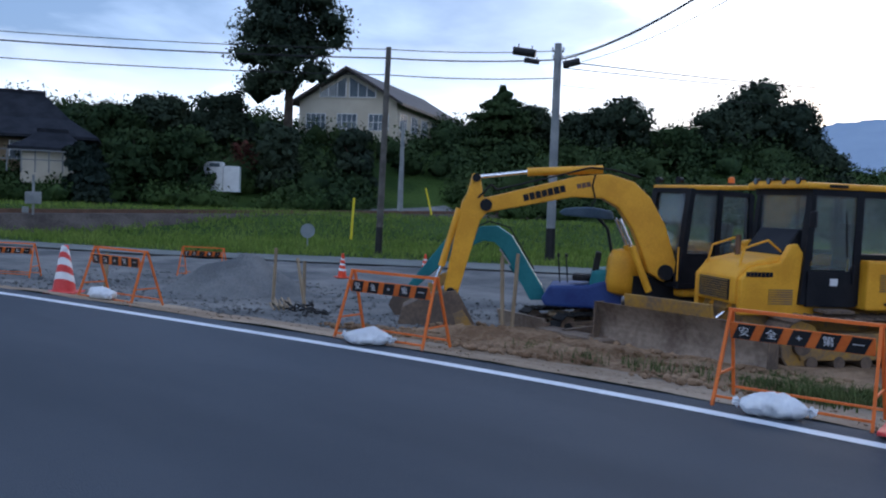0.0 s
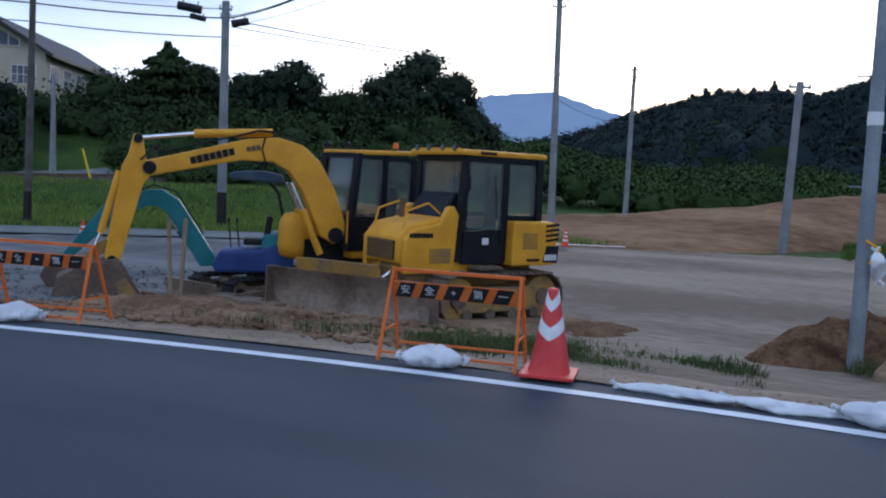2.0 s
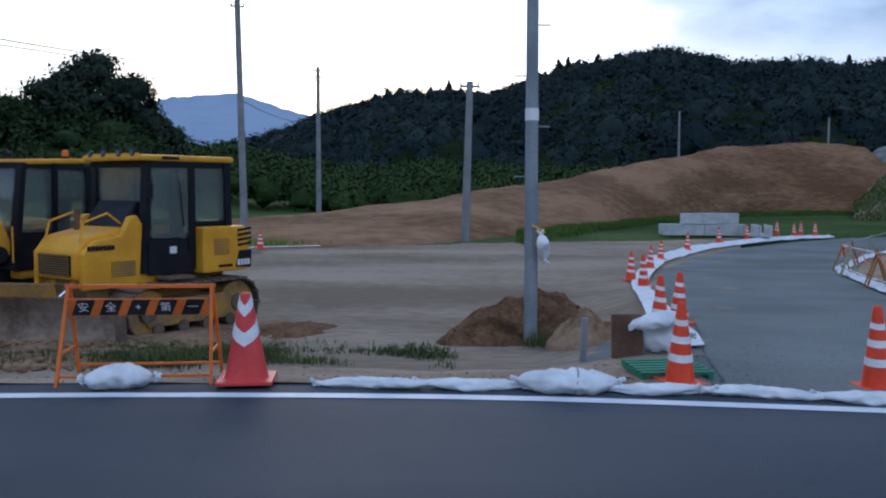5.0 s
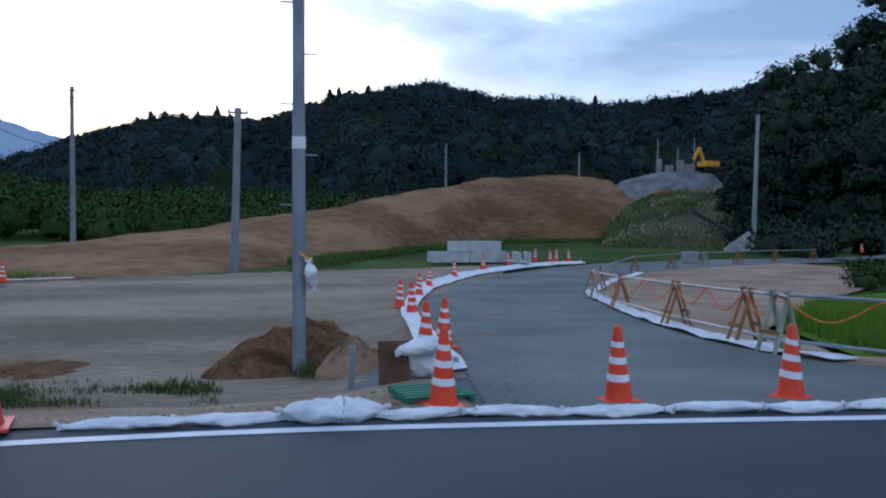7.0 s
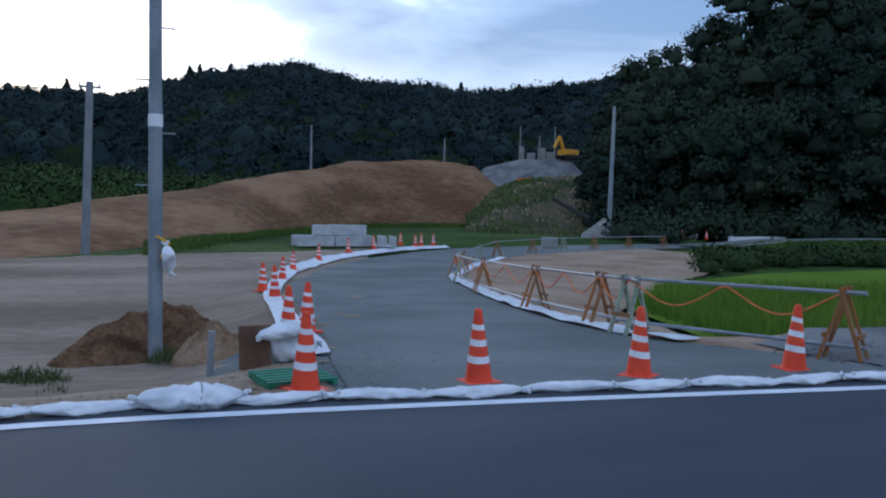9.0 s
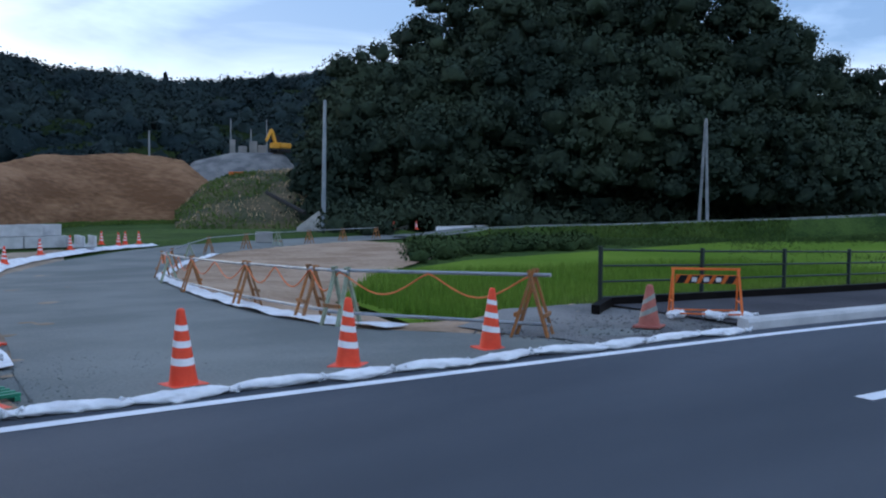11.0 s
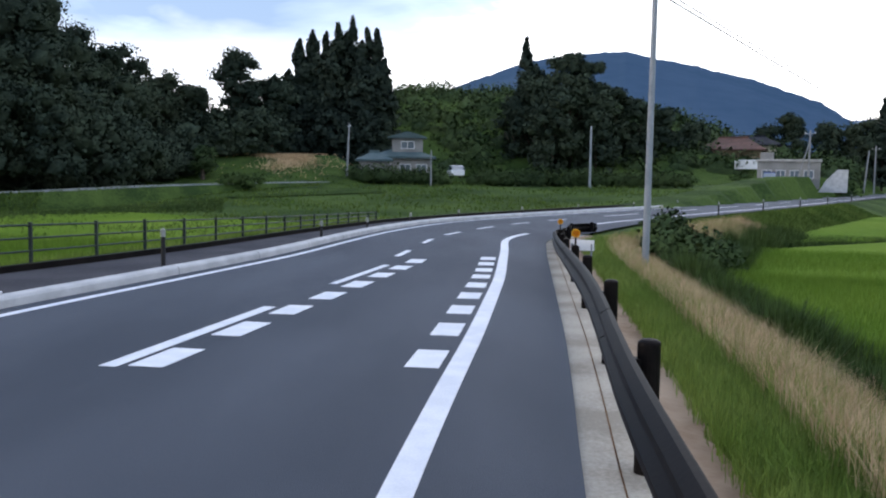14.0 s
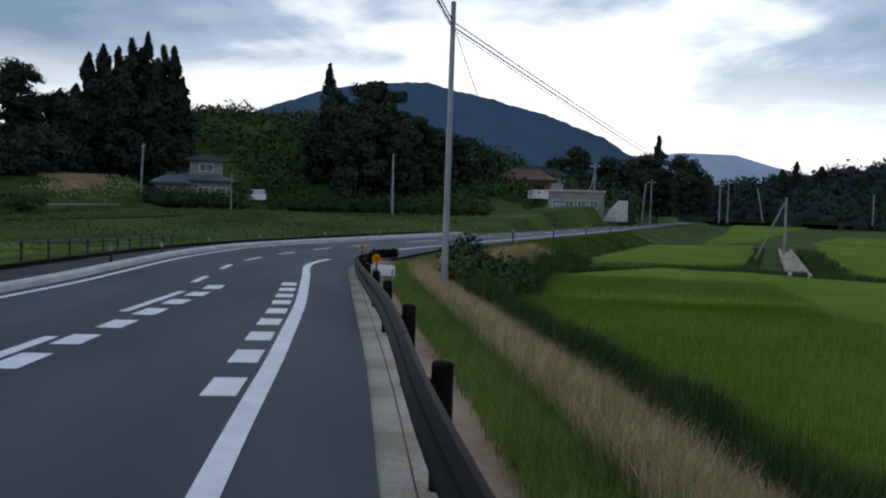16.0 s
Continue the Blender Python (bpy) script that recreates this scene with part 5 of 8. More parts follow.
pl("utility_pole", "weathered wooden telephone pole behind the lane", -46.4, 37, -3.72, 9.58, -46.2, 0.15, 0.11, "darkwood", band=(0.0, 0.13, M["black"]))
pB = pl("utility_pole", "tall concrete power pole with dark switch gear", -35.15, 37, -3.87, 10.2, -35.25, 0.20, 0.15, "pole", arms=((0.965, 0.5, 0.6, 0.08), (0.93, 0.4, 0.6, 0.08)), band=(0.0, 0.16, M["black"]))
pl("utility_pole", "concrete pole beyond the railway", -45.0, 58, -0.5, 4.96, None, 0.2, 0.1, "pole")
pl("utility_pole", "tall concrete pole behind the parked machines", -13.75, 46, -2.4, 12.6, -14.05, 0.19, 0.14, "pole", arms=((0.93, 1.0, 0.3, 0.08), (0.90, 0.7, 0.3, 0.08)))
pl("utility_pole", "concrete power pole behind the earth bank", -8.95, 75, -1.9, 7.62, None, 0.24, 0.15, "pole", arms=((0.975, 0.9, 0.3, 0.1), (0.93, 0.6, 0.3, 0.1)))
pl("utility_pole", "leaning concrete pole at the earth yard's edge", 0.55, 40, -3.65, 6.80, 0.82, 0.19, 0.15, "pole", arms=((0.97, 0.9, 0.2, 0.1),))
pl("utility_pole", "slim steel pole where the side road bends", 33.8, 70, -2.11, 6.40, 33.92, 0.20, 0.13, "steel")
pl("utility_pole", "thin far pole behind the earth bank", 14.3, 105, 1.6, 4.8, None, 0.14, 0.1, "pole")
pl("utility_pole", "thin far pole behind the earth bank", 23.0, 120, 2.4, 4.2, None, 0.14, 0.1, "pole")
pl("utility_pole", "concrete pole of a pair leaning together", 58.6, 72, -2.07, 5.19, 58.38, 0.14, 0.09, "pole")
pl("utility_pole", "concrete stay pole of a pair leaning together", 58.05, 73, -1.6, 5.10, 58.33, 0.14, 0.09, "pole")
pl("marker_pole", "short white post by the lane", 63.8, 110, -1.1, 0.65, 64.0, 0.16, 0.14, "whitepaint", group="")
pl("utility_pole", "concrete pole near the farmhouse", 81.8, 100, 0.1, 3.56, 81.95, 0.14, 0.09, "pole", arms=((0.93, 1.2, 0.4, 0.1),))
pl("utility_pole", "thin pole in front of the farmhouse", 87.3, 95, -0.2, 1.9, None, 0.1, 0.07, "pole")
pl("utility_pole", "slim steel pole in the meadow", 97.65, 95, -0.2, 3.56, None, 0.15, 0.1, "steel")
zr_ = H_el(-6.28, 19.5)
pR = make_pole("utility_pole", "slim galvanised steel pole on the grass bank", P(101.37, 19.5, zr_), P(101.47, 19.5, H_el(13.2, 19.5)), 0.082, 0.055, M["steel"], pegs=6)
pl("utility_pole", "concrete pole by the concrete building", 110.8, 120, -0.7, 3.26, None, 0.15, 0.1, "pole", arms=((0.95, 1.4, 0.8, 0.1),))
pl("utility_pole", "leaning stay pole by the concrete building", 109.9, 120, -0.5, 2.6, 110.8, 0.1, 0.07, "pole")
pl("utility_pole", "concrete pole along the far road", 113.85, 150, -0.35, 2.05, 114.05, 0.15, 0.1, "pole")
pl("utility_pole", "concrete pole along the far road", 114.4, 160, -0.35, 2.32, None, 0.15, 0.1, "pole", arms=((0.93, 1.4, 0.8, 0.1),))
pl("utility_pole", "concrete pole along the far road", 118.6, 220, -0.2, 2.15, None, 0.2, 0.13, "pole", arms=((0.93, 1.8, 0.8, 0.12),))
pl("utility_pole", "concrete pole along the far road", 119.1, 230, -0.2, 2.2, None, 0.2, 0.13, "pole")
pl("utility_pole", "pole at the field bank", 122.5, 60, -1.77, 1.35, None, 0.09, 0.07, "pole")
pl("utility_pole", "slanting stay pole at the field bank", 120.5, 60, -3.0, 1.0, 122.4, 0.07, 0.06, "pole")
pl("utility_pole", "pole beyond the field bank", 121.2, 200, -0.1, 1.9, 120.8, 0.15, 0.12, "pole")
pl("utility_pole", "far pole across the rice fields", 127.3, 180, -0.1, 1.6, None, 0.12, 0.09, "pole")


def cable(a, b, sag=0.4, r=0.012, label="thin black overhead cable between poles", n=20):
    c = thing("overhead_cable", label, "cable", None, "overhead cables")
    cu = bmesh.new()
    way = (Vector(b) - Vector(a)).normalized()
    e1 = way.cross(Vector((0, 0, 1))).normalized()
    e2 = e1.cross(way)
    prev = None
    for k in range(n + 1):
        u = k / n
        q = Vector(a).lerp(Vector(b), u) - Vector((0, 0, sag * 4 * u * (1 - u)))
        ring = [cu.verts.new(q + e1 * (r * math.cos(1.2566 * j)) + e2 * (r * math.sin(1.2566 * j))) for j in range(5)]
        if prev is not None:
            for j in range(5):
                cu.faces.new((prev[j], prev[(j + 1) % 5], ring[(j + 1) % 5], ring[j]))
        prev = ring
    part("wire", cu, M["wire"], c)


def E(az, el, dist):
    return P(az, dist, H_el(el, dist))


for el_a, el_b, el_l, rr in ((9.45, 9.75, 8.65, 0.018), (8.9, 9.2, 8.2, 0.03), (7.85, 8.05, 7.3, 0.022)):
    cable(E(-46.25, el_a, 37), E(-35.2, el_b, 37), 0.1, rr)
    cable(E(-80, el_l - 0.5, 42), E(-46.25, el_a, 37), 0.25, rr)
for el_a, rr in ((9.25, 0.03), (9.35, 0.016)):
    cable(E(-34.9, el_a, 36.8), E(-18, 19.0, 21), 0.6, rr)
cable(E(-34.9, 8.8, 36.8), E(-17, 17.5, 24), 0.6, 0.010)
for el_b, az_b, el_c, az_c, rr in ((9.1, -34.9, 6.8, -9.0, 0.026), (8.7, -34.9, 6.7, -9.0, 0.020), (7.6, -34.9, 5.9, -9.0, 0.010)):
    cable(E(az_b, el_b, 37), E(az_c, el_c, 75), 0.35, rr)
    cable(E(az_c, el_c, 75), E(0.75, el_c - 0.55, 40), 0.25, rr)
cable(E(-14.0, 6.0, 46), E(-9.0, 5.2, 75), 0.2, 0.02)
cable(E(-14.0, 5.5, 46), E(-9.0, 4.2, 75), 0.5, 0.02)
for k, (ea, eb, rr) in enumerate(((12.0, 2.0, 0.014), (11.7, 1.8, 0.018), (11.5, 1.6, 0.008))):
    cable(E(101.45, ea, 19.5), E(118.7, eb, 210), 1.0, rr, n=40)
    cable(E(101.45, ea, 19.5), E(40 if k else 44, 60, 14), 0.6, rr)
cable(E(101.45, 11.9, 19.5), E(103.2, 7.4, 19.8), 0.02, 0.008, "thin stay wire hanging from the steel pole")
g = pB
for az, el, w_, h_ in ((-37.4, 9.62, 0.95, 0.34), (-36.9, 9.08, 0.62, 0.22), (-34.35, 9.0, 0.7, 0.30)):
    u = thing("switch_box", "dark cylindrical switch gear hung on the cables", "switch gear", Matrix.Translation(E(az, el, 36.8)) @ pose(0, 0, 0, 0, 8 if az < -35 else -14, 30), "switch gear")
    bm = bmesh.new(); rod(bm, (-w_ / 2, 0, 0), (w_ / 2, 0, 0), h_ / 2, h_ / 2, 14); part("drum", bm, M["black"], u)
    bm = bmesh.new(); bar(bm, (-w_ * 0.3, 0, 0), (-w_ * 0.3, 0, h_ * 0.9), 0.04, 0.04); bar(bm, (w_ * 0.3, 0, 0), (w_ * 0.3, 0, h_ * 0.9), 0.04, 0.04); part("hanger", bm, M["black"], u)


# ---- parked machines ----
def plate(bm, pts, y0, y1, bevel=0.0):
    """An outline in the local xz plane between two y values."""
    prism(bm, pts, abs(y1 - y0), pose(0, (y0 + y1) / 2, 0), bevel)


def crawler(parent, y, length, hgt, width, n, shoe_m, frame_m, x0=0.0):
    """A crawler track: shoes round two wheels, with a roller frame inside."""
    r = hgt / 2
    straight = length - hgt
    total = 2 * straight + 2 * math.pi * r
    bm = bmesh.new()
    plate(bm, [(x0 - straight / 2, hgt * 0.22), (x0 + straight / 2, hgt * 0.22), (x0 + straight / 2 + 0.1, hgt * 0.5), (x0 + straight / 2, hgt * 0.72), (x0 - straight / 2, hgt * 0.72), (x0 - straight / 2 - 0.1, hgt * 0.5)], y - width * 0.36, y + width * 0.36, 0.02)
    fr = part("track_frame", bm, frame_m, parent)
    for sx in (-1, 1):
        bm = bmesh.new(); rod(bm, (x0 + sx * straight / 2, y - width * 0.30, r), (x0 + sx * straight / 2, y + width * 0.30, r), r * 0.86, r * 0.86, 22)
        w_ = part("wheel", bm, frame_m, parent)
        bm = bmesh.new(); rod(bm, (x0 + sx * straight / 2, y - width * 0.42, r), (x0 + sx * straight / 2, y + width * 0.42, r), r * 0.36, r * 0.36, 14); part("hub", bm, shoe_m, w_)
    for k_ in range(4):
        xx = x0 + straight * (k_ / 3 - 0.5) * 0.8
        bm = bmesh.new(); rod(bm, (xx, y - width * 0.40, hgt * 0.18), (xx, y + width * 0.40, hgt * 0.18), hgt * 0.12, hgt * 0.12, 12); part("roller", bm, shoe_m, parent)
    me = None
    for k_ in range(n):
        s_ = total * k_ / n
        if s_ < straight:
            x, z, a = x0 - straight / 2 + s_, 0.0, 0
        elif s_ < straight + math.pi * r:
            t_ = (s_ - straight) / r
            x, z, a = x0 + straight / 2 + r * math.sin(t_), r - r * math.cos(t_), -math.degrees(t_)
        elif s_ < 2 * straight + math.pi * r:
            x, z, a = x0 + straight / 2 - (s_ - straight - math.pi * r), hgt, 180
        else:
            t_ = (s_ - 2 * straight - math.pi * r) / r
            x, z, a = x0 - straight / 2 - r * math.sin(t_), r + r * math.cos(t_), 180 - math.degrees(t_)
        if me is None:
            bm = bmesh.new()
            L_ = total / n * 0.92
            box(bm, (L_, width, 0.022), (0, 0, 0.011))
            box(bm, (0.02, width, 0.04), (-L_ * 0.4, 0, -0.008))
            box(bm, (L_ * 0.7, width * 0.3, 0.05), (0, 0, 0.04))
            me = bpy.data.meshes.new("track_shoe"); bm.to_mesh(me); bm.free(); me.materials.append(shoe_m)
        o = new("track_shoe", me)
        o.parent = parent
        o.matrix_basis = pose(x, y, z + (0.012 if a == 0 else 0), 0, a, 0)


def bars_text(parent, m, w, h, n, material, name="lettering", label="dark maker's lettering"):
    """Unlettered marks of a word's size."""
    bm = bmesh.new()
    for k_ in range(n):
        box(bm, (w / n * 0.86, 0.006, h * (1 if k_ % 3 else 0.92)), (-w / 2 + w * (k_ + 0.5) / n, 0, 0))
    bm.transform(m)
    part(name, bm, material, parent, label)


def slab(parent, name, material, pts, y0, y1, bevel=0.02, label=""):
    bm = bmesh.new(); plate(bm, pts, y0, y1, bevel)
    return part(name, bm, material, parent, label)


M["cabglass"] = glass("cab_window_glass", (0.70, 0.78, 0.78), 0.03, 0.90)

# the bulldozer: x forward, y to its left
bd_ = thing("bulldozer", "yellow bulldozer with a dark cab and muddy blade", "bulldozer", pose(-5.49, 13.90, -0.705, 0, 0, -124))
for sy in (-0.86, 0.86):
    crawler(bd_, sy, 2.6, 0.82, 0.56, 34, M["mud"], M["yellow_dirty"], -0.62)
slab(bd_, "belly", M["yellow_dirty"], [(-1.7, 0.5), (0.85, 0.5), (1.0, 0.85), (0.95, 1.0), (-1.7, 1.0)], -0.5, 0.5, 0.03)
slab(bd_, "hood", M["yellow"], [(0.0, 0.95), (1.12, 0.95), (1.12, 1.36), (0.95, 1.58), (0.0, 1.78)], -0.56, 0.56, 0.05)
slab(bd_, "side_panel", M["yellow"], [(-0.40, 0.80), (1.08, 0.80), (1.08, 1.34), (0.90, 1.52), (0.42, 1.60), (0.26, 1.88), (0.14, 1.90), (-0.05, 1.62), (-0.30, 0.95)], 0.54, 0.66, 0.03, "yellow engine side panel with vents")
slab(bd_, "side_panel", M["yellow"], [(-0.40, 0.80), (1.08, 0.80), (1.08, 1.34), (0.90, 1.52), (0.42, 1.60), (0.26, 1.88), (0.14, 1.90), (-0.05, 1.62), (-0.30, 0.95)], -0.66, -0.54, 0.03)
bm = bmesh.new()
for k_ in range(7):
    box(bm, (0.42, 0.012, 0.022), (0.40, 0.668, 0.98 + 0.035 * k_))
part("vent", bm, M["yellow_dirty"], bd_, "slotted engine vent")
slab(bd_, "grille", M["cab"], [(1.10, 1.0), (1.14, 1.0), (1.14, 1.32), (1.10, 1.32)], -0.42, 0.42, 0.01)
bm = bmesh.new()
for k_ in range(9):
    box(bm, (0.02, 0.8, 0.012), (1.145, 0, 1.02 + 0.035 * k_))
part("grille_bar", bm, M["yellow_dirty"], bd_)
bars_text(bd_, pose(0.78, 0.668, 1.42, 0, 0, 180), 0.46, 0.075, 7, M["cab"])
# nose handrails
for sy in (-0.45, 0.45):
    bm = bmesh.new()
    pts_ = [(1.00, sy, 1.48), (0.92, sy, 1.80), (0.52, sy, 1.93), (0.28, sy, 1.76)]
    for a, b in zip(pts_, pts_[1:]):
        rod(bm, a, b, 0.018, 0.018, 8)
    part("grab_rail", bm, M["yellow"], bd_)
bm = bmesh.new(); rod(bm, (0.55, -0.3, 1.6), (0.55, -0.3, 1.98), 0.045, 0.045, 12); part("exhaust", bm, M["rust"], bd_)
# dark sloping deck in front of the cab
slab(bd_, "cowl", M["cab"], [(-0.05, 1.55), (0.36, 1.66), (0.02, 2.12), (-0.12, 2.12)], -0.50, 0.50, 0.03)
# the cab: frame posts with glass between
cabz0, cabz1 = 0.98, 2.74
bm = bmesh.new()
xa, xb, xm = 0.0, -1.62, -0.86
for sy in (-0.68, 0.68):
    bar(bm, (xa + 0.05, sy * 0.96, cabz0), (xa - 0.08, sy * 0.94, cabz1), 0.13, 0.12)
    bar(bm, (xm, sy, cabz0), (xm, sy, cabz1), 0.13, 0.11)
    bar(bm, (xb, sy, cabz0), (xb + 0.04, sy, cabz1), 0.17, 0.13)
    bar(bm, (xa, sy, cabz1 - 0.05), (xb, sy, cabz1 - 0.05), 0.10, 0.10)
    bar(bm, (xm, sy, 1.72), (xb, sy, 1.72), 0.08, 0.10)
for xx in (xa - 0.06, xb + 0.03):
    bar(bm, (xx, -0.68, cabz1 - 0.05), (xx, 0.68, cabz1 - 0.05), 0.10, 0.10)
    bar(bm, (xx, -0.68, 1.70), (xx, 0.68, 1.70), 0.08, 0.10)
cabf = part("cab_frame", bm, M["cab"], bd_)
for sy in (-0.70, 0.70):
    s_ = 1 if sy > 0 else -1
    slab(bd_, "cab_side", M["cab"], [(xm, 0.98), (xb, 0.98), (xb, 1.72), (xm, 1.72)], sy - 0.02, sy + 0.02, 0.0)
    d_ = slab(bd_, "door", M["cab"], [(xa, 0.95), (xm - 0.02, 0.95), (xm - 0.02, 1.50), (xa + 0.0, 1.50)], sy - 0.02 * s_, sy + 0.045 * s_, 0.01, "dark cab door with a tall window")
    bm = bmesh.new(); box(bm, (0.70, 0.016, 1.12), ((xa + xm) / 2, sy + 0.012 * s_, 2.08)); part("door_glass", bm, M["cabglass"], d_)
    bm = bmesh.new(); box(bm, (0.04, 0.05, 0.30), (xm + 0.08, sy + 0.06 * s_, 1.45), bevel=0.01); part("handle", bm, M["cab"], d_)
    bm = bmesh.new(); box(bm, (0.13, 0.012, 0.11), (xa - 0.45, sy + 0.055 * s_, 1.33)); part("sticker", bm, M["reflect"], d_, "pale warning sticker")
    bm = bmesh.new(); box(bm, (0.62, 0.016, 0.86), ((xm + xb) / 2, sy + 0.01 * s_, 2.22)); part("window", bm, M["cabglass"], bd_)
    bm = bmesh.new(); rod(bm, (xa - 0.62, sy + 0.03 * s_, 2.42), (xa - 0.68, sy + 0.03 * s_, 1.72), 0.012, 0.012, 6); part("wiper", bm, M["black"], d_)
bm = bmesh.new(); box(bm, (0.016, 1.24, 0.92), (xa - 0.04, 0, 2.20)); part("windscreen", bm, M["cabglass"], bd_)
bm = bmesh.new(); box(bm, (0.016, 1.24, 0.86), (xb + 0.02, 0, 2.22)); part("rear_window", bm, M["cabglass"], bd_)
bm = bmesh.new(); box(bm, (0.50, 0.5, 0.14), (-1.0, 0, 1.45), bevel=0.04); box(bm, (0.16, 0.5, 0.75), (-1.25, 0, 1.85), (0, -8, 0), 0.05); part("driver_seat", bm, M["rubber"], bd_)
bm = bmesh.new(); box(bm, (1.86, 1.54, 0.10), (-0.80, 0, 2.79), bevel=0.04); part("roof", bm, M["yellow"], bd_)
bars_text(bd_, pose(-0.42, 0.775, 2.79, 0, 0, 180), 0.34, 0.05, 7, M["cab"])
for sy in (-0.55, -0.2, 0.2, 0.55):
    bm = bmesh.new(); rod(bm, (0.06, sy, 2.86), (0.14, sy, 2.86), 0.045, 0.055, 12); lamp_ = part("work_lamp", bm, M["cab"], bd_, "round dark work lamp")
    bm = bmesh.new(); rod(bm, (0.138, sy, 2.86), (0.144, sy, 2.86), 0.045, 0.045, 12); part("lens", bm, M["window"], lamp_)
bm = bmesh.new(); bar(bm, (0.1, -0.66, 2.84), (0.1, 0.66, 2.84), 0.04, 0.04); part("lamp_rail", bm, M["yellow"], bd_)
# rear tank and side boxes
slab(bd_, "rear_box", M["yellow"], [(-0.92, 0.92), (-1.86, 0.92), (-1.94, 1.0), (-1.90, 1.62), (-1.82, 1.68), (-0.92, 1.68)], 0.40, 0.92, 0.04, "yellow rear box with a vent and dark striped corner")
slab(bd_, "rear_box", M["yellow"], [(-0.92, 0.92), (-1.86, 0.92), (-1.94, 1.0), (-1.90, 1.62), (-1.82, 1.68), (-0.92, 1.68)], -0.92, -0.40, 0.04)
slab(bd_, "fuel_tank", M["cab"], [(-1.66, 0.92), (-2.0, 0.95), (-1.98, 1.60), (-1.66, 1.66)], -0.41, 0.41, 0.03)
for k_ in range(4):
    bm = bmesh.new(); box(bm, (0.30, 0.010, 0.045), (-1.80, 0.925, 1.62 - 0.085 * k_), (0, 6, 0)); part("stripe", bm, M["cab"], bd_, "dark decal stripe")
bm = bmesh.new(); prism(bm, [(-1.60, 0.98), (-1.93, 0.96), (-1.96, 1.26), (-1.68, 1.26)], 0.012, pose(0, 0.926, 0)); cd = part("corner_panel", bm, M["cab"], bd_, "dark corner panel with pale marks")
for k_ in range(4):
    bm = bmesh.new(); box(bm, (0.055, 0.006, 0.10), (-1.66 - 0.072 * k_, 0.935, 1.06)); part("pale_mark", bm, M["reflect"], cd)
bm = bmesh.new()
for k_ in range(8):
    box(bm, (0.32, 0.012, 0.02), (-1.30, 0.925, 1.22 + 0.035 * k_))
part("vent", bm, M["yellow_dirty"], bd_)
bars_text(bd_, pose(-1.38, 0.927, 1.02, 0, 0, 180), 0.30, 0.045, 7, M["cab"])
# mirrors and steps
bm = bmesh.new(); rod(bm, (-0.02, 0.72, 2.35), (0.12, 0.92, 2.38), 0.012, 0.012, 6); box(bm, (0.04, 0.14, 0.24), (0.12, 0.95, 2.28), bevel=0.015); part("mirror", bm, M["cab"], bd_)
bm = bmesh.new(); box(bm, (0.5, 0.30, 0.05), (-0.4, 0.86, 0.90), bevel=0.01); part("step", bm, M["mud"], bd_)
# the blade, angled towards the road, with its push arms
bt = new("blade_assembly"); bt.parent = bd_
bt.matrix_basis = pose(1.78, 0.10, -0.08, 0, 0, 27)
bm = bmesh.new()
nseg = 10
prof_b = [(-0.08 + 0.16 * (2 * k_ / nseg - 1) ** 2, 0.04 + 0.80 * k_ / nseg) for k_ in range(nseg + 1)]
prism(bm, prof_b + [(x - 0.06, z) for x, z in prof_b[::-1]], 3.10)
blade_ = part("blade", bm, M["bladesteel"], bt, "muddy worn steel dozer blade")
bm = bmesh.new(); box(bm, (0.05, 3.12, 0.14), (0.09, 0, 0.09), (0, -18, 0)); part("cutting_edge", bm, M["steel"], bt)
slab(bt, "blade_crest", M["yellow_dirty"], [(-0.02, 0.82), (0.07, 0.82), (0.12, 1.04), (0.04, 1.04)], -0.95, 0.62, 0.01)
for sy in (-1.56, 1.56):
    slab(bt, "blade_cheek", M["mud"], [(-0.2, 0.06), (0.10, 0.06), (0.08, 0.84), (-0.15, 0.84)], sy - 0.015, sy + 0.015, 0.005)
for sy in (-0.42, 0.42):
    bm = bmesh.new(); bar(bm, (0.3, sy, 0.5), (1.48, sy * 0.7, 0.42), 0.14, 0.16); part("push_arm", bm, M["yellow_dirty"], bd_)
    bm = bmesh.new(); rod(bm, (0.85, sy * 0.6, 1.0), (1.0, sy * 0.6, 0.85), 0.05, 0.05, 12); part("lift_cylinder", bm, M["yellow"], bd_)
    bm = bmesh.new(); rod(bm, (1.0, sy * 0.6, 0.85), (1.22, sy * 0.6, 0.7), 0.028, 0.028, 10); part("piston_rod", bm, M["chrome"], bd_)

# the excavator: x towards its bucket, y to its left
UPPER = pose(0.016, -1.22, 0.167, 0, 0, 25.2)
ex = thing("excavator", "yellow excavator with its boom folded and bucket down", "excavator", pose(-7.12, 14.68, -0.80, 0, 0, -137))
for sy in (-1.66, 0.06):
    crawler(ex, sy, 2.5, 0.62, 0.45, 34, M["mud"], M["cab"], -0.1)
bm = bmesh.new(); rod(bm, (0, -0.8, 0.5), (0, -0.8, 0.86), 0.62, 0.62, 24); part("slew_ring", bm, M["cab"], ex)
bm = bmesh.new(); box(bm, (2.1, 1.9, 0.16), (-0.25, 0, 0.78), bevel=0.05); part("deck", bm, M["yellow"], ex)
slab(ex, "counterweight", M["yellow"], [(-1.30, 0.80), (-0.55, 0.80), (-0.55, 1.66), (-1.05, 1.66), (-1.34, 1.45)], -0.95, 0.95, 0.10)
slab(ex, "engine_cover", M["yellow"], [(-0.7, 0.85), (0.85, 0.85), (0.98, 1.05), (0.85, 1.38), (0.2, 1.55), (-0.7, 1.60)], -0.95, -0.30, 0.08)
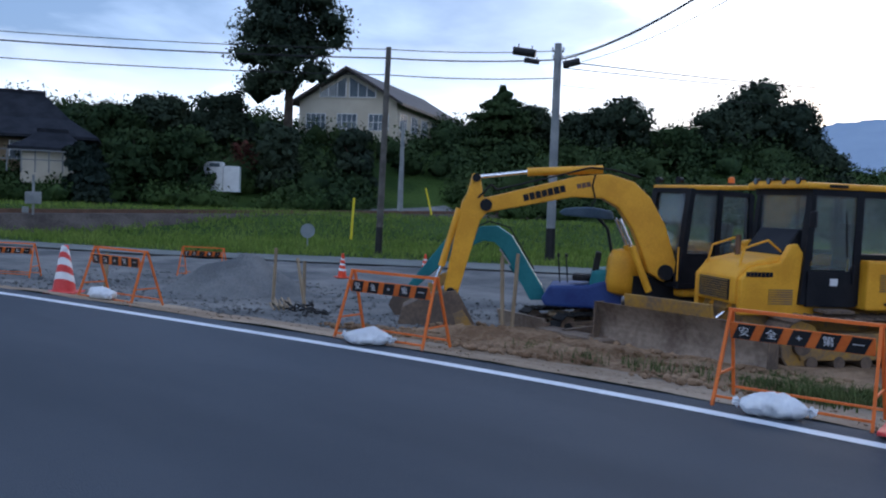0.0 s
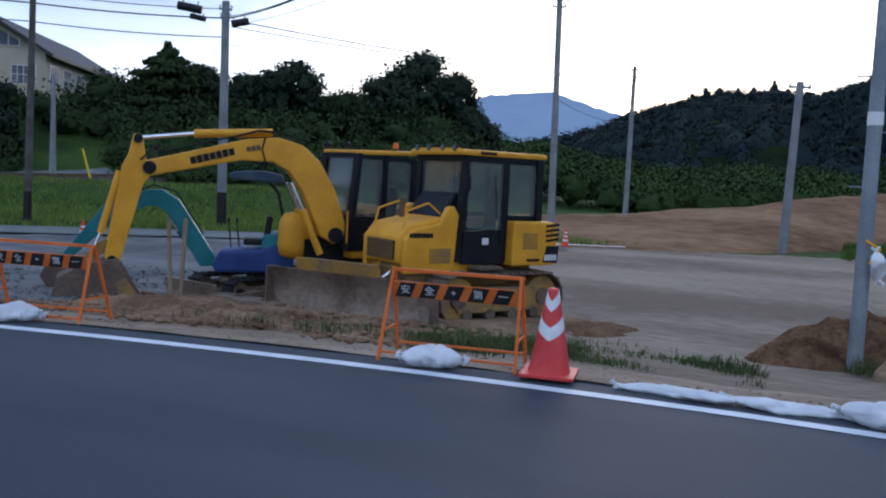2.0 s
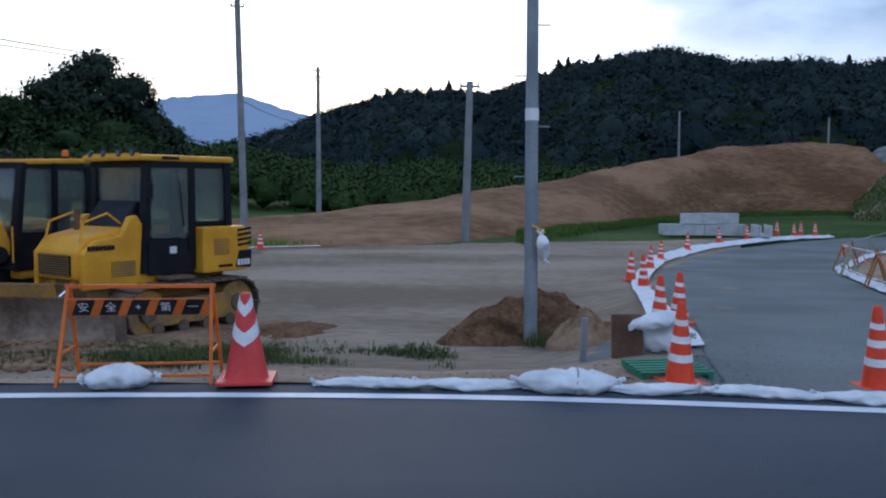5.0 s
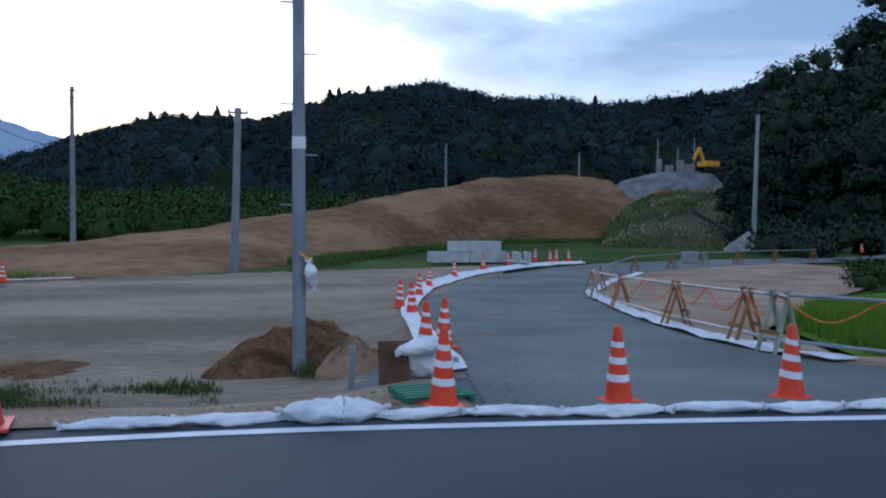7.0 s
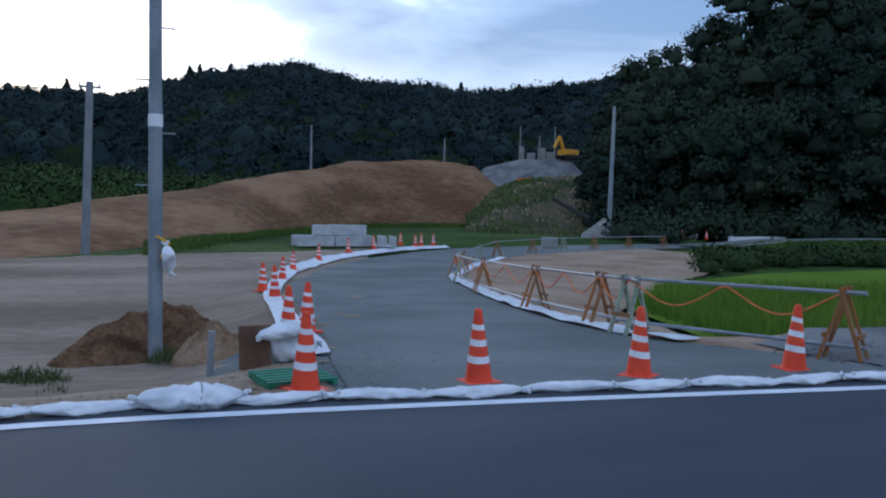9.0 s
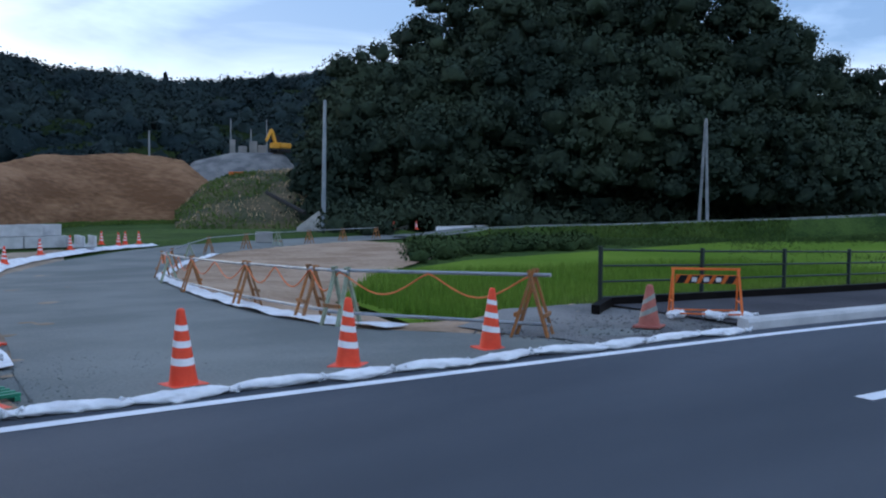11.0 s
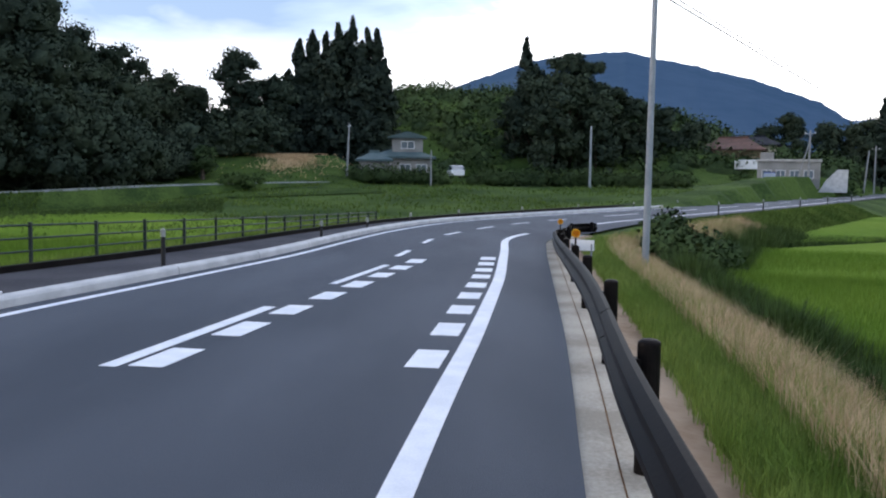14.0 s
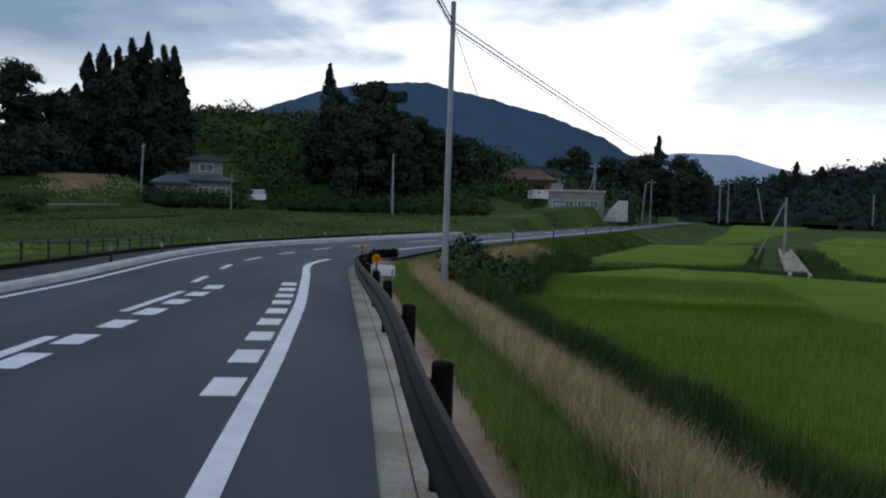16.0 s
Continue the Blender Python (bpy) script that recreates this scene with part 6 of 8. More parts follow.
bm = bmesh.new(); box(bm, (0.58, 0.62, 0.86), (1.32, -0.55, 1.24), (0, -6, 0), 0.22); part("tank", bm, M["yellow"], ex, "rounded yellow cover beside the boom", True)
bm = bmesh.new(); bar(bm, (0.3, -0.5, 1.0), (1.2, -0.45, 1.0), 0.5, 0.4); part("boom_foot", bm, M["cab"], ex)
# cab
bm = bmesh.new()
for sy in (0.02, 0.93):
    for a, b in (((0.92, 0.86), (0.72, 2.66)), ((0.10, 0.86), (0.06, 2.66)), ((-0.72, 0.86), (-0.70, 2.60))):
        bar(bm, (a[0], sy, a[1]), (b[0], sy, b[1]), 0.13, 0.11)
    bar(bm, (0.74, sy, 2.62), (-0.72, sy, 2.58), 0.09, 0.09)
    bar(bm, (0.86, sy, 1.45), (-0.72, sy, 1.45), 0.07, 0.08)
    bar(bm, (0.92, sy, 0.90), (-0.72, sy, 0.90), 0.09, 0.10)
for x_0, z_0 in ((0.74, 2.62), (-0.70, 2.58), (0.92, 0.92)):
    bar(bm, (x_0, 0.02, z_0), (x_0, 0.93, z_0), 0.09, 0.09)
part("cab_frame", bm, M["cab"], ex)
for sy, s_ in ((0.02, -1), (0.95, 1)):
    d_ = slab(ex, "cab_door" if s_ > 0 else "cab_side", M["cab"], [(0.90, 0.90), (-0.70, 0.90), (-0.70, 1.45), (0.86, 1.45)], sy - 0.012, sy + 0.012, 0.0)
    bm = bmesh.new(); prism(bm, [(0.14, 1.50), (0.82, 1.50), (0.72, 2.58), (0.10, 2.58)], 0.014, pose(0, sy, 0)); part("window", bm, M["cabglass"], d_)
    bm = bmesh.new(); prism(bm, [(-0.66, 1.55), (0.02, 1.50), (0.0, 2.56), (-0.66, 2.52)], 0.014, pose(0, sy, 0)); part("window", bm, M["cabglass"], d_)
bm = bmesh.new(); prism(bm, [(0, 0), (0.86, 0), (0.86, 1.60), (0, 1.60)], 0.014, pose(0.90, 0.05, 0.98, -6.5, 0, 90)); part("windscreen", bm, M["cabglass"], ex)
bm = bmesh.new(); box(bm, (1.56, 1.02, 0.09), (0.0, 0.48, 2.70), (0, 2, 0), 0.035); part("roof", bm, M["yellow"], ex)
bm = bmesh.new(); box(bm, (0.45, 0.45, 0.14), (-0.25, 0.48, 1.3), bevel=0.04); box(bm, (0.14, 0.45, 0.7), (-0.48, 0.48, 1.7), (0, -8, 0), 0.05); part("driver_seat", bm, M["rubber"], ex)
for sy in (0.2, 0.75):
    bm = bmesh.new(); rod(bm, (0.78, sy, 2.80), (0.88, sy, 2.80), 0.05, 0.065, 12); part("work_lamp", bm, M["cab"], ex)
bm = bmesh.new(); lathe(bm, [(0.07, 2.72), (0.07, 2.78), (0.06, 2.80)], 14)
bc = part("beacon_base", bm, M["cab"], ex); bc.location = (-0.45, 0.7, 0)
bm = bmesh.new(); lathe(bm, [(0.058, 2.80), (0.058, 2.88), (0.04, 2.91), (0.01, 2.92)], 14)
bl = part("beacon", bm, M["orange"], ex, "amber warning beacon"); bl.location = (-0.45, 0.7, 0)
bm = bmesh.new()
pts_ = [(0.95, 0.98, 0.9), (0.95, 0.98, 1.35), (-0.6, 0.98, 1.35)]
rod(bm, (0.98, 0.98, 1.0), (0.98, 0.98, 1.6), 0.015, 0.015, 8); part("grab_rail", bm, M["yellow"], ex)
for o in ex.children:
    if o.name.split(".")[0] in ("deck", "counterweight", "engine_cover", "cab_frame", "cab_door", "cab_side", "windscreen", "roof", "driver_seat", "work_lamp", "beacon_base", "beacon", "grab_rail"):
        o.matrix_basis = UPPER @ o.matrix_basis
to_ex = (pose(-7.12, 14.68, -0.80, 0, 0, -137)).inverted()
bm = bmesh.new()
pa, pb = to_ex @ Vector((-9.13, 12.74, -0.78)), to_ex @ Vector((-7.54, 12.38, -0.78))
bar(bm, pa + Vector((0, 0, 0.21)), pb + Vector((0, 0, 0.21)), 0.44, 0.05)
part("dozer_blade", bm, M["bladesteel"], ex, "worn muddy levelling blade")
for u in (0.3, 0.7):
    bm = bmesh.new(); bar(bm, pa.lerp(pb, u) + Vector((0, 0, 0.2)), Vector((0.5, -1.2 + u, 0.3)), 0.1, 0.12); part("blade_arm", bm, M["mud"], ex)
# boom, arm, bucket
BY = -0.22
bo = slab(ex, "boom", M["yellow"], [(0.42, 1.35), (0.70, 2.15), (0.98, 2.62), (1.30, 2.90), (1.75, 3.02), (2.3, 2.96), (3.98, 2.50), (4.02, 2.36), (3.92, 2.24), (2.4, 2.58), (1.85, 2.58), (1.55, 2.42), (1.28, 2.05), (0.95, 1.28), (0.68, 1.12)], BY - 0.15, BY + 0.15, 0.03,
          "curved yellow boom with a dark maker's name")
bars_text(bo, pose(2.90, BY + 0.156, 2.63, 0, -15.5, 180), 0.78, 0.13, 7, M["cab"])
bars_text(bo, pose(2.20, BY + 0.156, 2.80, 0, -11.0, 180), 0.26, 0.09, 3, M["rust"], "number_mark", "faded rust-coloured number marks")
am = slab(ex, "arm", M["yellow"], [(4.05, 2.92), (4.18, 2.94), (4.26, 2.60), (4.36, 2.40), (4.62, 0.86), (4.56, 0.70), (4.38, 0.72), (4.02, 2.10), (3.86, 2.30), (3.84, 2.45), (3.98, 2.52)], BY - 0.13, BY + 0.13, 0.025, "yellow dipper arm hanging down")
for x_0, z_0, r_0 in ((3.93, 2.38, 0.11), (4.12, 2.86, 0.075), (4.50, 0.80, 0.08), (0.66, 1.3, 0.14)):
    bm = bmesh.new(); rod(bm, (x_0, BY - 0.19, z_0), (x_0, BY + 0.19, z_0), r_0, r_0, 18); part("pivot_pin", bm, M["cab"], ex)
bm = bmesh.new(); rod(bm, (1.85, BY, 3.10), (3.20, BY, 3.00), 0.075, 0.075, 16); cy_ = part("arm_cylinder", bm, M["yellow"], ex)
bm = bmesh.new(); rod(bm, (3.20, BY, 3.00), (4.12, BY, 2.87), 0.036, 0.036, 12); part("piston_rod", bm, M["chrome"], cy_)
for sy in (-0.2, 0.2):
    bm = bmesh.new(); rod(bm, (0.95, BY + sy, 0.95), (1.30, BY + sy, 1.75), 0.065, 0.065, 14); cy_ = part("boom_cylinder", bm, M["yellow"], ex)
    bm = bmesh.new(); rod(bm, (1.30, BY + sy, 1.75), (1.52, BY + sy, 2.22), 0.034, 0.034, 12); part("piston_rod", bm, M["chrome"], cy_)
bm = bmesh.new(); rod(bm, (4.40, BY + 0.05, 2.30), (4.68, BY + 0.05, 1.25), 0.06, 0.06, 14); cy_ = part("bucket_cylinder", bm, M["yellow"], ex)
bm = bmesh.new(); rod(bm, (4.68, BY + 0.05, 1.25), (4.80, BY + 0.05, 0.92), 0.03, 0.03, 10); part("piston_rod", bm, M["chrome"], cy_)
bm = bmesh.new(); bar(bm, (4.80, BY, 0.92), (4.55, BY, 1.05), 0.06, 0.2); bar(bm, (4.80, BY, 0.92), (4.86, BY, 0.62), 0.06, 0.2); part("linkage", bm, M["yellow_dirty"], ex)
# hoses along the boom
bm = bmesh.new()
for o_ in (0.0, 0.06):
    ps = [(1.2, 2.98), (1.7, 3.10), (2.1, 3.12), (2.5, 3.0), (3.3, 2.78), (3.75, 2.66), (3.85, 2.75), (4.08, 2.5)]
    for a, b in zip(ps, ps[1:]):
        rod(bm, (a[0], BY + 0.1 + o_, a[1]), (b[0], BY + 0.1 + o_, b[1]), 0.016, 0.016, 6)
for a, b in zip([(2.0, 3.0), (2.05, 2.8), (1.98, 2.55)], [(2.05, 2.8), (1.98, 2.55), (2.05, 2.45)]):
    rod(bm, (a[0], BY + 0.17, a[1]), (b[0], BY + 0.17, b[1]), 0.014, 0.014, 6)
part("hose", bm, M["rubber"], ex)
bu = [(4.40, 0.84), (4.90, 0.76), (5.34, 0.52), (5.42, 0.22), (5.16, 0.0), (4.50, -0.02), (3.98, 0.10)]
bm = bmesh.new()
inner_ = [(x * 0.94 + 4.75 * 0.06, z * 0.94 + 0.32 * 0.06) for x, z in bu]
prism(bm, bu + inner_[::-1], 0.70, pose(0, BY, 0))
buck = part("bucket", bm, M["mud"], ex, "mud-caked steel digging bucket")
for sy in (-0.35, 0.35):
    bm = bmesh.new(); plate(bm, bu, BY + sy - 0.012, BY + sy + 0.012); part("bucket_cheek", bm, M["mud"], buck)
slab(buck, "side_cutter", M["yellow_dirty"], [(4.0, 0.10), (4.36, 0.08), (4.44, 0.44), (4.28, 0.52)], BY + 0.36, BY + 0.385, 0.0)
for k_ in range(4):
    bm = bmesh.new(); bar(bm, (4.06, BY - 0.27 + 0.18 * k_, 0.08), (3.82, BY - 0.27 + 0.18 * k_, 0.10), 0.05, 0.04); part("tooth", bm, M["mud"], buck)

# the mini digger: undercarriage towards the road, upper part swung round
mu = thing("mini_excavator", "small faded teal and blue digger with an open canopy", "excavator", pose(-9.42, 14.1, -0.82, 0, 0, -148))
und = new("undercarriage"); und.parent = mu
und.matrix_basis = pose(0, 0, 0, 0, 0, 40)
for sy in (-0.52, 0.52):
    crawler(und, sy, 1.7, 0.45, 0.30, 26, M["rubber"], M["mud"])
bm = bmesh.new(); prism(bm, [(1.18, 0.04), (1.26, 0.02), (1.24, 0.2), (1.30, 0.42), (1.22, 0.42)], 1.45); part("dozer_blade", bm, M["bladesteel"], und, "worn grey levelling blade")
for sy in (-0.35, 0.35):
    bm = bmesh.new(); bar(bm, (0.4, sy, 0.28), (1.2, sy, 0.22), 0.09, 0.10); part("blade_arm", bm, M["mud"], und)
slab(mu, "body", M["blue"], [(-0.85, 0.55), (0.55, 0.55), (0.62, 0.70), (0.45, 0.95), (-0.2, 0.98), (-0.75, 1.15), (-0.88, 0.95)], -0.55, 0.55, 0.06)
slab(mu, "hood", M["teal"], [(-0.85, 0.95), (-0.25, 0.95), (-0.30, 1.25), (-0.75, 1.32), (-0.88, 1.15)], -0.5, 0.5, 0.06)
bm = bmesh.new(); box(bm, (0.42, 0.45, 0.12), (-0.15, 0.1, 1.10), bevel=0.04); box(bm, (0.12, 0.45, 0.5), (-0.38, 0.1, 1.35), (0, -8, 0), 0.04); part("seat", bm, M["rubber"], mu)
for sy in (-0.42, 0.42):
    bm = bmesh.new()
    ps = [(-0.62, sy, 0.95), (-0.66, sy, 1.55), (-0.55, sy, 2.05), (-0.30, sy, 2.30)]
    for a, b in zip(ps, ps[1:]):
        rod(bm, a, b, 0.028, 0.028, 8)
    part("canopy_post", bm, M["cab"], mu)
bm = bmesh.new(); prism(bm, [(-0.66, 2.22), (0.28, 2.26), (0.36, 2.32), (0.26, 2.40), (-0.2, 2.44), (-0.62, 2.38)], 1.0, bevel=0.04); part("canopy", bm, M["canopy"], mu, "faded blue canopy roof")
for sx in (0.15, 0.3):
    bm = bmesh.new(); rod(bm, (sx, -0.1, 0.95), (sx + 0.05, -0.1, 1.45), 0.014, 0.014, 6); rod(bm, (sx + 0.05, -0.1, 1.45), (sx + 0.05, -0.1, 1.52), 0.028, 0.028, 8); part("lever", bm, M["black"], mu)
slab(mu, "boom", M["teal"], [(0.55, 0.62), (0.62, 0.86), (1.25, 1.82), (1.55, 2.0), (1.85, 1.98), (2.55, 1.55), (2.62, 1.42), (2.50, 1.36), (1.80, 1.70), (1.58, 1.68), (1.40, 1.52), (0.85, 0.60)], -0.11, 0.11, 0.02)
slab(mu, "arm", M["teal"], [(2.28, 1.82), (2.42, 1.86), (2.70, 1.50), (3.30, 0.72), (3.20, 0.62), (2.46, 1.34)], -0.09, 0.09, 0.02)
bm = bmesh.new(); rod(bm, (0.75, 0, 0.62), (1.25, 0, 1.25), 0.055, 0.055, 12); cy_ = part("boom_cylinder", bm, M["teal"], mu)
bm = bmesh.new(); rod(bm, (1.25, 0, 1.25), (1.48, 0, 1.56), 0.028, 0.028, 10); part("piston_rod", bm, M["chrome"], cy_)
bm = bmesh.new(); prism(bm, [(3.15, 0.74), (3.5, 0.62), (3.62, 0.36), (3.45, 0.1), (3.1, 0.04), (2.95, 0.16)], 0.45, bevel=0.02); part("bucket", bm, M["mud"], mu, "muddy narrow bucket")
bm = bmesh.new()
for a, b in zip([(0.8, 1.2), (1.3, 1.98), (1.7, 2.08)], [(1.3, 1.98), (1.7, 2.08), (2.3, 1.80)]):
    rod(bm, (a[0], 0.08, a[1]), (b[0], 0.08, b[1]), 0.014, 0.014, 6)
part("hose", bm, M["rubber"], mu)


# ---- earthworks ----
def tab(pts, col):
    a = np.array(pts, float)
    return lambda az: np.interp(az, a[:, 0], a[:, col])


FILL = [(-26, 36, 50, -3.4), (-20, 35, 52, -2.8), (-13.2, 35, 50, -2.2), (-9, 33.5, 50, -1.8), (0.4, 40, 58, -0.43), (4.5, 46, 64, 0.06), (8.2, 53, 72, 0.85), (11, 61, 80, 1.4), (14.4, 72, 90, 2.05), (16.6, 80, 97, 2.45),
        (20, 90, 104, 2.72), (22.1, 93, 107, 2.78), (25, 95, 108, 2.4), (26.8, 96, 108, 0.94), (28, 96, 108, 0.0), (30.5, 96, 108, -1.2)]
az = np.linspace(-26, 30.5, 260)
toe, crestd, cel = tab(FILL, 1)(az), tab(FILL, 2)(az), tab(FILL, 3)(az)
k = np.concatenate([np.linspace(0, 1, 90), np.linspace(1.05, 1.6, 8)])
K, A = np.meshgrid(k, az, indexing="ij")
D = toe + (crestd - toe) * K
ct_ = EYE + crestd * np.tan(np.radians(cel))
x_, y_ = D * np.sin(np.radians(A)), D * np.cos(np.radians(A))
zt = height(toe * np.sin(np.radians(az)), toe * np.cos(np.radians(az))) - 0.15
pr = np.where(K <= 1, np.clip(K, 0, 1) ** 0.8, 1 - 0.9 * (K - 1))
z_ = zt + (np.maximum(ct_, zt) - zt) * pr
bench = sstep(A, 14, 18) * (1 - sstep(A, 24, 26.5)) * (1 - sstep(K, 0.36, 0.5))
z_ = z_ + bench * 0.20 * (((K * 15) % 1.0) - 0.5)
z_ = z_ + np.array([[0.35 * noise.noise((a * 0.12, b * 0.12, 0)) + 0.12 * noise.noise((a * 0.5, b * 0.5, 3)) for a, b in zip(r, s)] for r, s in zip(x_, y_)]) * np.minimum(K * 3, 1)
v = np.stack([x_, y_, z_], -1).reshape(-1, 3)
i = np.arange(len(k) - 1)[:, None] * len(az) + np.arange(len(az) - 1)[None, :]
q = np.stack([i, i + len(az), i + len(az) + 1, i + 1], -1).reshape(-1, 4)
tagged(mesh_from("earth_bank", v, q, M["fill"], True), "long bank of smoothed brown fill earth", "earth bank", kind="structure")
sk7 = ridge([(24.5, -0.6), (26.5, 1.0), (28, 1.55), (31, 1.9), (31.8, 1.9), (33.5, 0.6), (35.7, -1.1), (38, -2)], 104)
slope_ob, _ = hill("grass_slope", "rough brownish grass slope beside the earth bank", sk7, 74, 104, 24.5, 38, mat("dry_bank_grass", (0.028, 0.042, 0.014), (0.13, 0.098, 0.055), 0.95, 0.3, 4, 1.0, dist=0.3, detail=9.0), -1.1, 60, 16, 0.6)
sk8 = ridge([(24.6, 1.2), (25.6, 2.35), (28, 2.95), (31.2, 3.0), (31.9, 2.2), (33, 1.2)], 116)
hill("gravel_terrace", "grey rubble terrace above the grass slope", sk8, 103, 116, 24.6, 33, M["gravel"], 0.5, 40, 10, 0.4)


def mound(name, label, cx, cy, rx, ry, h, material, seed, n=44, clod=0.10, blunt=0.8):
    """A heap of loose soil with clods."""
    ob = thing(name, label, "heap", pose(cx, cy, float(height(cx, cy)) - 0.05))
    bm = bmesh.new()
    m_ = n // 2
    rows = []
    for j in range(m_ + 1):
        r = j / m_
        row = []
        for i in range(n):
            a = 6.28318 * i / n
            rr = r * (1 + 0.18 * noise.noise((math.cos(a) * 1.5, math.sin(a) * 1.5, seed)))
            x, y = rr * rx * math.cos(a), rr * ry * math.sin(a)
            z = h * max(0, (math.cos(min(r, 1) * math.pi) + 1) / 2) ** blunt * (1 + 0.3 * noise.noise((x * 1.2, y * 1.2, seed)))
            z += clod * (noise.noise((x * 4, y * 4, seed)) + 0.6 * abs(noise.noise((x * 9, y * 9, seed)))) * (1 - r ** 3)
            row.append(bm.verts.new((x, y, z if r < 0.999 else -0.12)))
        rows.append(row)
    for a, b in zip(rows, rows[1:]):
        for i in range(n):
            if a is rows[0]:
                pass
            bm.faces.new((a[i], b[i], b[(i + 1) % n], a[(i + 1) % n]))
    bmesh.ops.remove_doubles(bm, verts=bm.verts[:], dist=0.0005)
    bmesh.ops.recalc_face_normals(bm, faces=bm.faces[:])
    part("soil", bm, material, ob)
    return ob


mound("soil_heap", "heap of dug brown soil round the pole's foot", 1.10, 13.45, 1.40, 0.90, 0.66, M["soil"], 3, 64, 0.16, 0.42)
mound("soil_heap", "lower lobe of dug brown soil with clods", 0.30, 12.75, 0.80, 0.75, 0.36, M["soil"], 5, 48, 0.15, 0.55)
mound("soil_heap", "low heap of crumbled soil and rubble", 1.78, 11.75, 0.66, 0.75, 0.40, M["churned"], 9, 56, 0.16, 0.5)
mound("gravel_heap", "low heap of grey crushed stone in the yard", -17.2, 11.8, 2.0, 1.8, 0.86, M["gravel"], 13, clod=0.06)
mound("soil_heap", "low ridge of dark sandy soil under the bucket", -8.4, 10.5, 2.3, 1.2, 0.24, M["churned"], 21)
mound("soil_heap", "loose dirt thrown up beside the machines", -6.9, 9.9, 2.2, 0.9, 0.16, M["churned"], 27)
mound("soil_heap", "dark patch of turned soil in the yard", -2.75, 13.8, 0.95, 1.6, 0.09, M["soil"], 33, clod=0.05)

# ---- stuff by the gravel: stakes, rods and a net roll ----
for sx, sy, hh, ln in ((-14.2, 10.6, 1.15, 3), (-13.7, 10.9, 1.0, -16), (-14.25, 11.4, 0.9, 0), (-9.15, 11.5, 1.35, -3), (-8.98, 11.6, 1.4, 3), (-14.6, 7.3, 0.8, 5)):
    s_ = thing("stake", "thin weathered timber stake in the ground", "stake", pose(sx, sy, float(height(sx, sy))), "timber stakes")
    bm = bmesh.new(); box(bm, (0.05, 0.05, hh + 0.2), (0, 0, hh / 2 - 0.1), (0, ln, 0), 0.005); part("post", bm, M["wood"], s_)
rods = thing("rod_bundle", "bundle of pale rods lying on the ground", "rods", pose(-13.6, 10.4, float(height(-13.6, 10.4)), 0, 0, -30))
for k_ in range(9):
    bm = bmesh.new(); rod(bm, (-0.6, 0.045 * k_ - 0.2, 0.03 + 0.05 * (k_ % 3)), (0.5, 0.045 * k_ - 0.25 + 0.03 * (k_ % 2), 0.05 + 0.05 * (k_ % 2)), 0.022, 0.022, 8); part("rod", bm, M["wood"], rods)
net = thing("net_roll", "crumpled black netting beside the rods", "netting", pose(-12.7, 10.2, float(height(-12.7, 10.2)), 0, 0, -25))
bm = bmesh.new()
for k_ in range(40):
    a = Vector((random.uniform(-0.7, 0.7), random.uniform(-0.25, 0.25), random.uniform(0.02, 0.16)))
    b = a + Vector((random.uniform(-0.35, 0.35), random.uniform(-0.15, 0.15), random.uniform(-0.08, 0.08)))
    b.z = max(b.z, 0.02)
    rod(bm, a, b, 0.02, 0.012, 5)
part("netting", bm, M["rubber"], net)
lum = thing("timber_pile", "pile of scrap timber behind the machines", "timber", pose(-9.0, 14.0, float(height(-9.0, 14.0)), 0, 0, 20))
for k_ in range(12):
    bm = bmesh.new(); bar(bm, (-0.9 + 0.05 * (k_ % 4), random.uniform(-0.5, 0.5), 0.05 + 0.07 * (k_ // 3)), (0.9, random.uniform(-0.5, 0.5), 0.05 + 0.07 * (k_ // 3)), 0.09, 0.04); part("plank", bm, M["wood"], lum)

# concrete drain blocks stacked at the far end of the yard
c0 = P(16.2, 46.5)
blk = thing("drain_block", "pale concrete drain block stacked at the yard's end", "concrete block", Matrix.Translation((c0.x - 1.3, c0.y + 0.3, float(height(c0.x, c0.y)))), "concrete drain blocks")
bm = bmesh.new()
box(bm, (2.0, 0.62, 0.10), (0, 0, 0.05), bevel=0.01); box(bm, (2.0, 0.09, 0.46), (0, -0.265, 0.32), bevel=0.01); box(bm, (2.0, 0.09, 0.46), (0, 0.265, 0.32), bevel=0.01)
part("channel", bm, M["kerb"], blk)
zb_ = float(height(c0.x, c0.y))
for ox, oy, oz, rz_ in ((0.8, 0.25, 0, -6), (0.8, 1.0, 0, -6), (-1.3, 1.05, 0, -6), (-0.3, 0.6, 0.57, -8), (0.7, 0.95, 0.57, -8), (2.05, 0.1, 0, 80), (2.72, 0.05, 0, 80)):
    copy_thing(blk, pose(c0.x + ox, c0.y + oy, zb_ + oz, 0, 0, rz_))
# painted guard, sign and box at the side road's far end
gr = thing("guardrail", "white guardrail at the side road's far bend", "guardrail")
bm = bmesh.new(); bar(bm, E(37.0, -1.72, 74), E(39.4, -1.78, 74), 0.05, 0.38); part("beam", bm, M["whitepaint"], gr)
for a in (37.2, 38.2, 39.2):
    bm = bmesh.new(); q_ = E(a, -1.75, 74.1); rod(bm, q_ - Vector((0, 0, 0.9)), q_ + Vector((0, 0, 0.2)), 0.06, 0.06, 8); part("post", bm, M["whitepaint"], gr)
gr = thing("guardrail", "white guardrail beside the lane at the wood's edge", "guardrail")
bm = bmesh.new(); bar(bm, E(41.2, -1.9, 70), E(44.6, -1.75, 75), 0.05, 0.35); part("beam", bm, M["whitepaint"], gr)
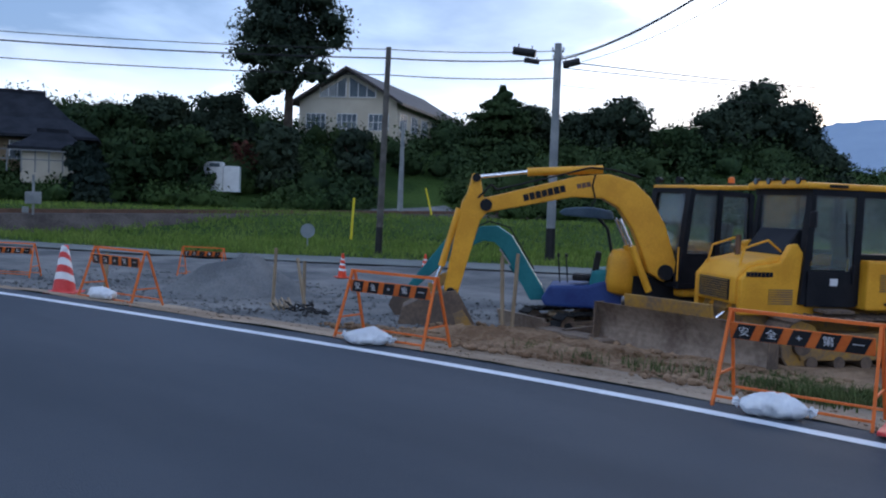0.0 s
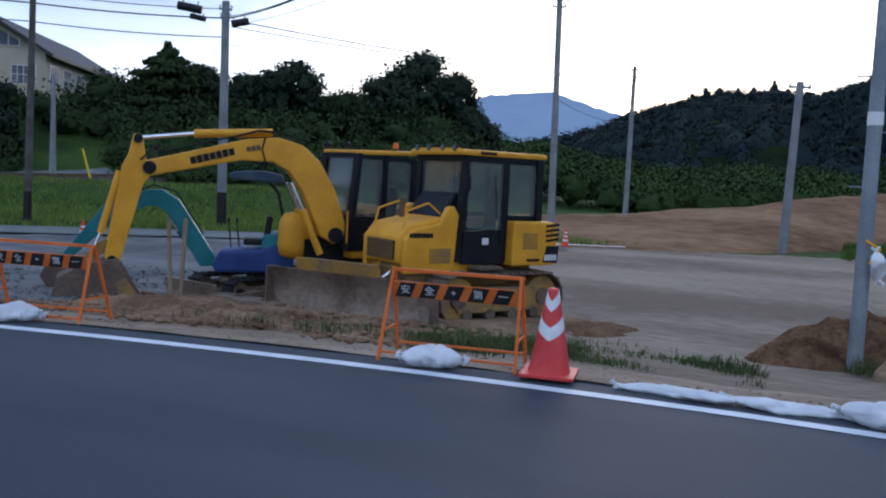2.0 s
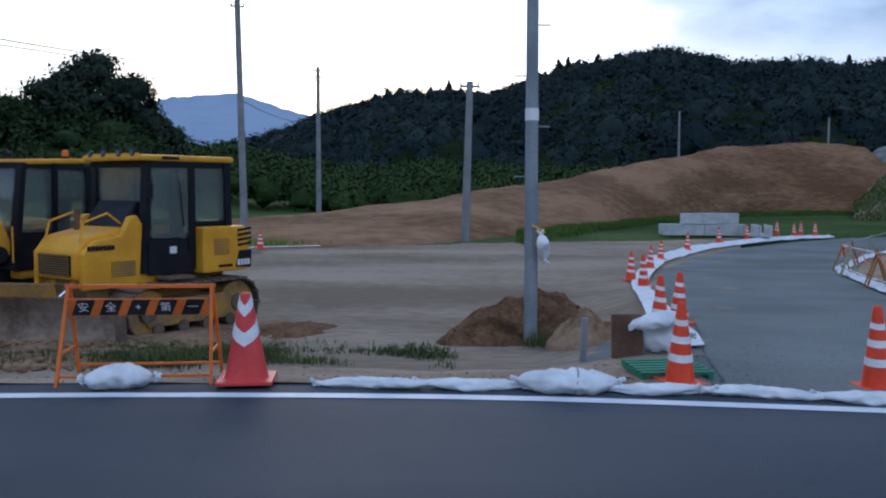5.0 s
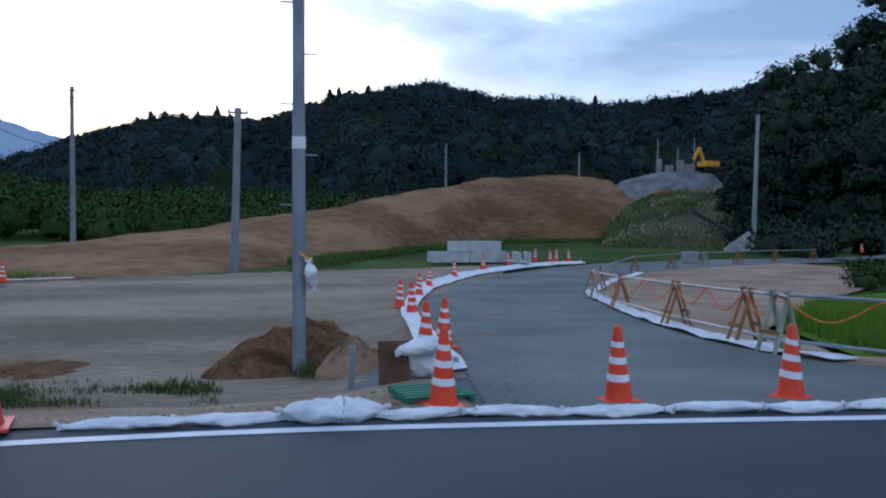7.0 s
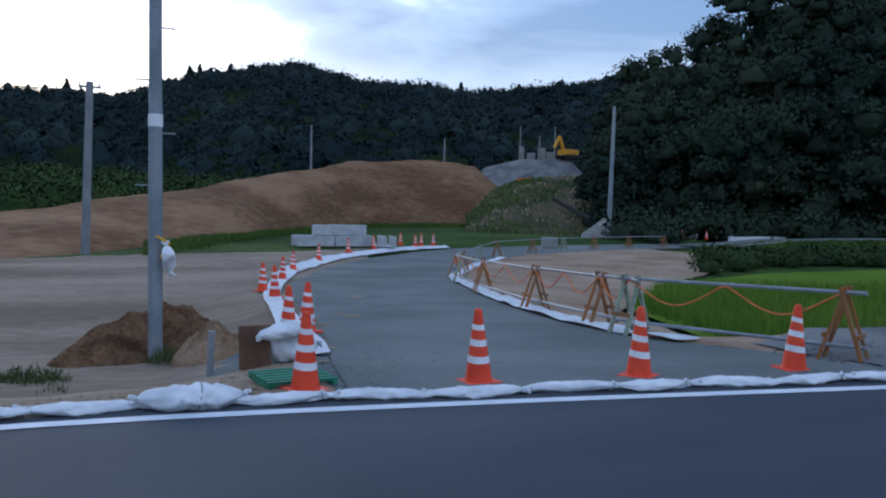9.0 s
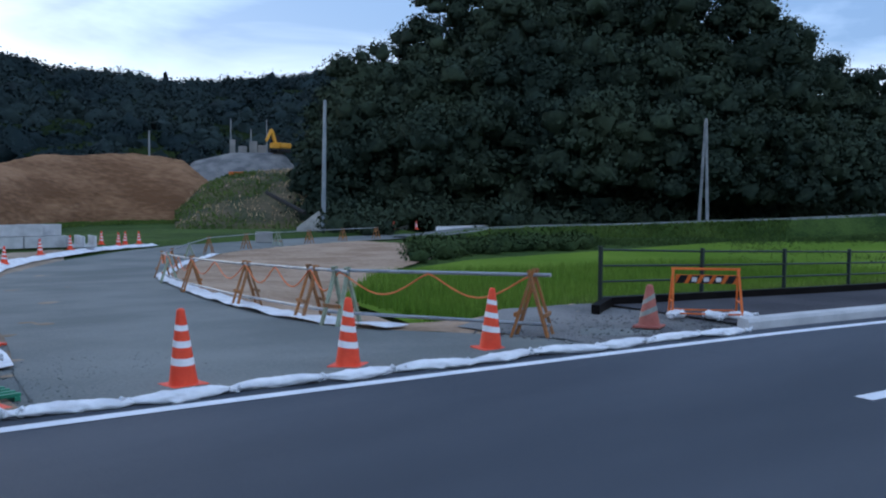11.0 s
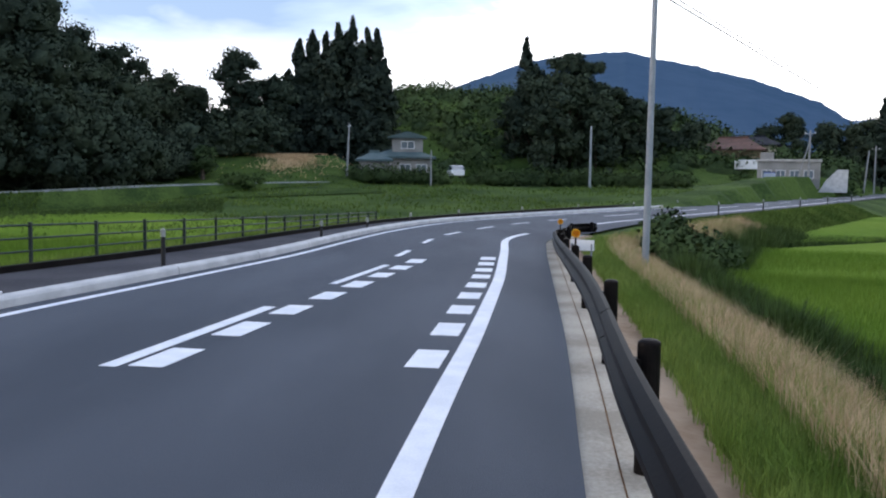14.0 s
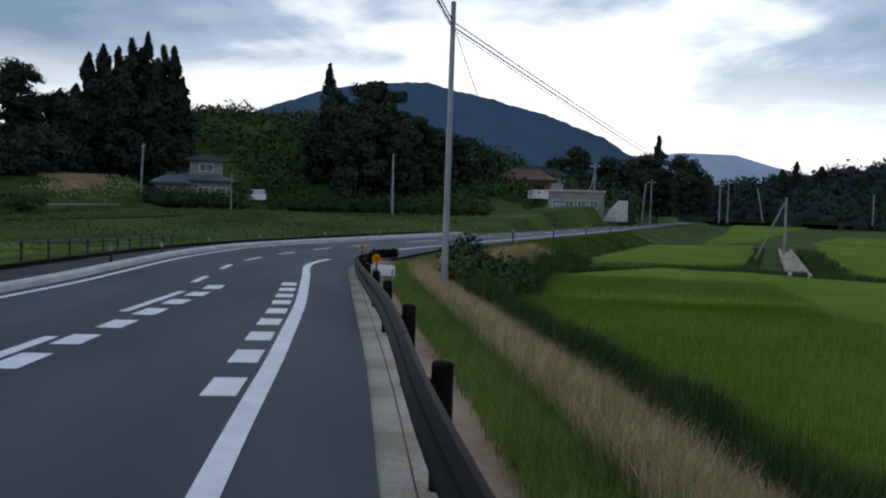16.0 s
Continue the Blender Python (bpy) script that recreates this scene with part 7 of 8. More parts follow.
for a, d_ in ((41.4, 70), (43, 72.5), (44.4, 75)):
    bm = bmesh.new(); q_ = E(a, -1.85, d_ + 0.1); rod(bm, q_ - Vector((0, 0, 0.8)), q_ + Vector((0, 0, 0.2)), 0.06, 0.06, 8); part("post", bm, M["whitepaint"], gr)
sg = thing("road_sign", "upright yellow banner sign at the bend", "sign", Matrix.Translation(E(39.03, -1.7, 74)))
bm = bmesh.new(); box(bm, (0.46, 0.06, 1.45), (0, 0, 0.75), (0, 0, -39), 0.01); part("panel", bm, M["signyellow"], sg)
bm = bmesh.new(); box(bm, (0.16, 0.02, 1.0), (-0.03, -0.045, 0.8), (0, 0, -39)); part("lettering", bm, M["black"], sg, "dark upright lettering")
bm = bmesh.new(); rod(bm, (0, 0, -0.8), (0, 0, 0.1), 0.04, 0.04, 8); part("post", bm, M["steel"], sg)
bx_ = thing("box", "pale square box standing beside the trestles", "box", pose(27.6, 47.8, float(height(27.6, 47.8))))
bm = bmesh.new(); box(bm, (1.0, 0.8, 0.62), (0, 0, 0.4), (0, 0, -25), 0.03); part("case", bm, M["wallgrey"], bx_)
wing = thing("culvert_wall", "grey concrete wing wall at the slope's foot", "wall", Matrix.Translation(E(32.9, -2.0, 71)))
bm = bmesh.new(); prism(bm, [(-1.1, -0.4), (1.1, -0.4), (1.1, 1.5), (0.7, 1.5), (-1.0, 0.2)], 0.35, pose(0, 0, 0, 0, 0, -30)); part("wall", bm, M["concrete"], wing)
pipe = thing("drain_pipe", "black corrugated drain pipe down the grass slope", "pipe")
bm = bmesh.new(); rod(bm, E(30.2, 0.4, 78), E(32.6, -0.9, 73), 0.18, 0.18, 10); part("pipe", bm, M["rubber"], pipe)
for az_, e0, e1 in ((27.95, 2.8, 5.07), (29.2, 2.9, 4.46), (30.2, 2.9, 5.08)):
    pl("site_pole", "thin pole on the rubble terrace", az_, 116, e0, e1, None, 0.09, 0.07, "pole", group="")
rub = thing("ruined_wall", "broken grey concrete walls on the terrace", "ruin", Matrix.Translation(E(29.3, 2.9, 116)))
for ox, w_, h_ in ((-2.6, 0.7, 2.0), (-1.3, 1.1, 1.2), (0.1, 1.0, 1.9), (1.3, 1.2, 1.4), (2.6, 0.8, 1.0)):
    bm = bmesh.new(); box(bm, (w_, 0.5, h_), (ox, -0.2 * ox, h_ / 2 - 0.3), (0, 0, -30), 0.05); part("wall", bm, M["wallgrey"], rub)
dk = thing("far_excavator", "small yellow excavator working position on the terrace", "excavator", Matrix.Translation(E(31.0, 2.95, 114)) @ pose(0, 0, 0, 0, 0, 20))
bm = bmesh.new(); box(bm, (2.4, 0.5, 0.5), (0, -0.7, 0.28), bevel=0.15); part("track", bm, M["rubber"], dk)
bm = bmesh.new(); box(bm, (2.4, 0.5, 0.5), (0, 0.7, 0.28), bevel=0.15); part("track", bm, M["rubber"], dk)
bm = bmesh.new(); box(bm, (2.2, 1.8, 0.7), (0.2, 0, 0.95), bevel=0.1); part("body", bm, M["yellow"], dk)
bm = bmesh.new(); box(bm, (0.9, 0.8, 1.0), (-0.4, 0.4, 1.75), bevel=0.06); part("cab", bm, M["cab"], dk)
bm = bmesh.new(); bar(bm, (-0.8, 0, 1.2), (-1.6, 0, 2.9), 0.3, 0.35); bar(bm, (-1.6, 0, 2.9), (-2.6, 0, 1.4), 0.25, 0.3); part("boom", bm, M["yellow"], dk)
sled = thing("trough", "rust-orange steel trough on the rubble", "trough", Matrix.Translation(E(28.3, 1.5, 103)))
bm = bmesh.new(); box(bm, (1.8, 0.6, 0.5), (0, 0, 0.15), (0, 0, -20), 0.05); part("trough", bm, M["orange"], sled)


# ---- buildings ----
def window(bm_list, parent, m, w, h, cols=2, rows=1):
    """A framed window of panes set on a wall."""
    f = bmesh.new()
    t = 0.07
    for sx in (-1, 1):
        box(f, (t, 0.10, h), (sx * (w / 2 - t / 2), -0.03, 0))
    for sz in (-1, 1):
        box(f, (w, 0.10, t), (0, -0.03, sz * (h / 2 - t / 2)))
    for c in range(1, cols):
        box(f, (t * 0.8, 0.09, h), (-w / 2 + w * c / cols, -0.03, 0))
    for r in range(1, rows):
        box(f, (w, 0.09, t * 0.8), (0, -0.03, -h / 2 + h * r / rows))
    f.transform(m)
    fr = part("window", f, M["whitepaint"], parent)
    for c in range(cols):
        for r in range(rows):
            g = bmesh.new()
            box(g, (w / cols - 0.02, 0.03, h / rows - 0.02), (-w / 2 + w * (c + 0.5) / cols, -0.02, -h / 2 + h * (r + 0.5) / rows))
            g.transform(m)
            part("pane", g, M["window"], fr)


sc = thing("school_hall", "cream rendered hall with a broad brown gabled roof", "building", Matrix.Translation(E(-48.6, 3.6, 95)) @ pose(0, 0, 0, 0, 0, 27))
W2, LH, AP, LEN = 5.6, 4.1, 7.6, 28.0
bm = bmesh.new()
prism(bm, [(-W2, -1.5), (W2, -1.5), (W2, LH), (0, AP - 0.35), (-W2, LH)], LEN, pose(0, LEN / 2, 0))
part("wall", bm, M["wallcream"], sc)
for s_ in (-1, 1):
    bm = bmesh.new()
    prism(bm, [(0, AP), (s_ * (W2 + 0.9), LH - 0.35), (s_ * (W2 + 0.9), LH - 0.05), (0, AP + 0.3)], LEN + 1.6, pose(0, LEN / 2, -0.12))
    part("roof", bm, M["roofbrown"], sc)
for x0, x1, z0 in ((-3.2, -0.2, 4.55), (0.2, 3.2, 4.55)):
    bm = bmesh.new()
    zt0 = (LH + (AP - 0.35 - LH) * (1 - abs(x0) / W2)) - 0.45
    zt1 = (LH + (AP - 0.35 - LH) * (1 - abs(x1) / W2)) - 0.45
    prism(bm, [(x0, z0), (x1, z0), (x1, max(zt1, z0 + 0.3)), (x0, max(zt0, z0 + 0.3))], 0.1, pose(0, -0.03, 0))
    wn_ = part("window", bm, M["window"], sc, "dark gable window")
    bm = bmesh.new()
    for k_ in range(4):
        xx = x0 + (x1 - x0) * k_ / 3
        box(bm, (0.10, 0.14, 1.7 - 0.5 * abs(xx) / 3.2), (xx, -0.05, z0 + 0.8 - 0.25 * abs(xx) / 3.2))
    box(bm, (x1 - x0, 0.14, 0.1), ((x0 + x1) / 2, -0.05, z0))
    part("frame", bm, M["whitepaint"], wn_)
for x0 in (-3.6, 0.0, 3.6):
    window(None, sc, pose(x0, -0.03, 1.9), 2.3, 1.8, 4, 2)
for k_ in range(6):
    window(None, sc, pose(W2 + 0.03, 2.2 + 4.1 * k_, 2.1, 0, 0, 90), 2.4, 1.9, 4, 2)


def hip_house(name, label, at, rz, w, d, h, rise, wall_m, roof_m, over=0.7, curve=0.0):
    b = thing(name, label, "house", at @ pose(0, 0, 0, 0, 0, rz))
    bm = bmesh.new(); box(bm, (w, d, h + 1.2), (0, 0, h / 2 - 0.6), bevel=0.03); part("wall", bm, wall_m, b)
    bm = bmesh.new()
    W, Dp = w / 2 + over, d / 2 + over
    rl = max(w / 2 - d / 2 * 0.75, w * 0.12)
    lo = [(-W, -Dp, h), (W, -Dp, h), (W, Dp, h), (-W, Dp, h)]
    midr = [(-(rl + W) / 2, -Dp * 0.5, h + rise * (0.5 - curve)), ((rl + W) / 2, -Dp * 0.5, h + rise * (0.5 - curve)), ((rl + W) / 2, Dp * 0.5, h + rise * (0.5 - curve)), (-(rl + W) / 2, Dp * 0.5, h + rise * (0.5 - curve))]
    top = [(-rl, -0.12, h + rise), (rl, -0.12, h + rise), (rl, 0.12, h + rise), (-rl, 0.12, h + rise)]
    und = [(x, y, z - 0.22) for x, y, z in lo]
    R_ = [[bm.verts.new(p) for p in s] for s in (und, lo, midr, top)]
    for a, c in zip(R_, R_[1:]):
        for j in range(4):
            bm.faces.new((a[j], a[(j + 1) % 4], c[(j + 1) % 4], c[j]))
    bm.faces.new(R_[0][::-1]); bm.faces.new(R_[-1])
    roof = part("roof", bm, roof_m, b)
    bm = bmesh.new(); box(bm, (2 * rl + 0.3, 0.4, 0.3), (0, 0, h + rise + 0.08), bevel=0.05); part("ridge_cap", bm, roof_m, roof)
    return b


te = hip_house("temple", "old temple with a great dark tiled roof", Matrix.Translation(E(-68.6, 1.0, 80)), 62, 11, 8, 2.3, 3.6, M["wood"], M["rooftile"], 1.4, 0.10)
for k_ in range(4):
    window(None, te, pose(-3.9 + 2.6 * k_, -4.03, 1.1), 1.8, 1.5, 3, 2)
hip_house("temple_porch", "small porch with a curved dark tiled gable", Matrix.Translation(E(-66.3, 0.9, 74)), 62, 4.2, 3, 1.5, 1.3, M["wallcream"], M["rooftile"], 0.8, 0.08)
fc = thing("lattice_fence", "pale post and rail fence before the temple", "fence")
for k_ in range(9):
    bm = bmesh.new(); a = E(-71 + 0.75 * k_, 0.6, 70); rod(bm, a, a + Vector((0, 0, 1.6)), 0.05, 0.05, 6); part("post", bm, M["pole"], fc)
for e_ in (1.9, 1.35):
    bm = bmesh.new(); bar(bm, E(-71, e_, 70), E(-65, e_, 70), 0.06, 0.08); part("rail", bm, M["pole"], fc)
tk = thing("storage_tank", "white square storage cabin beside a hedge", "cabin", Matrix.Translation(E(-56.9, -0.1, 74)) @ pose(0, 0, 0, 0, 0, 50))
bm = bmesh.new(); box(bm, (1.5, 1.5, 2.4), (0, 0, 1.2), bevel=0.03); part("cabin", bm, M["whitepaint"], tk)
bm = bmesh.new(); box(bm, (1.3, 1.4, 2.1), (1.45, -0.1, 1.05), bevel=0.03); part("annex", bm, M["whitepaint"], tk)
bm = bmesh.new(); box(bm, (0.8, 0.1, 0.3), (0.1, -0.76, 2.15)); part("vent", bm, M["window"], tk, "dark vent slot")
fh = hip_house("farmhouse", "two-storey grey farmhouse with teal metal roofs", Matrix.Translation(E(85.4, 0.0, 105)), -84, 6.6, 5.5, 2.6, 1.0, M["wallgrey"], M["roofgreen"], 0.6)
bm = bmesh.new(); box(bm, (3.6, 3.4, 1.8), (0.6, 0.4, 3.9), bevel=0.03); part("upper_storey", bm, M["wallgrey"], fh)
bm = bmesh.new(); prism(bm, [(-2.3, 4.8), (2.3, 4.8), (2.3, 4.95), (0, 5.6), (-2.3, 4.95)], 4.4, pose(0.6, 0.4, 0)); part("upper_roof", bm, M["roofgreen"], fh)
for x0, z0 in ((-2.0, 1.2), (0.3, 1.2), (2.2, 1.2)):
    window(None, fh, pose(x0, -2.78, z0), 1.3, 1.1, 2, 1)
window(None, fh, pose(0.6, -1.33, 4.0), 1.6, 0.9, 2, 1)
an = hip_house("outbuilding", "lean-to wing with a teal roof beside the farmhouse", Matrix.Translation(E(83.6, 0.0, 103)), -84, 3.6, 4, 2.2, 0.9, M["wallgrey"], M["roofgreen"], 0.4)


def car(name, label, m, body_m):
    c = thing(name, label, "car", m)
    bm = bmesh.new(); prism(bm, [(-2.0, 0.3), (2.0, 0.3), (2.05, 0.75), (1.2, 0.9), (-1.95, 0.95)], 1.6, bevel=0.08); part("body", bm, body_m, c)
    bm = bmesh.new(); prism(bm, [(1.15, 0.88), (0.5, 1.42), (-1.5, 1.45), (-1.9, 0.93)], 1.42, bevel=0.06); part("cabin", bm, M["window"], c, "dark glazed cabin")
    bm = bmesh.new(); box(bm, (1.9, 1.36, 0.06), (-0.5, 0, 1.46), bevel=0.02); part("roof", bm, body_m, c)
    for sx in (-1.25, 1.25):
        for sy in (-0.75, 0.75):
            bm = bmesh.new(); rod(bm, (sx, sy - 0.1, 0.3), (sx, sy + 0.1, 0.3), 0.3, 0.3, 16); w_ = part("wheel", bm, M["rubber"], c)
            bm = bmesh.new(); rod(bm, (sx, sy - 0.11, 0.3), (sx, sy + 0.11, 0.3), 0.17, 0.17, 12); part("rim", bm, M["steel"], w_)


car("parked_car", "white car parked by the farmhouse drive", Matrix.Translation(E(88.9, 0.1, 104)) @ pose(0, 0, 0, 0, 0, 10), M["whitepaint"])
cb = thing("concrete_building", "low flat-roofed grey concrete building by the road", "building", Matrix.Translation(E(109.7, 0.0, 125)) @ pose(0, 0, 0, 0, 0, 248))
bm = bmesh.new(); box(bm, (7.6, 6, 3.6), (0, 0, 1.2), bevel=0.03); part("wall", bm, M["wallgrey"], cb)
bm = bmesh.new(); box(bm, (8.0, 6.4, 0.3), (0, 0, 3.1), bevel=0.03); part("roof", bm, M["concrete"], cb)
bm = bmesh.new(); box(bm, (1.6, 1.6, 1.0), (-2.8, 0, 3.7), bevel=0.03); part("roof_box", bm, M["wallgrey"], cb)
for x0 in (-2.6, -0.9, 0.8, 2.5):
    window(None, cb, pose(x0, -3.03, 1.3), 1.2, 1.1, 2, 1)
rm = thing("ramp_wall", "pale concrete ramp wall beside the building", "wall", Matrix.Translation(E(112.2, -0.45, 118)) @ pose(0, 0, 0, 0, 0, 248))
bm = bmesh.new(); prism(bm, [(-1.7, 0), (1.6, 0), (1.6, 2.8), (0.4, 2.8), (-0.9, 1.4)], 1.2); part("wall", bm, M["kerb"], rm)
car("parked_car", "blue covered van parked by the concrete building", Matrix.Translation(E(108.6, 0.0, 119)) @ pose(0, 0, 0, 0, 0, 160), M["bluetarp"])
hip_house("farmhouse", "old house with a rust-red roof among trees", Matrix.Translation(E(106.4, 1.2, 155)), 250, 9, 6, 2.4, 2.0, M["wood"], M["roofred"], 0.9)
hip_house("farmhouse", "old house with a brown tiled roof among trees", Matrix.Translation(E(107.6, 1.5, 170)), 250, 8, 6, 2.6, 1.6, M["wallcream"], M["rooftile"], 0.9)
wv = thing("shed", "white corrugated shed before the old houses", "shed", Matrix.Translation(E(107.2, 0.9, 140)) @ pose(0, 0, 0, 0, 0, 250))
bm = bmesh.new(); box(bm, (3.2, 2, 1.4), (0, 0, 0.7), bevel=0.03); part("wall", bm, M["whitepaint"], wv)

# ---- the railway ----
A0, B0 = P(-69, 50), P(-41.4, 66)
dirr = (B0 - A0)
line = np.array([(A0 + dirr * u)[:2] for u in np.linspace(-0.8, 1.9, 60)])
zz = np.array([H_el(-1.7, 50) + (H_el(-0.84, 66) - H_el(-1.7, 50)) * u for u in np.linspace(-0.8, 1.9, 60)])


def raised(bm, line, zs, prof):
    t = np.gradient(line, axis=0); t /= np.linalg.norm(t, axis=1)[:, None]
    nrm = np.stack([-t[:, 1], t[:, 0]], 1)
    rows = [[bm.verts.new((*(p + n * a), z + b)) for a, b in prof] for p, n, z in zip(line, nrm, zs)]
    for r0, r1 in zip(rows, rows[1:]):
        for j in range(len(prof) - 1):
            bm.faces.new((r0[j], r1[j], r1[j + 1], r0[j + 1]))
    bmesh.ops.recalc_face_normals(bm, faces=bm.faces[:])


bm = bmesh.new(); raised(bm, line, zz, [(-3.2, -1.2), (-1.6, -0.12), (1.6, -0.12), (3.2, -1.2)])
tagged(part("railway_bed", bm, M["ballast"]), "low brown ballast bed of a single railway track", "railway", kind="structure")
for s_ in (-0.53, 0.53):
    bm = bmesh.new(); raised(bm, line, zz, [(s_ - 0.05, -0.1), (s_ - 0.05, 0.08), (s_ + 0.05, 0.08), (s_ + 0.05, -0.1)])
    tagged(part("track_rail", bm, M["rust"]), "rusty steel running rail of the track", "rail", kind="structure")
for az_, e0, e1, az1, d_ in ((-48.17, -2.4, -0.14, -48.05, 46), (-42.9, -0.7, 0.68, -43.35, 62)):
    pl("marker_pole", "slanting yellow painted marker pole by the railway", az_, d_, e0, e1, az1, 0.07, 0.06, "signyellow", group="")
rsn = thing("round_sign", "grey back of a round sign in the grass", "sign", Matrix.Translation(E(-51.0, -3.0, 40)) @ pose(0, 0, 0, 0, 0, 51))
bm = bmesh.new(); rod(bm, (0, -0.015, 0.42), (0, 0.015, 0.42), 0.33, 0.33, 24); part("disc", bm, M["steel"], rsn)
bm = bmesh.new(); rod(bm, (0, 0.03, -0.5), (0, 0.03, 0.5), 0.03, 0.03, 8); part("post", bm, M["steel"], rsn)
eq = thing("signal_cabinet", "grey railway cabinet with a post beside the track", "cabinet", Matrix.Translation(E(-67.35, -1.8, 48)) @ pose(0, 0, 0, 0, 0, 65))
bm = bmesh.new(); box(bm, (0.75, 0.4, 0.6), (0, 0, 0.75), bevel=0.03); part("case", bm, M["pole"], eq)
bm = bmesh.new(); box(bm, (0.12, 0.12, 2.0), (0, 0.1, 0.9), bevel=0.01); part("post", bm, M["pole"], eq)
bm = bmesh.new(); box(bm, (0.3, 0.3, 0.3), (-0.35, 0, 0.15), bevel=0.03); part("foot", bm, M["pole"], eq)
drv = strip("drive", [P(-48.2, 64)[:2], P(-44, 66)[:2], P(-40.5, 69)[:2]], [P(-46.6, 70)[:2], P(-44, 72)[:2], P(-42, 74)[:2]], 20, 4, M["gravel"], dz=0.2)
tagged(drv, "pale concrete drive climbing the hill", "drive")


# ---- trees ----
def make_tree(name, label, at, h, w, leaf, kind="broad", per=120, size=0.35, group="", trunk_r=0.25, n=16, low=0.3):
    t = thing(name, label, "tree", Matrix.Translation(at), group)
    bm = bmesh.new()
    rod(bm, (0, 0, -0.6), (0.1, 0.05, h * 0.45), trunk_r, trunk_r * 0.6, 10)
    if kind == "broad":
        for k_ in range(6):
            a = k_ * 1.05 + 0.3
            z0 = h * (0.25 + 0.05 * k_)
            rod(bm, (0.05, 0.03, z0), (math.cos(a) * w * 0.3, math.sin(a) * w * 0.3, z0 + h * 0.28), trunk_r * 0.45, trunk_r * 0.12, 6)
    else:
        rod(bm, (0.1, 0.05, h * 0.45), (0.1, 0.05, h * 0.95), trunk_r * 0.6, 0.05, 8)
    part("trunk", bm, M["bark"], t)
    blobs = broad_blobs(0, 0, 0, h, w, int(n * 1.6), low) if kind == "broad" else cedar_blobs(0, 0, 0, h, w)
    foliage("crown", blobs, leaf, int(per * 2.1) if kind == "broad" else int(per * 1.9), size * (0.62 if kind == "broad" else 0.75), 0.55 if kind == "broad" else 0.45, 0.7, t)
    return t


def tree_at(label, az, dist, e_top, w_deg, leaf="leaf_dark", kind="broad", z0=None, **kw):
    p_ = P(az, dist)
    g_ = float(height(p_.x, p_.y)) if z0 is None else z0
    h = H_el(e_top, dist) - g_
    return make_tree("tree", label, (p_.x, p_.y, g_), h, 2 * dist * math.tan(radians(w_deg / 2)), M[leaf], kind, **kw)


tree_at("tall broad-crowned dark tree on the hill beside the hall", -52.4, 84, 14.4, 8.0, n=36, per=170, size=0.34, trunk_r=0.5, z0=6.2)
for az_, d_, e_, w_, lf in ((-30.8, 92, 7.1, 4.6, "leaf_dark"), (-33.2, 96, 5.7, 4, "leaf_dark"), (-22.7, 100, 7.7, 5.6, "leaf_dark"), (-20.6, 98, 6.5, 4.4, "leaf_dark"), (-24.8, 96, 6.1, 4.2, "leaf_dark"), (-27.3, 90, 4.7, 4.6, "leaf"),
                           (-18.8, 96, 4.2, 3.8, "leaf_dark"), (-36.6, 98, 6.1, 3.6, "leaf_dark"), (-56.5, 88, 6.0, 4.5, "leaf_dark"), (-60, 92, 5.6, 4.2, "leaf_dark"), (-62.8, 90, 4.8, 4, "leaf"), (-48.0, 78, 4.4, 3.0, "leaf_dark"),
                           (-72.5, 70, 4.3, 4, "leaf_dark"), (-64.8, 70, 2.6, 2.0, "cedar"), (-58.6, 72, 4.0, 4.0, "leaf"), (-61.5, 72, 3.8, 3.6, "leaf"), (-53, 76, 4.4, 3.6, "leaf_dark")):
    tree_at("dark green broadleaf tree on the hillside", az_, d_, e_, w_, lf, group="hillside trees", n=32, per=75, size=0.36, low=0.16)
tree_at("layered green conifer beside the hall", -38.5, 92, 7.3, 4.2, "leaf", "cedar", per=70, size=0.4)
tree_at("dark rounded conifer before the temple", -64.0, 62, 2.2, 1.7, "cedar", "cedar", per=60, size=0.3)
tree_at("reddish-leaved small tree on the hillside", -55.0, 80, 3.0, 2.4, "leaf_red", n=9, per=90, size=0.3)
for az_, d_, e_, w_ in ((70.4, 125, 6.6, 3.6), (72.0, 128, 5.7, 3.4), (75.0, 120, 8.0, 3.8), (77.0, 122, 6.5, 3.2), (75.9, 112, 4.0, 3.6), (73.8, 112, 3.2, 3.4), (68.6, 118, 7.2, 3.6)):
    tree_at("tall dark broadleaf tree beyond the fields", az_, d_, e_, w_, "leaf_dark", group="valley trees", n=40, per=75, size=0.42, low=0.10)
for az_, e_, w_ in ((78.0, 6.6, 2.2), (78.7, 8.5, 1.7), (79.6, 9.0, 2.0), (80.4, 8.8, 2.0), (81.2, 9.5, 2.2), (82.1, 9.9, 2.2), (83.0, 9.2, 2.2), (83.7, 9.3, 1.8), (84.2, 7.3, 1.6), (80.9, 8.2, 2.2), (79.0, 7.2, 2.6), (80.0, 7.4, 2.6), (82.6, 8.0, 2.6), (81.6, 7.8, 2.6)):
    tree_at("tall pointed dark cedar in a stand", az_, 132 + 4 * rng.random(), e_, w_ * 1.35, "cedar", "cedar", group="cedar stand", per=75, size=0.5, z0=0.5)
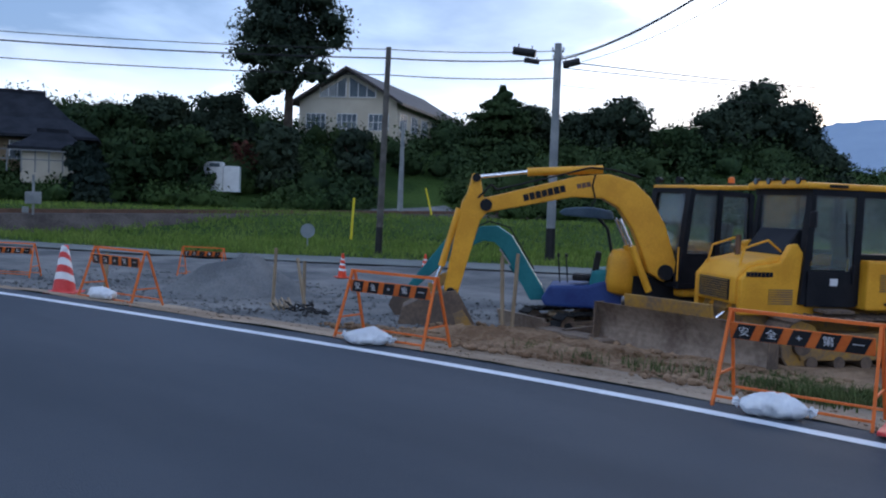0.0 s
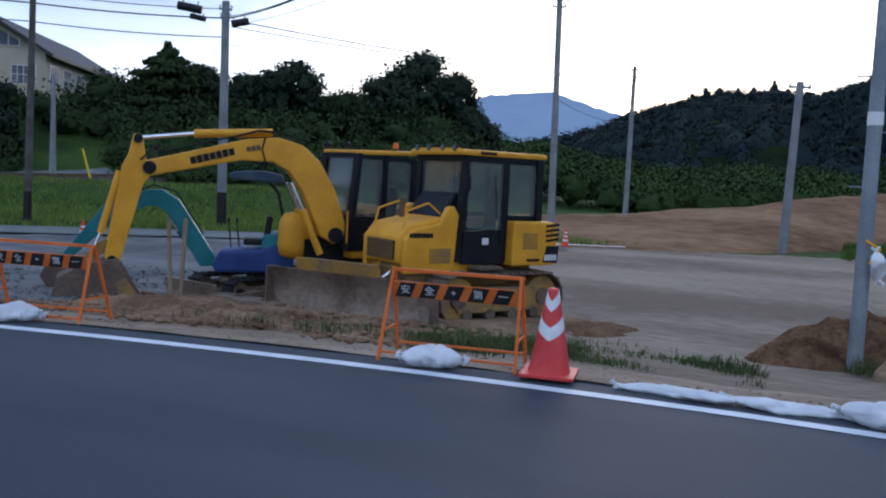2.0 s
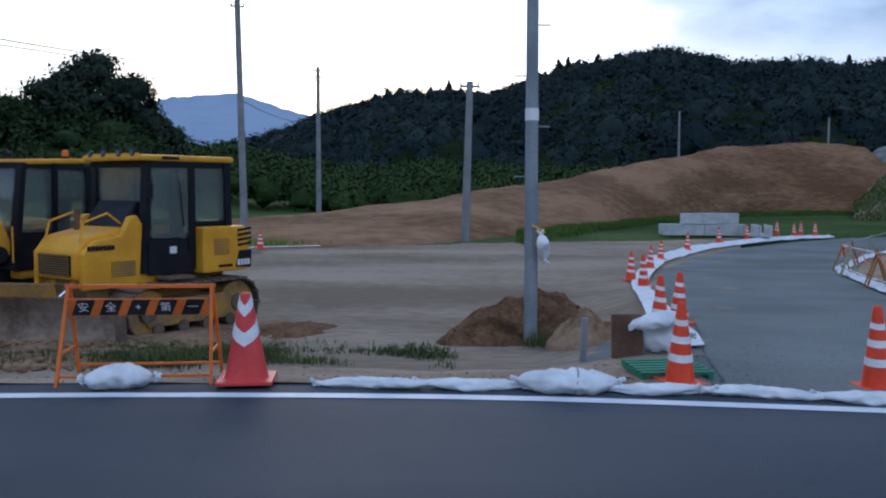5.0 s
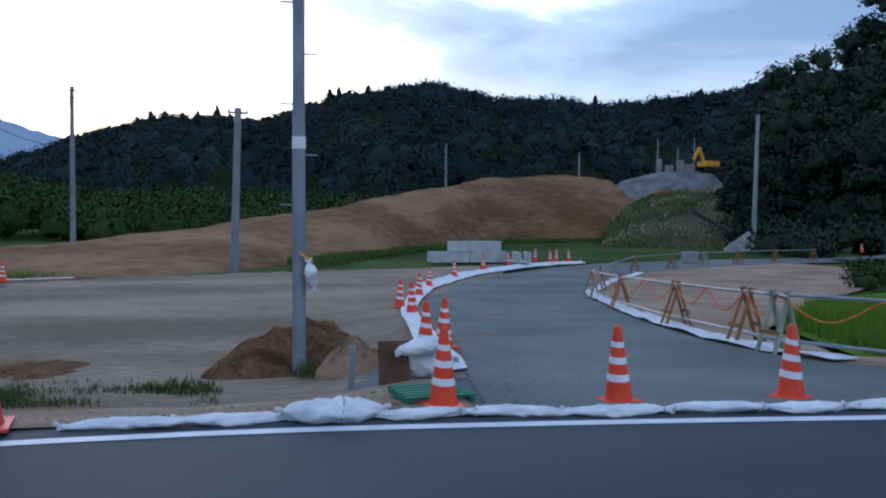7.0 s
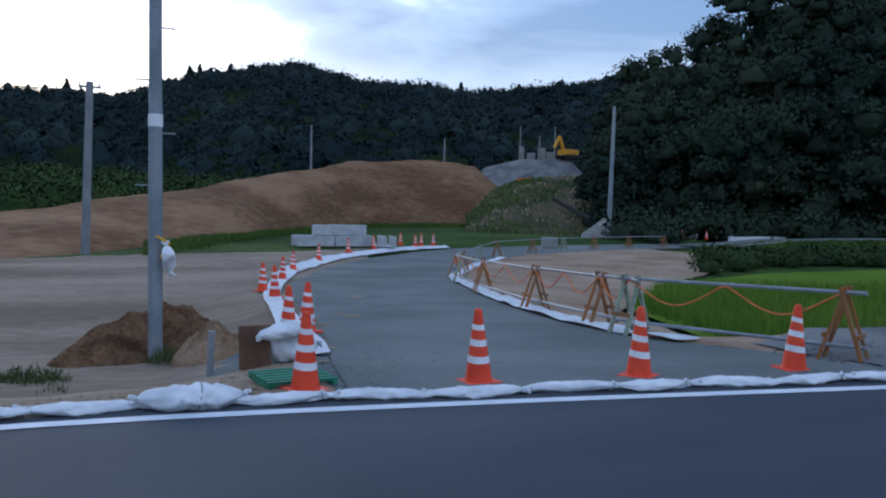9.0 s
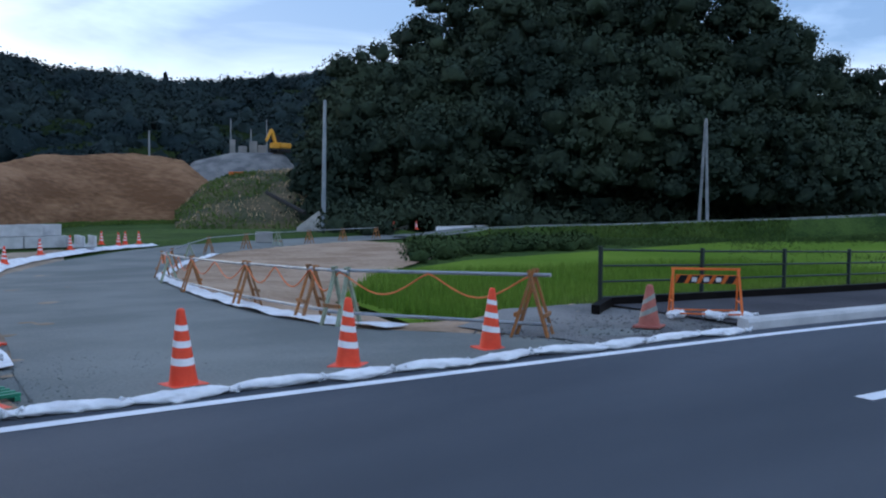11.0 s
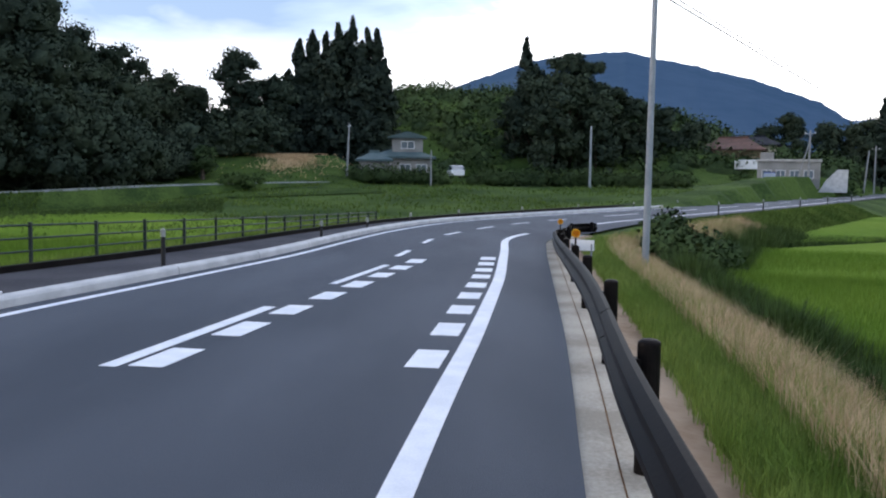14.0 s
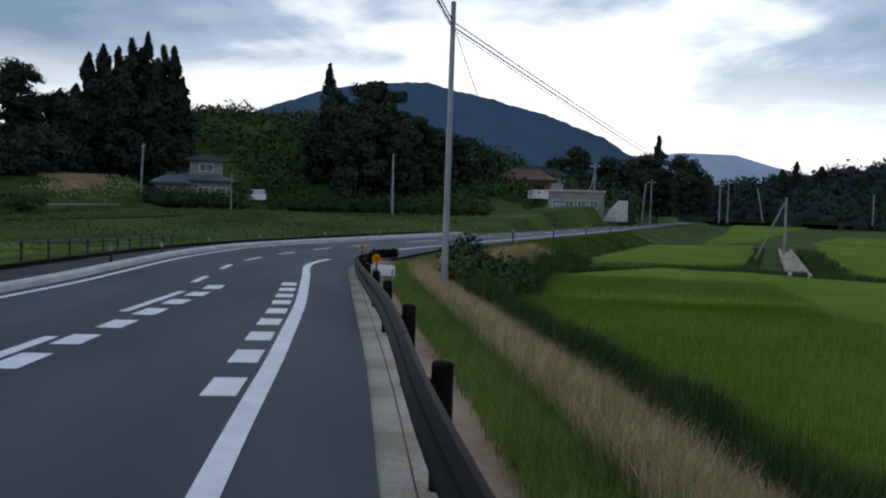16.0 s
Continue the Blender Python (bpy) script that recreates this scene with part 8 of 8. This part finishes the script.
for az_, d_, e_, w_, kd in ((93.4, 142, 8.9, 2.6, "cedar"), (94.7, 145, 8.4, 3.0, "broad"), (95.9, 142, 8.7, 3.4, "broad"), (96.6, 146, 8.6, 3.2, "broad"), (97.6, 142, 8.0, 2.8, "broad"), (98.9, 140, 6.4, 2.8, "broad"), (95.2, 132, 6.4, 4, "broad"), (94.0, 138, 6.8, 3.6, "broad"), (96.4, 136, 7.2, 3.8, "broad"), (98.0, 134, 6.0, 3.4, "broad"), (93.0, 140, 5.6, 3.2, "broad"), (102, 145, 4.8, 3, "broad"), (104, 150, 3.8, 3, "broad"), (100.4, 140, 5.6, 3, "broad"),
                            (109.8, 190, 4.4, 2.4, "broad"), (111.8, 195, 3.7, 3, "broad"), (113.6, 195, 3.9, 3.2, "broad"), (114.8, 195, 4.8, 2.0, "cedar"), (116.2, 195, 4.0, 2.6, "broad"), (108.4, 190, 3.6, 2.6, "broad"), (117.4, 200, 3.0, 2.2, "broad"), (123, 300, 3.4, 1.4, "cedar"), (122.2, 300, 3.0, 1.6, "cedar"), (124.4, 300, 3.2, 1.6, "cedar")):
    tree_at("dark tree in the copse by the far road", az_, d_, e_, w_, "cedar" if kd == "cedar" else "leaf_dark", kd, group="copse trees", n=34, per=60, size=0.5, z0=1.0, low=0.14)
small = tree_at("small pale-stemmed tree at the meadow's edge", 72.7, 98, 1.9, 2.2, "leaf", n=9, per=90, size=0.3)

skr = ridge([(64, 2), (70, 3.2), (76, 3.6), (80, 4.6), (84.3, 5.0), (87, 5.6), (89.6, 5.2), (92, 5.4), (96, 5.2), (99, 4.6), (102.6, 3.9), (105.5, 2.8), (109, 1.6), (113, 0.8)], 190)
ob, infor = hill("valley_hill", "green wooded slope beyond the farmhouse", skr, 128, 190, 64, 113, M["meadow"], 1.0, 90, 18, 1.0)
wood("valley_wood", "mixed green trees over the slope", [canopy(infor, 560, 2.2, 3.8, 0.10, 1.0)], M["leaf"], 150, 0.36, 0.72)
wood("valley_shrubs", "lighter shrubs at the slope's foot", [canopy(infor, 120, 1.0, 1.9, 0.0, 0.35)], M["leaf_light"], 140, 0.24, 0.72)
belt = []
for _ in range(420):
    a, u = rng.uniform(-19, 13), rng.random()
    d_ = 88 + 42 * u
    top_ = np.interp(a, [-19, -13.7, -7.7, -0.4, 7, 11.4, 13], [3.0, 2.6, 1.35, 1.75, 1.4, 1.4, 1.0])
    p_ = P(a, d_)
    r_ = 1.3 + 1.1 * rng.random()
    belt.append((p_.x, p_.y, H_el(top_ - 1.6 + 1.5 * u, d_) - r_ * 0.8, r_ * 1.2, r_ * 1.2, r_))
wood("shrub_belt", "dense green shrubs behind the earth bank", [belt], M["leaf_light"], 240, 0.22, 0.62)
hs = []
for _ in range(520):
    a = rng.uniform(-78, -18)
    u = rng.random()
    d_ = 70 + 42 * u
    if (-47.5 < a < -41.5 and d_ < 84) or (-58.6 < a < -54.2 and d_ < 77):
        continue
    p_ = P(a, d_)
    r_ = 0.9 + 1.3 * rng.random()
    hs.append((p_.x, p_.y, float(height(p_.x, p_.y)) + r_ * 0.45, r_ * 1.3, r_ * 1.3, r_))
wood("hillside_shrubs", "dark shrubs and bushes covering the hillside", [hs], M["leaf"], 220, 0.20, 0.6)
hl = []
for _ in range(150):
    a = rng.uniform(-74, -20)
    d_ = rng.uniform(66, 78)
    if -47.5 < a < -41.5 or (-58.4 < a < -54.4 and d_ < 75 and d_ > 68):
        continue
    p_ = P(a, d_); r_ = 0.6 + 0.6 * rng.random()
    hl.append((p_.x, p_.y, float(height(p_.x, p_.y)) + r_ * 0.4, r_ * 1.6, r_ * 1.6, r_))
wood("railside_shrubs", "lighter green bushes beside the railway", [hl], M["leaf_light"], 220, 0.15, 0.6)
hb = []
for az_ in np.concatenate([np.arange(82.4, 88.2, 0.35), np.arange(90, 104, 0.5)]):
    p_ = P(az_, 97 + 3 * rng.random()); r_ = 0.7 + 0.7 * rng.random()
    hb.append((p_.x, p_.y, float(height(p_.x, p_.y)) + r_ * 0.5, r_ * 1.3, r_ * 1.3, r_))
wood("garden_shrubs", "dark garden shrubs in front of the farmhouse", [hb], M["leaf"], 240, 0.17, 0.6)
mb = [(P(75.3, 84).x + rng.normal() * 0.8, P(75.3, 84).y + rng.normal() * 0.8, float(height(P(75.3, 84).x, P(75.3, 84).y)) + 0.5 + 0.6 * rng.random(), 0.7, 0.7, 0.6) for _ in range(14)]
wood("meadow_bush", "rounded green bush standing in the meadow", [mb], M["leaf_light"], 160, 0.14, 0.6)
shr = []
for _ in range(26):
    p_ = P(rng.uniform(102.2, 106), rng.uniform(24, 31))
    r_ = 0.35 + 0.35 * rng.random()
    shr.append((p_.x, p_.y, float(height(p_.x, p_.y)) + r_ * 0.7, r_, r_, r_))
wood("ditch_bush", "rounded dark green bush by the ditch", [shr], M["leaf"], 220, 0.10, 0.75)


# ---- grasses ----
def blades(name, label, xs, ys, hmin, hmax, width, material, lean=0.35, per=3, zoff=0.0, tall=None):
    """Tufts of thin pointed blades."""
    n = len(xs)
    z = height(xs, ys) + zoff
    X = np.repeat(np.stack([xs, ys, z], 1), per, 0)
    m_ = n * per
    X[:, :2] += rng.normal(scale=0.03, size=(m_, 2))
    a = rng.random(m_) * 6.283
    hgt = (hmin + (hmax - hmin) * rng.random(m_)) * (1 if tall is None else np.repeat(tall, per))
    d_ = np.stack([np.cos(a), np.sin(a), np.zeros(m_)], 1)
    s_ = np.stack([-np.sin(a), np.cos(a), np.zeros(m_)], 1) * (width * (0.6 + 0.8 * rng.random(m_)))[:, None]
    tip = X + d_ * (lean * hgt * rng.random(m_))[:, None] + np.stack([0 * a, 0 * a, hgt], 1)
    midp = X + d_ * (0.25 * lean * hgt * rng.random(m_))[:, None] + np.stack([0 * a, 0 * a, hgt * 0.55], 1)
    if width >= 0.008:
        V = np.stack([X - s_ * 1.4, X + s_ * 1.4, tip], 1).reshape(-1, 3)
        return tagged(mesh_from(name, V, None, material, False, np.arange(m_ * 3).reshape(-1, 3)), label, "grass", kind="stuff")
    V = np.stack([X - s_, X + s_, midp + s_ * 0.8, tip, midp - s_ * 0.8], 1).reshape(-1, 3)
    b = np.arange(m_) * 5
    Q = np.stack([b, b + 1, b + 2, b + 4], 1)
    T = np.stack([b + 4, b + 2, b + 3], 1)
    return tagged(mesh_from(name, V, Q, material, False, T), label, "grass", kind="stuff")


def along(n, x0, x1, e0, e1, power=1.6):
    """Random places behind the shoulder, denser where the camera stands close."""
    x = x0 + (x1 - x0) * rng.random(n) ** power
    e = e0 + (e1 - e0) * rng.random(n)
    nrm = offset(SHOULDER, -1.0) - SHOULDER
    at = lambda v: np.interp(x, SHOULDER[:, 0], v)
    return at(SHOULDER[:, 0]) + at(nrm[:, 0]) * e, at(SHOULDER[:, 1]) + at(nrm[:, 1]) * e


def patchy(xs, ys, scale, level, seed=0):
    """Keeps places where a broad noise lies above a level, with a soft edge."""
    v = np.array([noise.noise((a * scale, b * scale, seed)) for a, b in zip(xs, ys)])
    k = v + 0.25 * rng.normal(size=len(v)) > level
    return xs[k], ys[k]


bx0, by0 = along(25000, 1.5, 32, 0.92, 2.15)
blades("bank_grass", "fresh green grass on the bank behind the guardrail", bx0, by0, 0.06, 0.26, 0.0035, M["blade"], 0.8)
bx0, by0 = along(23000, 2.0, 44, 1.65, 3.35)
blades("dry_bank_grass", "tall dry brown grass along the bank", bx0, by0, 0.18, 0.52, 0.0030, M["blade_dry"], 0.9, 4)
bx0, by0 = along(16000, 2.0, 42, 1.6, 3.6)
blades("mixed_bank_grass", "green stalks among the dry grass", bx0, by0, 0.15, 0.5, 0.004, M["blade"], 0.7, 3)
bx0, by0 = along(20000, 2.0, 45, 3.2, 4.7)
blades("ditch_weeds", "dark green weeds in the ditch below the bank", bx0, by0, 0.22, 0.62, 0.012, M["blade_dark"], 0.9, 4, tall=0.55 + 1.3 * np.array([max(0, 0.5 + noise.noise((a * 0.7, b * 0.7, 2))) for a, b in zip(bx0, by0)]))
bx0, by0 = along(52000, 2.0, 36, 4.5, 13.0, 1.25)
blades("rice_plants", "green rice plants along the field's near edge", bx0, by0, 0.44, 0.60, 0.008, M["blade_rice"], 0.7, 3)
xs, ys = rng.uniform(12, 34, 26000), rng.uniform(0, 1, 26000)
ys = np.interp(xs, offset(FENCE, 3.3)[:, 0], offset(FENCE, 3.3)[:, 1]) + 14 * ys ** 1.5
okr = xs > np.interp(ys, SLOPE_FOOT[:, 1], SLOPE_FOOT[:, 0]) + 0.4
blades("rice_plants", "green rice plants beyond the railing", xs[okr], ys[okr], 0.42, 0.56, 0.012, M["blade_rice"], 0.5, 2)
xs = rng.uniform(10.5, 34, 9000); ys = np.interp(xs, FENCE[:, 0], FENCE[:, 1]) + rng.uniform(0.15, 3.2, 9000)
blades("fence_bank_grass", "rough grass on the bank behind the railing", xs, ys, 0.06, 0.20, 0.008, M["blade"], 0.6, 3)
xs = rng.uniform(-4.8, -0.1, 5500)
ys = 11.0 - 0.10 * (xs + 2) + 0.62 * rng.normal(size=5500)
keep = np.array([noise.noise((a * 0.8, b * 0.9, 5)) + 0.12 * rng.normal() > 0.16 - 0.24 * (a < -1.6) for a, b in zip(xs, ys)])
blades("verge_weeds", "patchy low weeds on the sandy verge", xs[keep], ys[keep], 0.02, 0.10, 0.005, M["weed"], 0.9, 3)
xs, ys = rng.uniform(-4.3, -2.5, 1500), 10.2 + 0.35 * rng.normal(size=1500)
blades("verge_grass", "rough green grass growing behind the barrier", *patchy(xs, ys, 0.9, -0.05, 2), 0.05, 0.20, 0.006, M["weed"], 0.8, 3)
xs, ys = rng.uniform(-7.6, -4.2, 260), 9.9 + 0.25 * rng.normal(size=260)
blades("verge_tufts", "single green tufts before the dozer blade", *patchy(xs, ys, 1.4, 0.1, 7), 0.05, 0.24, 0.006, M["weed"], 0.8, 5)
xs, ys = 1.12 + rng.normal(scale=0.16, size=80), 12.1 + rng.normal(scale=0.12, size=80)
blades("pole_weeds", "tuft of weeds at the pole's foot", xs, ys, 0.06, 0.26, 0.005, M["weed"], 0.9, 3, 0.03)
n_ = 34000
az_, d_ = np.radians(-80 + 72 * rng.random(n_) - np.abs(rng.normal(size=n_)) * 2.5), 32 + 26 * rng.random(n_) ** 1.2
xs, ys = d_ * np.sin(az_), d_ * np.cos(az_)
sd = signed(smooth_line([(-60, 2.2), (-37, 14.6), (-30, 18.0), (-25.6, 22.6), (-20, 27.2), (-13.5, 31.5), (-8, 34.5)]), xs, ys) > 0.2
blades("meadow_grass", "long green grass between the lane and the railway", *patchy(xs[sd], ys[sd], 0.25, -0.25, 3), 0.08, 0.30, 0.02, M["blade"], 0.6, 3)
n_ = 24000
az_, d_ = np.radians(rng.uniform(60, 112, n_)), 40 + 66 * rng.random(n_)
xs, ys = d_ * np.sin(az_), d_ * np.cos(az_)
okm = signed(OUTER, xs, ys) > 5.5
blades("far_meadow_grass", "rough green grass rising to the farmhouse", *patchy(xs[okm], ys[okm], 0.12, 0.0, 4), 0.08, 0.28, 0.03, M["blade_mid"], 0.7, 3)
n_ = 9000
az_ = np.concatenate([70.7 + 0.6 * rng.normal(size=n_ // 3), 77.8 + 1.7 * rng.normal(size=n_ - n_ // 3)])
d_ = np.concatenate([rng.uniform(104, 124, n_ // 3), 108 + 3.5 * rng.normal(size=n_ - n_ // 3)])
xs, ys = d_ * np.sin(np.radians(az_)), d_ * np.cos(np.radians(az_))
blades("dry_meadow", "pale dry grass clearing by the trees", *patchy(xs, ys, 0.16, 0.16, 5), 0.08, 0.26, 0.025, M["blade_dry"], 0.7, 3, 0.1)
n_ = 17000
az_ = rng.uniform(4, 31, n_); dtoe = tab(FILL, 1)(az_)
d_ = dtoe + np.clip(rng.normal(-1, 3.2, n_), -9, 4)
xs, ys = d_ * np.sin(np.radians(az_)), d_ * np.cos(np.radians(az_))
ok = signed(smooth_line(SIDE_L[4:]), xs, ys) > 2.0
blades("bank_foot_grass", "green grass along the foot of the earth bank", *patchy(xs[ok], ys[ok], 0.35, -0.18, 6), 0.08, 0.34, 0.025, M["blade_mid"], 0.8, 3, 0.03)
n_ = 16000
az_ = 47 + 27 * rng.random(n_)
d_ = np.interp(az_, [37, 43, 47, 52, 72], [46, 49, 57, 60, 68]) + 2.6 * rng.normal(size=n_)
xs, ys = d_ * np.sin(np.radians(az_)), d_ * np.cos(np.radians(az_))
blades("field_weeds", "weedy green bank at the rice field's far edge", *patchy(xs, ys, 0.22, 0.02, 8), 0.06, 0.30, 0.02, M["blade_dark"], 0.9, 3)
sv = np.array([v.co[:] for v in slope_ob.data.vertices]).reshape(16, 60, 3)
n_ = 9000
ki, kj, fi, fj = rng.integers(0, 12, n_), rng.integers(0, 59, n_), rng.random(n_)[:, None], rng.random(n_)[:, None]
sp = (sv[ki, kj] * (1 - fi) + sv[ki + 1, kj] * fi) * (1 - fj) + (sv[ki, kj + 1] * (1 - fi) + sv[ki + 1, kj + 1] * fi) * fj
green = np.array([noise.noise((p[0] * 0.16, p[1] * 0.16, 2)) for p in sp]) + 0.15 * rng.normal(size=n_) > 0.0
for pick, label, m_ in ((green, "rough green grass on the slope", "blade_mid"), (~green & (rng.random(n_) < 0.12), "dry grass on the slope", "blade_dry")):
    q_ = sp[pick]
    blades("slope_grass", label, q_[:, 0], q_[:, 1], 0.10, 0.42, 0.035, M[m_], 0.9, 2, q_[:, 2] - height(q_[:, 0], q_[:, 1]) - 0.03)
u_, o_ = 9 * rng.random(9000), 1.75 + 2.0 * rng.random(9000) ** 1.3
ln = np.array(LANE)
at = lambda k: np.interp(u_, np.arange(len(ln)), ln[:, k])
rr = np.hypot(at(0), at(1))
xs, ys = at(0) * (1 - o_ / rr), at(1) * (1 - o_ / rr)
blades("lane_bank_grass", "rough green grass on the lane's embankment", xs, ys, 0.08, 0.34, 0.02, M["blade_mid"], 0.9, 3, np.maximum(at(2) - 0.06 - (o_ - 1.7) / 2.3 * 2.14 - height(xs, ys), 0) - 0.02)
eb = []
for _ in range(150):
    a_ = 40.2 + 11 * rng.random() ** 1.4
    d_ = np.interp(a_, [40, 43, 47, 52], [44, 47, 52, 56]) + 1.8 * rng.normal()
    p_ = P(a_, d_); r_ = 0.22 + 0.38 * rng.random()
    eb.append((p_.x, p_.y, float(height(p_.x, p_.y)) + r_ * 0.45, r_ * 1.7, r_ * 1.7, r_))
wood("field_edge_bushes", "low dark green bushes at the rice field's edge", [eb], M["leaf"], 150, 0.10, 0.7)
bx0, by0 = along(12000, 34, 78, 0.9, 4.2, 1.2)
blades("far_bank_grass", "long green grass on the road's bank above the rice", bx0, by0, 0.08, 0.34, 0.018, M["blade_mid"], 0.9, 3)
# weeds on the banks between the rice plots
bl = np.array([(38.4, -12.6), (41.6, -18.4), (39.0, -23.2), (34, -26.8), (22, -33), (0, -44)])
u_ = 5 * rng.random(9000) ** 1.5
xs = np.interp(u_, np.arange(6), bl[:, 0]) + 0.9 + 0.9 * rng.normal(size=9000)
ys = np.interp(u_, np.arange(6), bl[:, 1]) - 0.4 + 0.6 * rng.normal(size=9000)
blades("plot_bank_weeds", "dark weeds on the bank between the rice plots", xs, ys, 0.12, 0.50, 0.02, M["blade_dark"], 0.9, 3)
u_ = rng.random(7000)
xs, ys = 36 + 34 * u_, -23.2 - 21 * u_
sgn = np.where(rng.random(7000) < 0.55, 1, -1) * (1.4 + 0.7 * np.abs(rng.normal(size=7000)))
blades("ditch_side_weeds", "dark weeds along the irrigation ditch", xs + 0.52 * sgn, ys + 0.85 * sgn, 0.1, 0.45, 0.022, M["blade_dark"], 0.9, 3)


# ---- loose stones and clods ----
def stones(name, label, xs, ys, rmin, rmax, material, zoff=0.0):
    """Angular lumps half sunk in the ground."""
    xs, ys = np.asarray(xs, float), np.asarray(ys, float)
    V, F = ico()
    n = len(xs)
    r = rmin + (rmax - rmin) * rng.random(n) ** 2.5
    v = V[None] * (0.7 + 0.6 * rng.random((n, len(V), 1))) * np.stack([r, r * 0.8, r * 0.65], 1)[:, None]
    v = v + np.stack([xs, ys, height(xs, ys) + zoff + r * 0.2], 1)[:, None]
    f = (F[None] + (np.arange(n) * len(V))[:, None, None]).reshape(-1, 3)
    return tagged(mesh_from(name, v.reshape(-1, 3), None, material, False, f), label, "stones", kind="stuff")


xs, ys = patchy(rng.uniform(-10.5, -3.8, 5000), rng.uniform(8.6, 12.4, 5000), 0.6, 0.12, 11)
stones("soil_clods", "crumbled brown clods of soil round the machines", xs, ys, 0.008, 0.075, M["churned"], 0.04)
xs = rng.uniform(-12, 2.0, 1200)
stones("verge_pebbles", "small pale stones scattered on the sandy verge", xs, np.interp(xs, OUTER[:, 0], OUTER[:, 1]) + 0.45 + 1.8 * rng.random(1200), 0.006, 0.028, M["sand"], 0.01)
xs, ys = rng.uniform(-24, -10.5, 2600), rng.uniform(0, 1, 2600)
ys = np.interp(xs, OUTER[:, 0], OUTER[:, 1]) + 2.4 + 9 * ys
stones("yard_stones", "loose grey crushed stones over the yard", xs, ys, 0.015, 0.06, M["gravel"])
xs = rng.uniform(7.8, 11.2, 900)
stones("corner_stones", "loose grey stones at the footpath's end", xs, np.interp(xs, OUTER[:, 0], OUTER[:, 1]) + 0.6 + 1.9 * rng.random(900), 0.006, 0.03, M["gravel"], 0.02)
xs, ys = rng.uniform(1.9, 4.2, 700), 7.5 + 2.6 * rng.random(700) ** 1.5
stones("edge_stones", "loose grey grit along the side road's edge", xs, ys, 0.004, 0.013, M["base"], 0.012)
